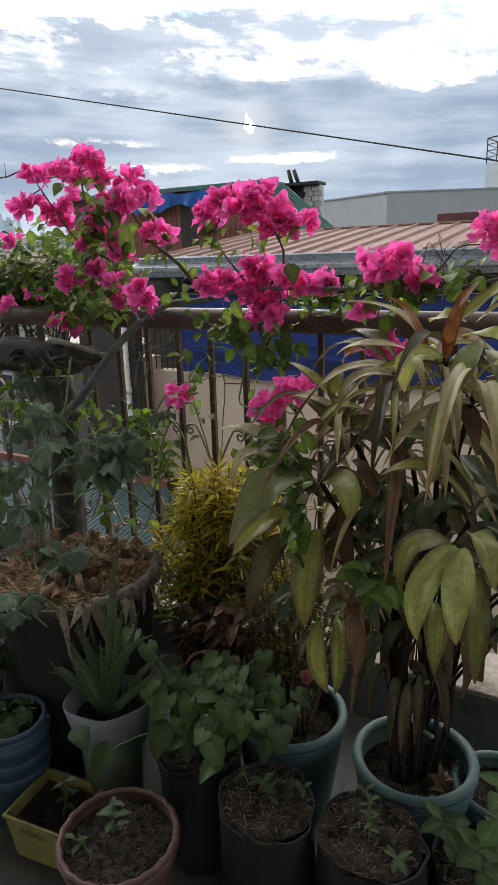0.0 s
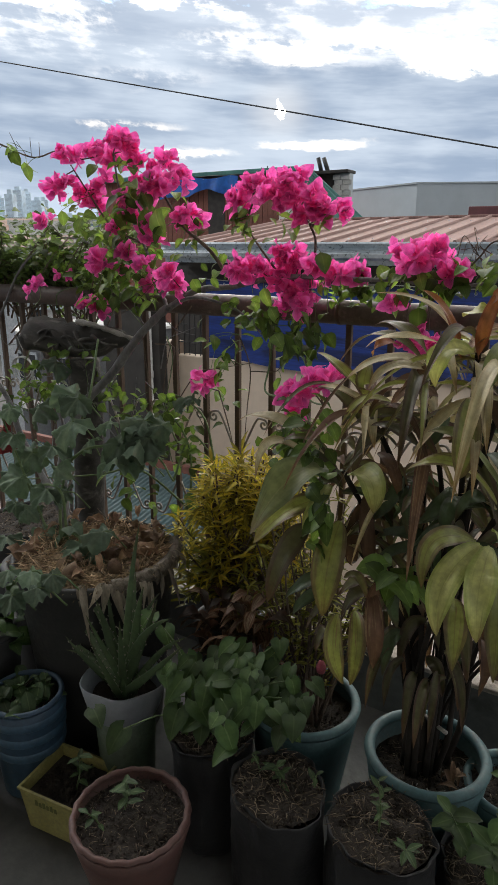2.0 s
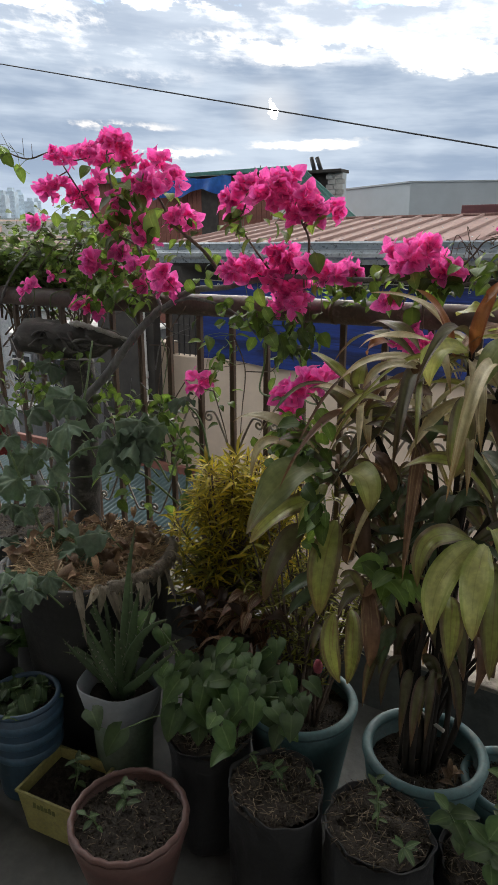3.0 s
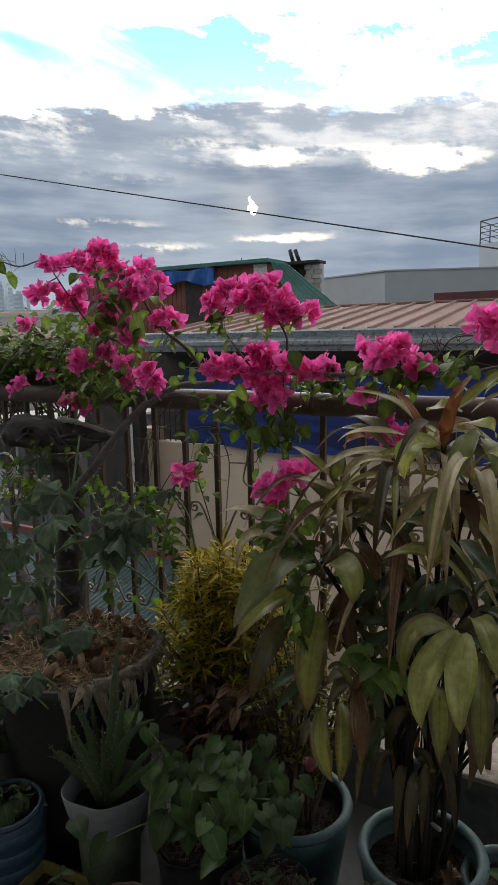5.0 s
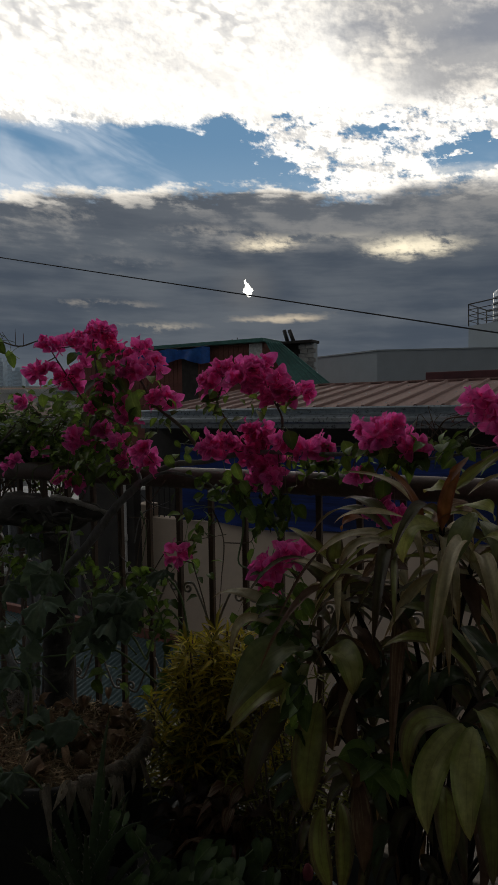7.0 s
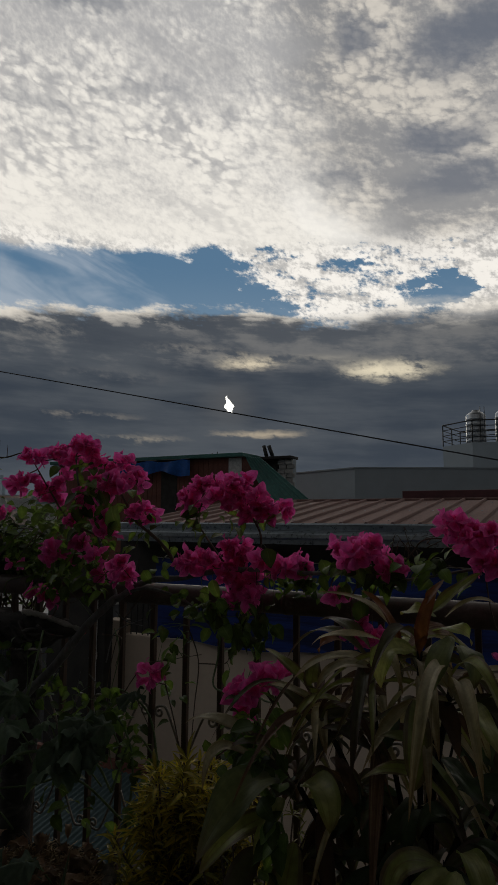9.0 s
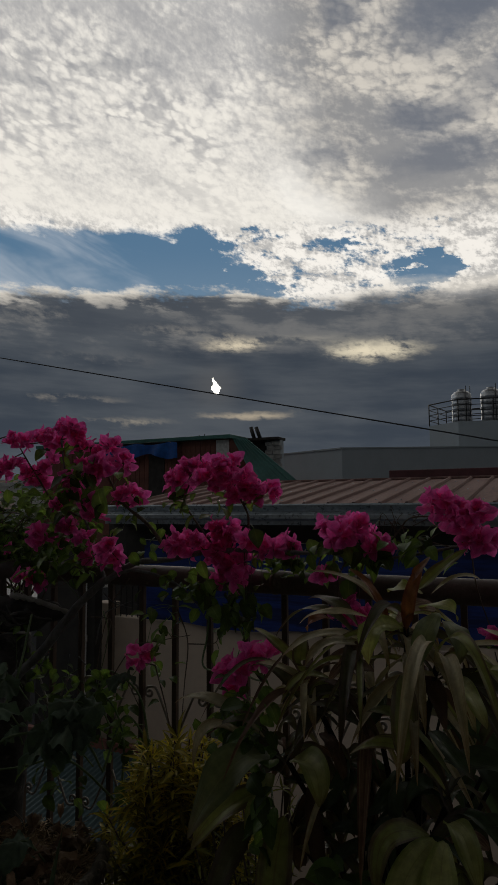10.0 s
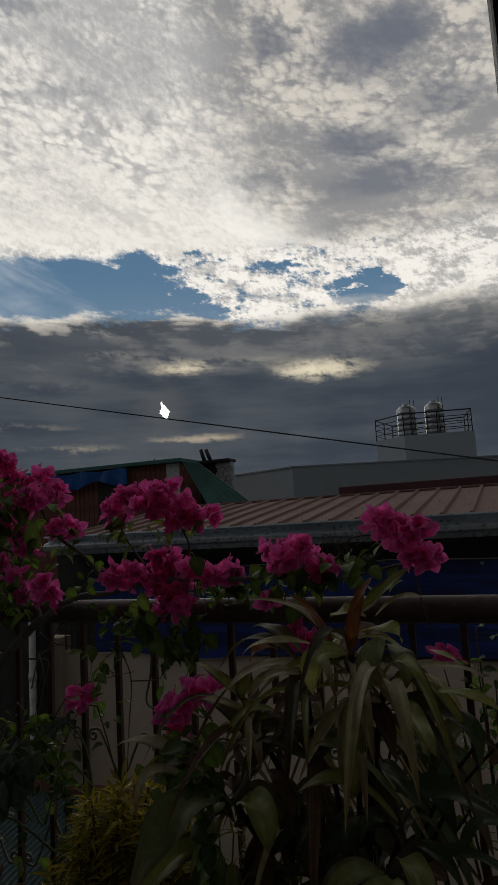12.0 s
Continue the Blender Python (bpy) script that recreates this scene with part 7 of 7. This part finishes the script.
for k in range(16):
    a = foot + Vector((RNG.uniform(-0.04, 0.03), RNG.uniform(-0.03, 0.03), RNG.uniform(0.05, 0.4)))
    b = a + Vector((RNG.uniform(-0.10, 0.09), RNG.uniform(-0.04, 0.08), RNG.uniform(0.14, 0.34)))
    part("twig", tube([a, a.lerp(b, 0.5) + Vector((RNG.uniform(-0.03, 0.03), 0, -0.01)), b], 0.0026, 0.0012, 5, 4, 0.1), "ti_stem", ti, m=TI)

# ---- yellow croton ----
croton = thing("croton", (0.12, -0.24, 0.25), "bushy croton with narrow yellow leaves at the top", "shrub")
CR = Matrix.Translation(-Vector(croton.location))
strip = [blade((0, 0, 0), (0.028, 0, 0.010), (0.056, 0, RNG.uniform(-0.02, 0.006)), 0.0098, strap, 4, 0.35, 0.15, half=1) for _ in range(5)]
upper, lower = Soup(), Soup()
for k in range(150):
    s = math.sqrt(RNG.random())
    a = RNG.uniform(0, 6.3)
    z = RNG.uniform(0.40, 0.825)
    wide = 0.225 * (1.0 - 0.45 * max(0.0, (z - 0.62) / 0.22))
    tip = Vector((0.185 + 0.16 * (z - 0.6) + s * wide * math.cos(a), -0.25 + s * 0.11 * math.sin(a), z))
    base = Vector((0.12, -0.24, 0.25)) + Vector((RNG.uniform(-0.05, 0.05), RNG.uniform(-0.05, 0.05), 0))
    part("stem", tube([base, base.lerp(tip, 0.55) + Vector((0, 0, 0.04)), tip], 0.004, 0.0022, 5, 4), "twig", croton, m=CR)
    for j in range(19):
        q = tip - Vector((0, 0, 0.006 * j * 0.8))
        way = Vector((math.cos(j * 2.4 + k), math.sin(j * 2.4 + k) - 0.25, RNG.uniform(-0.5, 0.5) if j > 6 else RNG.uniform(0.0, 1.3)))
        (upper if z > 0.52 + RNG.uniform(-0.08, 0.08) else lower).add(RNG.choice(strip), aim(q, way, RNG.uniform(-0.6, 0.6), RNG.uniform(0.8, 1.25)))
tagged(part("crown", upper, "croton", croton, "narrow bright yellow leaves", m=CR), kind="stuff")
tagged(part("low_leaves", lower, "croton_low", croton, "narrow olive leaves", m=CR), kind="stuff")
# twiggy croton stems in the sea-green pot
twiggy = thing("croton", (0.475, -0.415, 0.23), "sparse twiggy croton with few olive leaves", "shrub")
TW = Matrix.Translation(-Vector(twiggy.location))
few = Soup()
for k in range(44):
    base = Vector((0.475 + RNG.uniform(-0.05, 0.05), -0.415 + RNG.uniform(-0.05, 0.05), 0.23))
    tip = Vector((0.45 + RNG.uniform(-0.19, 0.16), -0.32 + RNG.uniform(-0.10, 0.12), RNG.uniform(0.42, 0.78)))
    pts = [base, base.lerp(tip, 0.5) + Vector((RNG.uniform(-0.02, 0.02), 0, 0.03)), tip]
    part("stem", tube(pts, 0.004, 0.0018, 5, 4, 0.1), "twig", twiggy, m=TW)
    for j in range(26):
        q = smooth_line(pts, 6)[RNG.randint(4, 12)]
        few.add(RNG.choice(strip), aim(q, rand_way(-0.3, 0.9), RNG.uniform(-0.6, 0.6), RNG.uniform(0.45, 0.85)))
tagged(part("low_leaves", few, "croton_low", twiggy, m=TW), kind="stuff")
part("pink_bud", lathe([(0.001, 0), (0.010, 0.006), (0.012, 0.02), (0.006, 0.034), (0.001, 0.036)], 8), "faded_pink", twiggy, "faded pink bract", m=TW @ Matrix.Translation((0.525, -0.470, 0.402)))

# ---- aloe ----
aloe = thing("aloe", (0.075, -0.64, 0.27), "aloe with thick pale-toothed upright leaves", "plant")
AL = Matrix.Translation(-Vector(aloe.location))


def aloe_leaf(tip, width=0.034):
    """A thick tapering leaf, hollow above and rounded below, with small teeth."""
    base = Vector((0.075, -0.64, 0.275)) + Vector((RNG.uniform(-0.02, 0.02), RNG.uniform(-0.02, 0.02), 0))
    tip = Vector(tip)
    arch = RNG.uniform(-0.25, 0.15)
    mid = base.lerp(tip, 0.55) + Vector(((tip.x - base.x) * arch, (tip.y - base.y) * arch, 0.05 if arch < 0 else 0.0))
    verts, faces, uvs = [], [], []
    n, sides = 9, 8
    for i in range(n + 1):
        s = i / n
        q = base * (1 - s) ** 2 + mid * 2 * s * (1 - s) + tip * s * s
        ahead = ((mid - base) * (1 - s) + (tip - mid) * s).normalized()
        side = ahead.cross(Vector((0.3, -0.9, 0.3))).normalized()
        face = side.cross(ahead)
        w = width * 0.5 * max(spear(s), 0.03)
        for k in range(sides):
            a = 2 * math.pi * k / sides
            verts.append(q + side * w * math.cos(a) + face * w * (0.12 * math.sin(a) if math.sin(a) > 0 else 0.55 * math.sin(a)))
            uvs.append((k / sides, s))
    for i in range(n):
        for k in range(sides):
            a, b = i * sides + k, i * sides + (k + 1) % sides
            faces.append((a, b, b + sides, a + sides))
    lf = part("leaf", (verts, faces, uvs), "aloe", aloe, m=AL)
    teeth = Soup()
    for i in range(1, n):
        for k in (0, sides // 2):
            p = verts[i * sides + k]
            o = (verts[i * sides] - verts[i * sides + sides // 2]).normalized() * (1 if k == 0 else -1)
            up = Vector((0, 0, 0.003))
            teeth.add(([p - up, p + up, p + o * 0.0045 + up, p + Vector((0, 0.002, 0))], [(0, 1, 2), (1, 3, 2), (3, 0, 2), (0, 3, 1)], None))
    tagged(part("teeth", teeth, "scroll", lf), kind="stuff")


for tip in ((0.135, -0.620, 0.743), (-0.088, -0.620, 0.531), (0.019, -0.660, 0.532), (-0.156, -0.620, 0.462), (0.208, -0.700, 0.639), (0.282, -0.700, 0.588), (-0.196, -0.660, 0.378), (0.048, -0.720, 0.530), (0.171, -0.740, 0.566), (0.300, -0.690, 0.520), (-0.100, -0.660, 0.350), (-0.002, -0.600, 0.540), (0.212, -0.660, 0.593), (0.06, -0.56, 0.57), (-0.05, -0.70, 0.43), (0.10, -0.76, 0.50), (0.15, -0.58, 0.55), (-0.10, -0.58, 0.47), (0.24, -0.60, 0.47)):
    aloe_leaf(tip, RNG.uniform(0.026, 0.038))

# ---- heart-leaf vine ----
hearts = thing("heart_leaf_vine", (0.33, -0.62, 0.25), "trailing sweet potato vine with green heart-shaped leaves", "plant")
HV = Matrix.Translation(-Vector(hearts.location))
HEART = [Soup().add(blade((0, 0, 0), (0.026, 0, 0.006), (0.054, 0, -0.008 - 0.005 * k), 0.056, heart_shape, 9, 0.08 + 0.06 * k, 0.10, 3, lobe=0.28)).mesh("leaf", "heart") for k in range(4)]
spots = []
for px in ((0.140, -0.600, 0.501), (0.232, -0.660, 0.424), (0.276, -0.660, 0.411), (0.324, -0.680, 0.385), (0.292, -0.700, 0.363), (0.322, -0.600, 0.433), (0.387, -0.640, 0.442), (0.341, -0.660, 0.419), (0.390, -0.600, 0.447), (0.403, -0.560, 0.453)):
    spots.append(px)
for px in ((0.430, -0.640, 0.430), (0.412, -0.700, 0.421), (0.441, -0.740, 0.413), (0.470, -0.660, 0.431), (0.462, -0.600, 0.434), (0.510, -0.660, 0.434), (0.520, -0.600, 0.433), (0.556, -0.660, 0.433), (0.266, -0.600, 0.415), (0.427, -0.680, 0.427), (0.201, -0.780, 0.329), (0.137, -0.800, 0.367), (0.161, -0.580, 0.459)):
    spots.append(px)
for i in range(95):
    p = Vector(RNG.choice(spots[2:20])) + Vector((RNG.uniform(-0.05, 0.05), RNG.uniform(-0.01, 0.07), RNG.uniform(-0.06, 0.03)))
    spots.append(tuple(p))
root = Vector((0.33, -0.62, 0.25))
for i, px in enumerate(spots):
    p = Vector(px)
    a = RNG.uniform(-2.6, -0.2)
    m = aim(p, (math.cos(a) * 0.7, math.sin(a) * 0.8, RNG.uniform(-0.75, 0.05)), RNG.uniform(-0.35, 0.35), RNG.uniform(0.6, 0.95) if i > 22 else RNG.uniform(0.9, 1.15), up=(0.15, -0.55, 1))
    part("leaf", RNG.choice(HEART), "heart", hearts, m=HV @ m)
    if i % 2 == 0:
        part("stem", tube([root + Vector((RNG.uniform(-0.04, 0.04), RNG.uniform(-0.04, 0.04), 0)), root.lerp(p, 0.5) + Vector((0, 0, 0.05)), p], 0.0022, 0.0014, 5, 4), "green_stem", hearts, m=HV)

# ---- gourd vine with big dusty leaves ----
gourd = thing("gourd_vine", (-0.30, -0.45, 0.5), "gourd vine with broad dusty green lobed leaves", "vine")
GO = Matrix.Translation(-Vector(gourd.location))


def lobed(size, lobes, seed):
    """A broad leaf with shallow lobes, cupped and wavy, its stalk at the origin and its tip along x."""
    g = random.Random(seed)
    verts, faces, uvs = [(0, 0, 0)], [], [(0.5, 0.3)]
    rings, sides = 7, 54
    for i in range(1, rings + 1):
        for k in range(sides):
            a = 2 * math.pi * k / sides
            notch = 1 - 0.62 * math.exp(-((abs(a - math.pi)) / 0.32) ** 2)
            r = size * 0.5 * (0.92 + 0.045 * math.cos(a * lobes) + 0.025 * math.sin(a * 16 + seed) + 0.015 * math.sin(a * 27)) * notch * i / rings
            x, y = r * math.cos(a) + size * 0.12 * i / rings, r * math.sin(a)
            verts.append((x, y, -0.9 * (x * x + y * y) / size * 0.6 + 0.014 * math.sin(3 * a + seed) * i / rings + 0.009 * math.sin(9 * a + seed) * (i / rings) ** 2 + 0.003 * math.cos(a * lobes) * i / rings - 0.22 * abs(y) + 0.0035 * math.sin(x * 210 + seed) * math.sin(y * 190)))
            uvs.append((0.5 + y / size, 0.3 + 0.6 * i / rings * 0.9))
    for k in range(sides):
        faces.append((0, 1 + k, 1 + (k + 1) % sides))
    for i in range(rings - 1):
        for k in range(sides):
            a, b = 1 + i * sides + k, 1 + i * sides + (k + 1) % sides
            faces.append((a, a + sides, b + sides, b))
    return verts, faces, uvs


GOURD = [Soup().add(lobed(0.105, 5, k)).mesh("leaf", "gourd") for k in range(6)]
for pts in (((-0.270, -0.500, 0.455), (-0.348, -0.420, 0.617), (-0.347, -0.360, 0.774), (-0.324, -0.300, 0.917), (-0.374, -0.200, 1.067)), ((-0.242, -0.500, 0.409), (-0.287, -0.460, 0.575), (-0.342, -0.440, 0.677), (-0.600, -0.420, 0.602)), ((-0.268, -0.500, 0.473), (-0.412, -0.450, 0.596), (-0.525, -0.420, 0.744), (-0.627, -0.400, 0.901)), ((-0.355, -0.380, 0.726), (-0.255, -0.360, 0.789), (-0.098, -0.300, 0.782), (-0.021, -0.300, 0.712))):
    part("stem", tube(pts, 0.005, 0.003, 6, 6, 0.05), "green_stem", gourd, m=GO)
big = [(-0.150, -0.700, 0.575), (-0.077, -0.700, 0.588), (-0.235, -0.700, 0.555), (-0.182, -0.740, 0.520), (-0.085, -0.740, 0.570)]
for p in ((-0.345, -0.340, 0.926), (-0.100, -0.320, 0.880), (-0.096, -0.340, 0.837), (-0.164, -0.360, 0.782), (-0.352, -0.420, 0.724), (-0.568, -0.400, 0.661), (-0.133, -0.500, 0.571), (-0.320, -0.520, 0.471), (-0.308, -0.360, 0.923), (-0.295, -0.400, 0.867), (-0.385, -0.400, 0.779), (-0.133, -0.320, 0.867), (-0.071, -0.340, 0.837), (-0.157, -0.360, 0.813), (-0.486, -0.440, 0.676), (-0.379, -0.440, 0.661), (-0.361, -0.480, 0.547), (-0.171, -0.500, 0.559), (-0.388, -0.520, 0.449), (-0.529, -0.420, 0.796)):
    big.append(p)
for p in ((-0.450, -0.460, 0.591), (-0.503, -0.500, 0.503), (-0.320, -0.420, 0.658), (-0.554, -0.400, 0.875), (-0.030, -0.200, 0.933), (-0.284, -0.620, 0.437), (-0.567, -0.200, 0.981), (-0.477, -0.360, 0.877), (-0.297, -0.340, 0.794), (-0.252, -0.300, 0.851), (-0.053, -0.300, 0.870), (-0.123, -0.320, 0.766), (-0.525, -0.440, 0.587), (-0.253, -0.470, 0.586), (-0.104, -0.500, 0.616), (-0.232, -0.550, 0.505), (-0.498, -0.380, 0.737)):
    big.append(p)
for i, p in enumerate(big):
    a = RNG.uniform(-2.4, -0.2)
    m = aim(Vector(p), (math.cos(a), math.sin(a) * 0.8, RNG.uniform(-0.6, 0.1)), RNG.uniform(-0.5, 0.5), RNG.uniform(0.6, 0.85) if i < 5 else RNG.uniform(0.95, 1.3) if i < 23 else RNG.uniform(0.7, 1.1), up=(RNG.uniform(-0.4, 0.5), RNG.uniform(-0.7, -0.1), 1))
    part("leaf", RNG.choice(GOURD), "gourd", gourd, m=GO @ m)
    q = Vector(p) + Vector((RNG.uniform(-0.05, 0.05), 0.05, -0.06))
    part("stalk", tube([q, q.lerp(Vector(p), 0.6) + Vector((0, 0, 0.015)), p], 0.0025, 0.002, 5, 4), "green_stem", gourd, m=GO)

# low dark leaves at the foot of the tub
under = thing("shade_plant", (-0.40, -0.70, 0.3), "dull green leafy plant in a half-hidden pot", "plant")
for k in range(60):
    a, r = RNG.uniform(0, 6.3), 0.14 * math.sqrt(RNG.random())
    q = Vector((r * math.cos(a), r * math.sin(a), RNG.uniform(0.0, 0.16)))
    part("leaf", RNG.choice(HEART), "heart", under, m=aim(q, rand_way(-0.6, 0.4), RNG.uniform(-0.5, 0.5), RNG.uniform(0.6, 1.0), up=(0.1, -0.4, 1)))
for k in range(8):
    a = k * 0.8
    part("stem", tube([(0, 0, 0), (0.04 * math.cos(a), 0.04 * math.sin(a), 0.08), (0.09 * math.cos(a), 0.09 * math.sin(a), 0.13)], 0.003, 0.002, 5, 4), "twig", under)

# ---- red-brown foliage plant ----
brom = thing("foliage_plant", (0.25, -0.44, 0.22), "foliage plant with curled red-brown leaves", "plant")
BR = Matrix.Translation(-Vector(brom.location))
for k in range(120):
    p = Vector((0.27, -0.43, 0.22)) + Vector((RNG.uniform(-0.08, 0.08), RNG.uniform(-0.05, 0.06), RNG.uniform(0.02, 0.25)))
    a, s = RNG.uniform(0, 6.3), RNG.uniform(0.04, 0.10)
    o = Vector((math.cos(a), math.sin(a), 0))
    part("leaf", blade(p, p + o * s * 0.4 + Vector((0, 0, s * 0.8)), p + o * s + Vector((0, 0, s * RNG.uniform(-0.2, 0.5))), RNG.uniform(0.018, 0.034), oval, 7, 0.4, 0.5), "brom", brom, m=BR)
part("stem", tube([(0, 0, 0), (0.01, 0, 0.1), (0, 0, 0.2)], 0.008, 0.006, 6, 4), "twig", brom)


# ---- seedlings ----
def seedling(at, height, leaves, size, label, lean=(0, 0), mat="seedling", round_leaf=False, name="seedling"):
    """A small plant: a stem, and pairs of leaves up it."""
    s = thing(name, at, label, "seedling", "seedlings")
    top = Vector((lean[0], lean[1], height))
    line = [Vector((0, 0, 0)), top * 0.5 + Vector((0.004, 0.003, 0)), top]
    part("stem", tube(line, 0.0025, 0.0013, 5, 5), "green_stem", s)
    path = smooth_line(line, 8)
    for k in range(leaves):
        q = path[min(len(path) - 1, int(len(path) * (0.35 + 0.65 * k / max(1, leaves - 1))))]
        a = k * 2.4 + RNG.uniform(-0.4, 0.4)
        o = Vector((math.cos(a), math.sin(a), RNG.uniform(-0.2, 0.5)))
        g = size * RNG.uniform(0.75, 1.2)
        part("leaf", blade(q, q + o * g * 0.5 + Vector((0, 0, g * 0.12)), q + o * g, g * (0.72 if round_leaf else 0.45), oval, 6, 0.2, 0.15), mat, s)
    return s


seedling((0.27, -0.862, 0.21), 0.10, 9, 0.034, "small green seedling in dark soil", (0.02, -0.01))
seedling((0.255, -0.915, 0.21), 0.05, 5, 0.026, "small green seedling in dark soil", (-0.01, -0.02))
seedling((0.045, -0.79, 0.09), 0.11, 9, 0.034, "small green seedling in dark soil", (0.02, 0.0))
seedling((0.54, -0.69, 0.265), 0.07, 8, 0.030, "small pale green seedling in straw-strewn soil", (0.0, -0.01))
seedling((0.49, -0.68, 0.265), 0.05, 4, 0.026, "small pale green seedling in straw-strewn soil", (-0.02, 0.0))
seedling((0.59, -0.66, 0.265), 0.05, 4, 0.024, "small pale green seedling in straw-strewn soil", (0.02, 0.0))
seedling((0.755, -0.69, 0.265), 0.12, 12, 0.024, "upright seedling with pale-edged small leaves", (-0.01, 0.01))
seedling((0.80, -0.70, 0.265), 0.05, 6, 0.032, "low seedling with pale-edged small leaves", (0.02, -0.03))
seedling((0.90, -0.585, 0.20), 0.14, 10, 0.045, "leafy seedling with broad rounded leaves", (-0.03, -0.05), mat="heart", round_leaf=True)
seedling((0.95, -0.62, 0.20), 0.16, 12, 0.050, "leafy seedling with broad rounded leaves", (0.0, -0.06), mat="heart", round_leaf=True)
seedling((0.99, -0.57, 0.20), 0.22, 10, 0.055, "leafy seedling with broad rounded leaves", (-0.02, -0.02), mat="heart", round_leaf=True)
pail = thing("pail_plant", (-0.150, -0.755, 0.235), "low clump of fleshy grey-green leaves in the pail", "plant")
for k in range(46):
    a, r = RNG.uniform(0, 6.3), 0.075 * math.sqrt(RNG.random())
    p = Vector((r * math.cos(a), r * math.sin(a), 0.0))
    o = rand_way(0.2, 1.2) * RNG.uniform(0.035, 0.07)
    part("leaf", blade(p, p + o * 0.6 + Vector((0, 0, 0.02)), p + o, RNG.uniform(0.02, 0.036), oval, 6, 0.25, 0.2), "seedling", pail)
# dry stalks lying in the ti plant's pot
for k in range(7):
    p = Vector((0.80 + RNG.uniform(-0.05, 0.06), -0.50 + RNG.uniform(-0.04, 0.05), 0.25))
    q = p + Vector((RNG.uniform(-0.05, 0.05), RNG.uniform(-0.05, 0.05), RNG.uniform(0.0, 0.05)))
    tagged(part("dry_stalk", blade(p, p.lerp(q, 0.5) + Vector((0, 0, 0.03)), q, 0.012, strap, 6, 0.5, 0.5), "dead_leaf"), "curled dry stalk lying on the soil", "dry stalk", "dry stalks")

tagged(part("dry_stick", tube([(0.745, -0.420, 0.360), (0.782, -0.450, 0.367), (0.814, -0.470, 0.371)], 0.004, 0.005, 6, 4, 0.15), "pale_wood"), "short pale broken stick leaning in the pot", "stick")
for k in range(5):
    p = Vector((0.80 + RNG.uniform(-0.02, 0.05), -0.52 + RNG.uniform(-0.03, 0.03), 0.245))
    pts = [p]
    for j in range(3):
        pts.append(pts[-1] + Vector((RNG.uniform(-0.025, 0.03), RNG.uniform(-0.02, 0.02), RNG.uniform(-0.004, 0.012))))
    tagged(part("dry_root", tube(pts, 0.002, 0.001, 5, 4, 0.2), "pale_wood"), "thin pale dry root lying on the soil", "root", "dry roots")
# a small yellow croton behind the ti plant
sprig = thing("croton", (1.08, -0.10, 0.16), "small yellow-leaved croton on the kerb", "shrub")
tuft = Soup()
for k in range(10):
    tip = Vector((RNG.uniform(-0.10, 0.10), RNG.uniform(-0.04, 0.05), RNG.uniform(0.10, 0.34)))
    part("stem", tube([(0, 0, 0), tip * 0.5 + Vector((0.01, 0, 0.02)), tip], 0.003, 0.0018, 5, 4), "twig", sprig)
    for j in range(16):
        tuft.add(RNG.choice(strip), aim(tip - Vector((0, 0, 0.006 * j)), rand_way(-0.3, 0.9), RNG.uniform(-0.6, 0.6), RNG.uniform(0.7, 1.1)))
tagged(part("crown", tuft, "croton", sprig, "narrow yellow leaves"), kind="stuff")

# ---- odds and ends hung on the railing bars ----
c0, c1 = Vector((-1.174, 0.045, 0.662)), Vector((-1.103, 0.045, 0.522))
cloth = thing("cloth", (c0.x, c0.y, c1.z), "crumpled dull red cloth hung on the railing bars", "cloth")
part("sheet", hung_sheet(0, c1.x - c0.x, 0, 0, c0.z - c1.z, 0.02, 5, 4, 24, 10), "red_cloth", cloth)
part("tie", tube([(0.0, -0.012, c0.z - c1.z), (0.03, -0.028, c0.z - c1.z + 0.008), (c1.x - c0.x, -0.012, c0.z - c1.z)], 0.002, sides=5), "pale_wood", cloth, "thin string tie")
coil = thing("cable_coil", (-0.968, 0.000, 0.938), "loose coil of grey-white cable hung on a railing bar", "cable")
for k in range(4):
    w, h = 0.042 + 0.006 * k, 0.040 + 0.007 * k
    part("loop", tube([(w * math.sin(a_ * 0.524) + 0.004 * k, -0.006 * k + 0.004 * math.sin(a_), h * math.cos(a_ * 0.524) - h) for a_ in range(13)], 0.0022, sides=6, steps=4), "white_cable", coil)
hose = thing("hose_coil", (-0.905, 0.05, 0.80), "coiled grey ribbed hose hung behind the railing bars", "hose")
for k in range(9):
    part("turn", tube([(-0.028 + 0.0075 * k + 0.022 * 0.25 * math.sin(a_ * 0.524), 0.022 * math.sin(a_ * 0.524), -0.012 + 0.003 * k + 0.022 * math.cos(a_ * 0.524)) for a_ in range(13)], 0.0042, sides=6, steps=3), "hose", hose)
part("tail", tube([(0.036, 0.0, 0.035), (0.055, 0.0, 0.03), (0.064, -0.02, -0.01), (0.05, -0.03, -0.04)], 0.003, sides=6), "white_cable", hose)
part("hook", tube([(0.0, 0.0, 0.012), (0.0, -0.03, 0.045), (-0.01, -0.035, 0.12)], 0.002, sides=5), "dark_steel", hose)
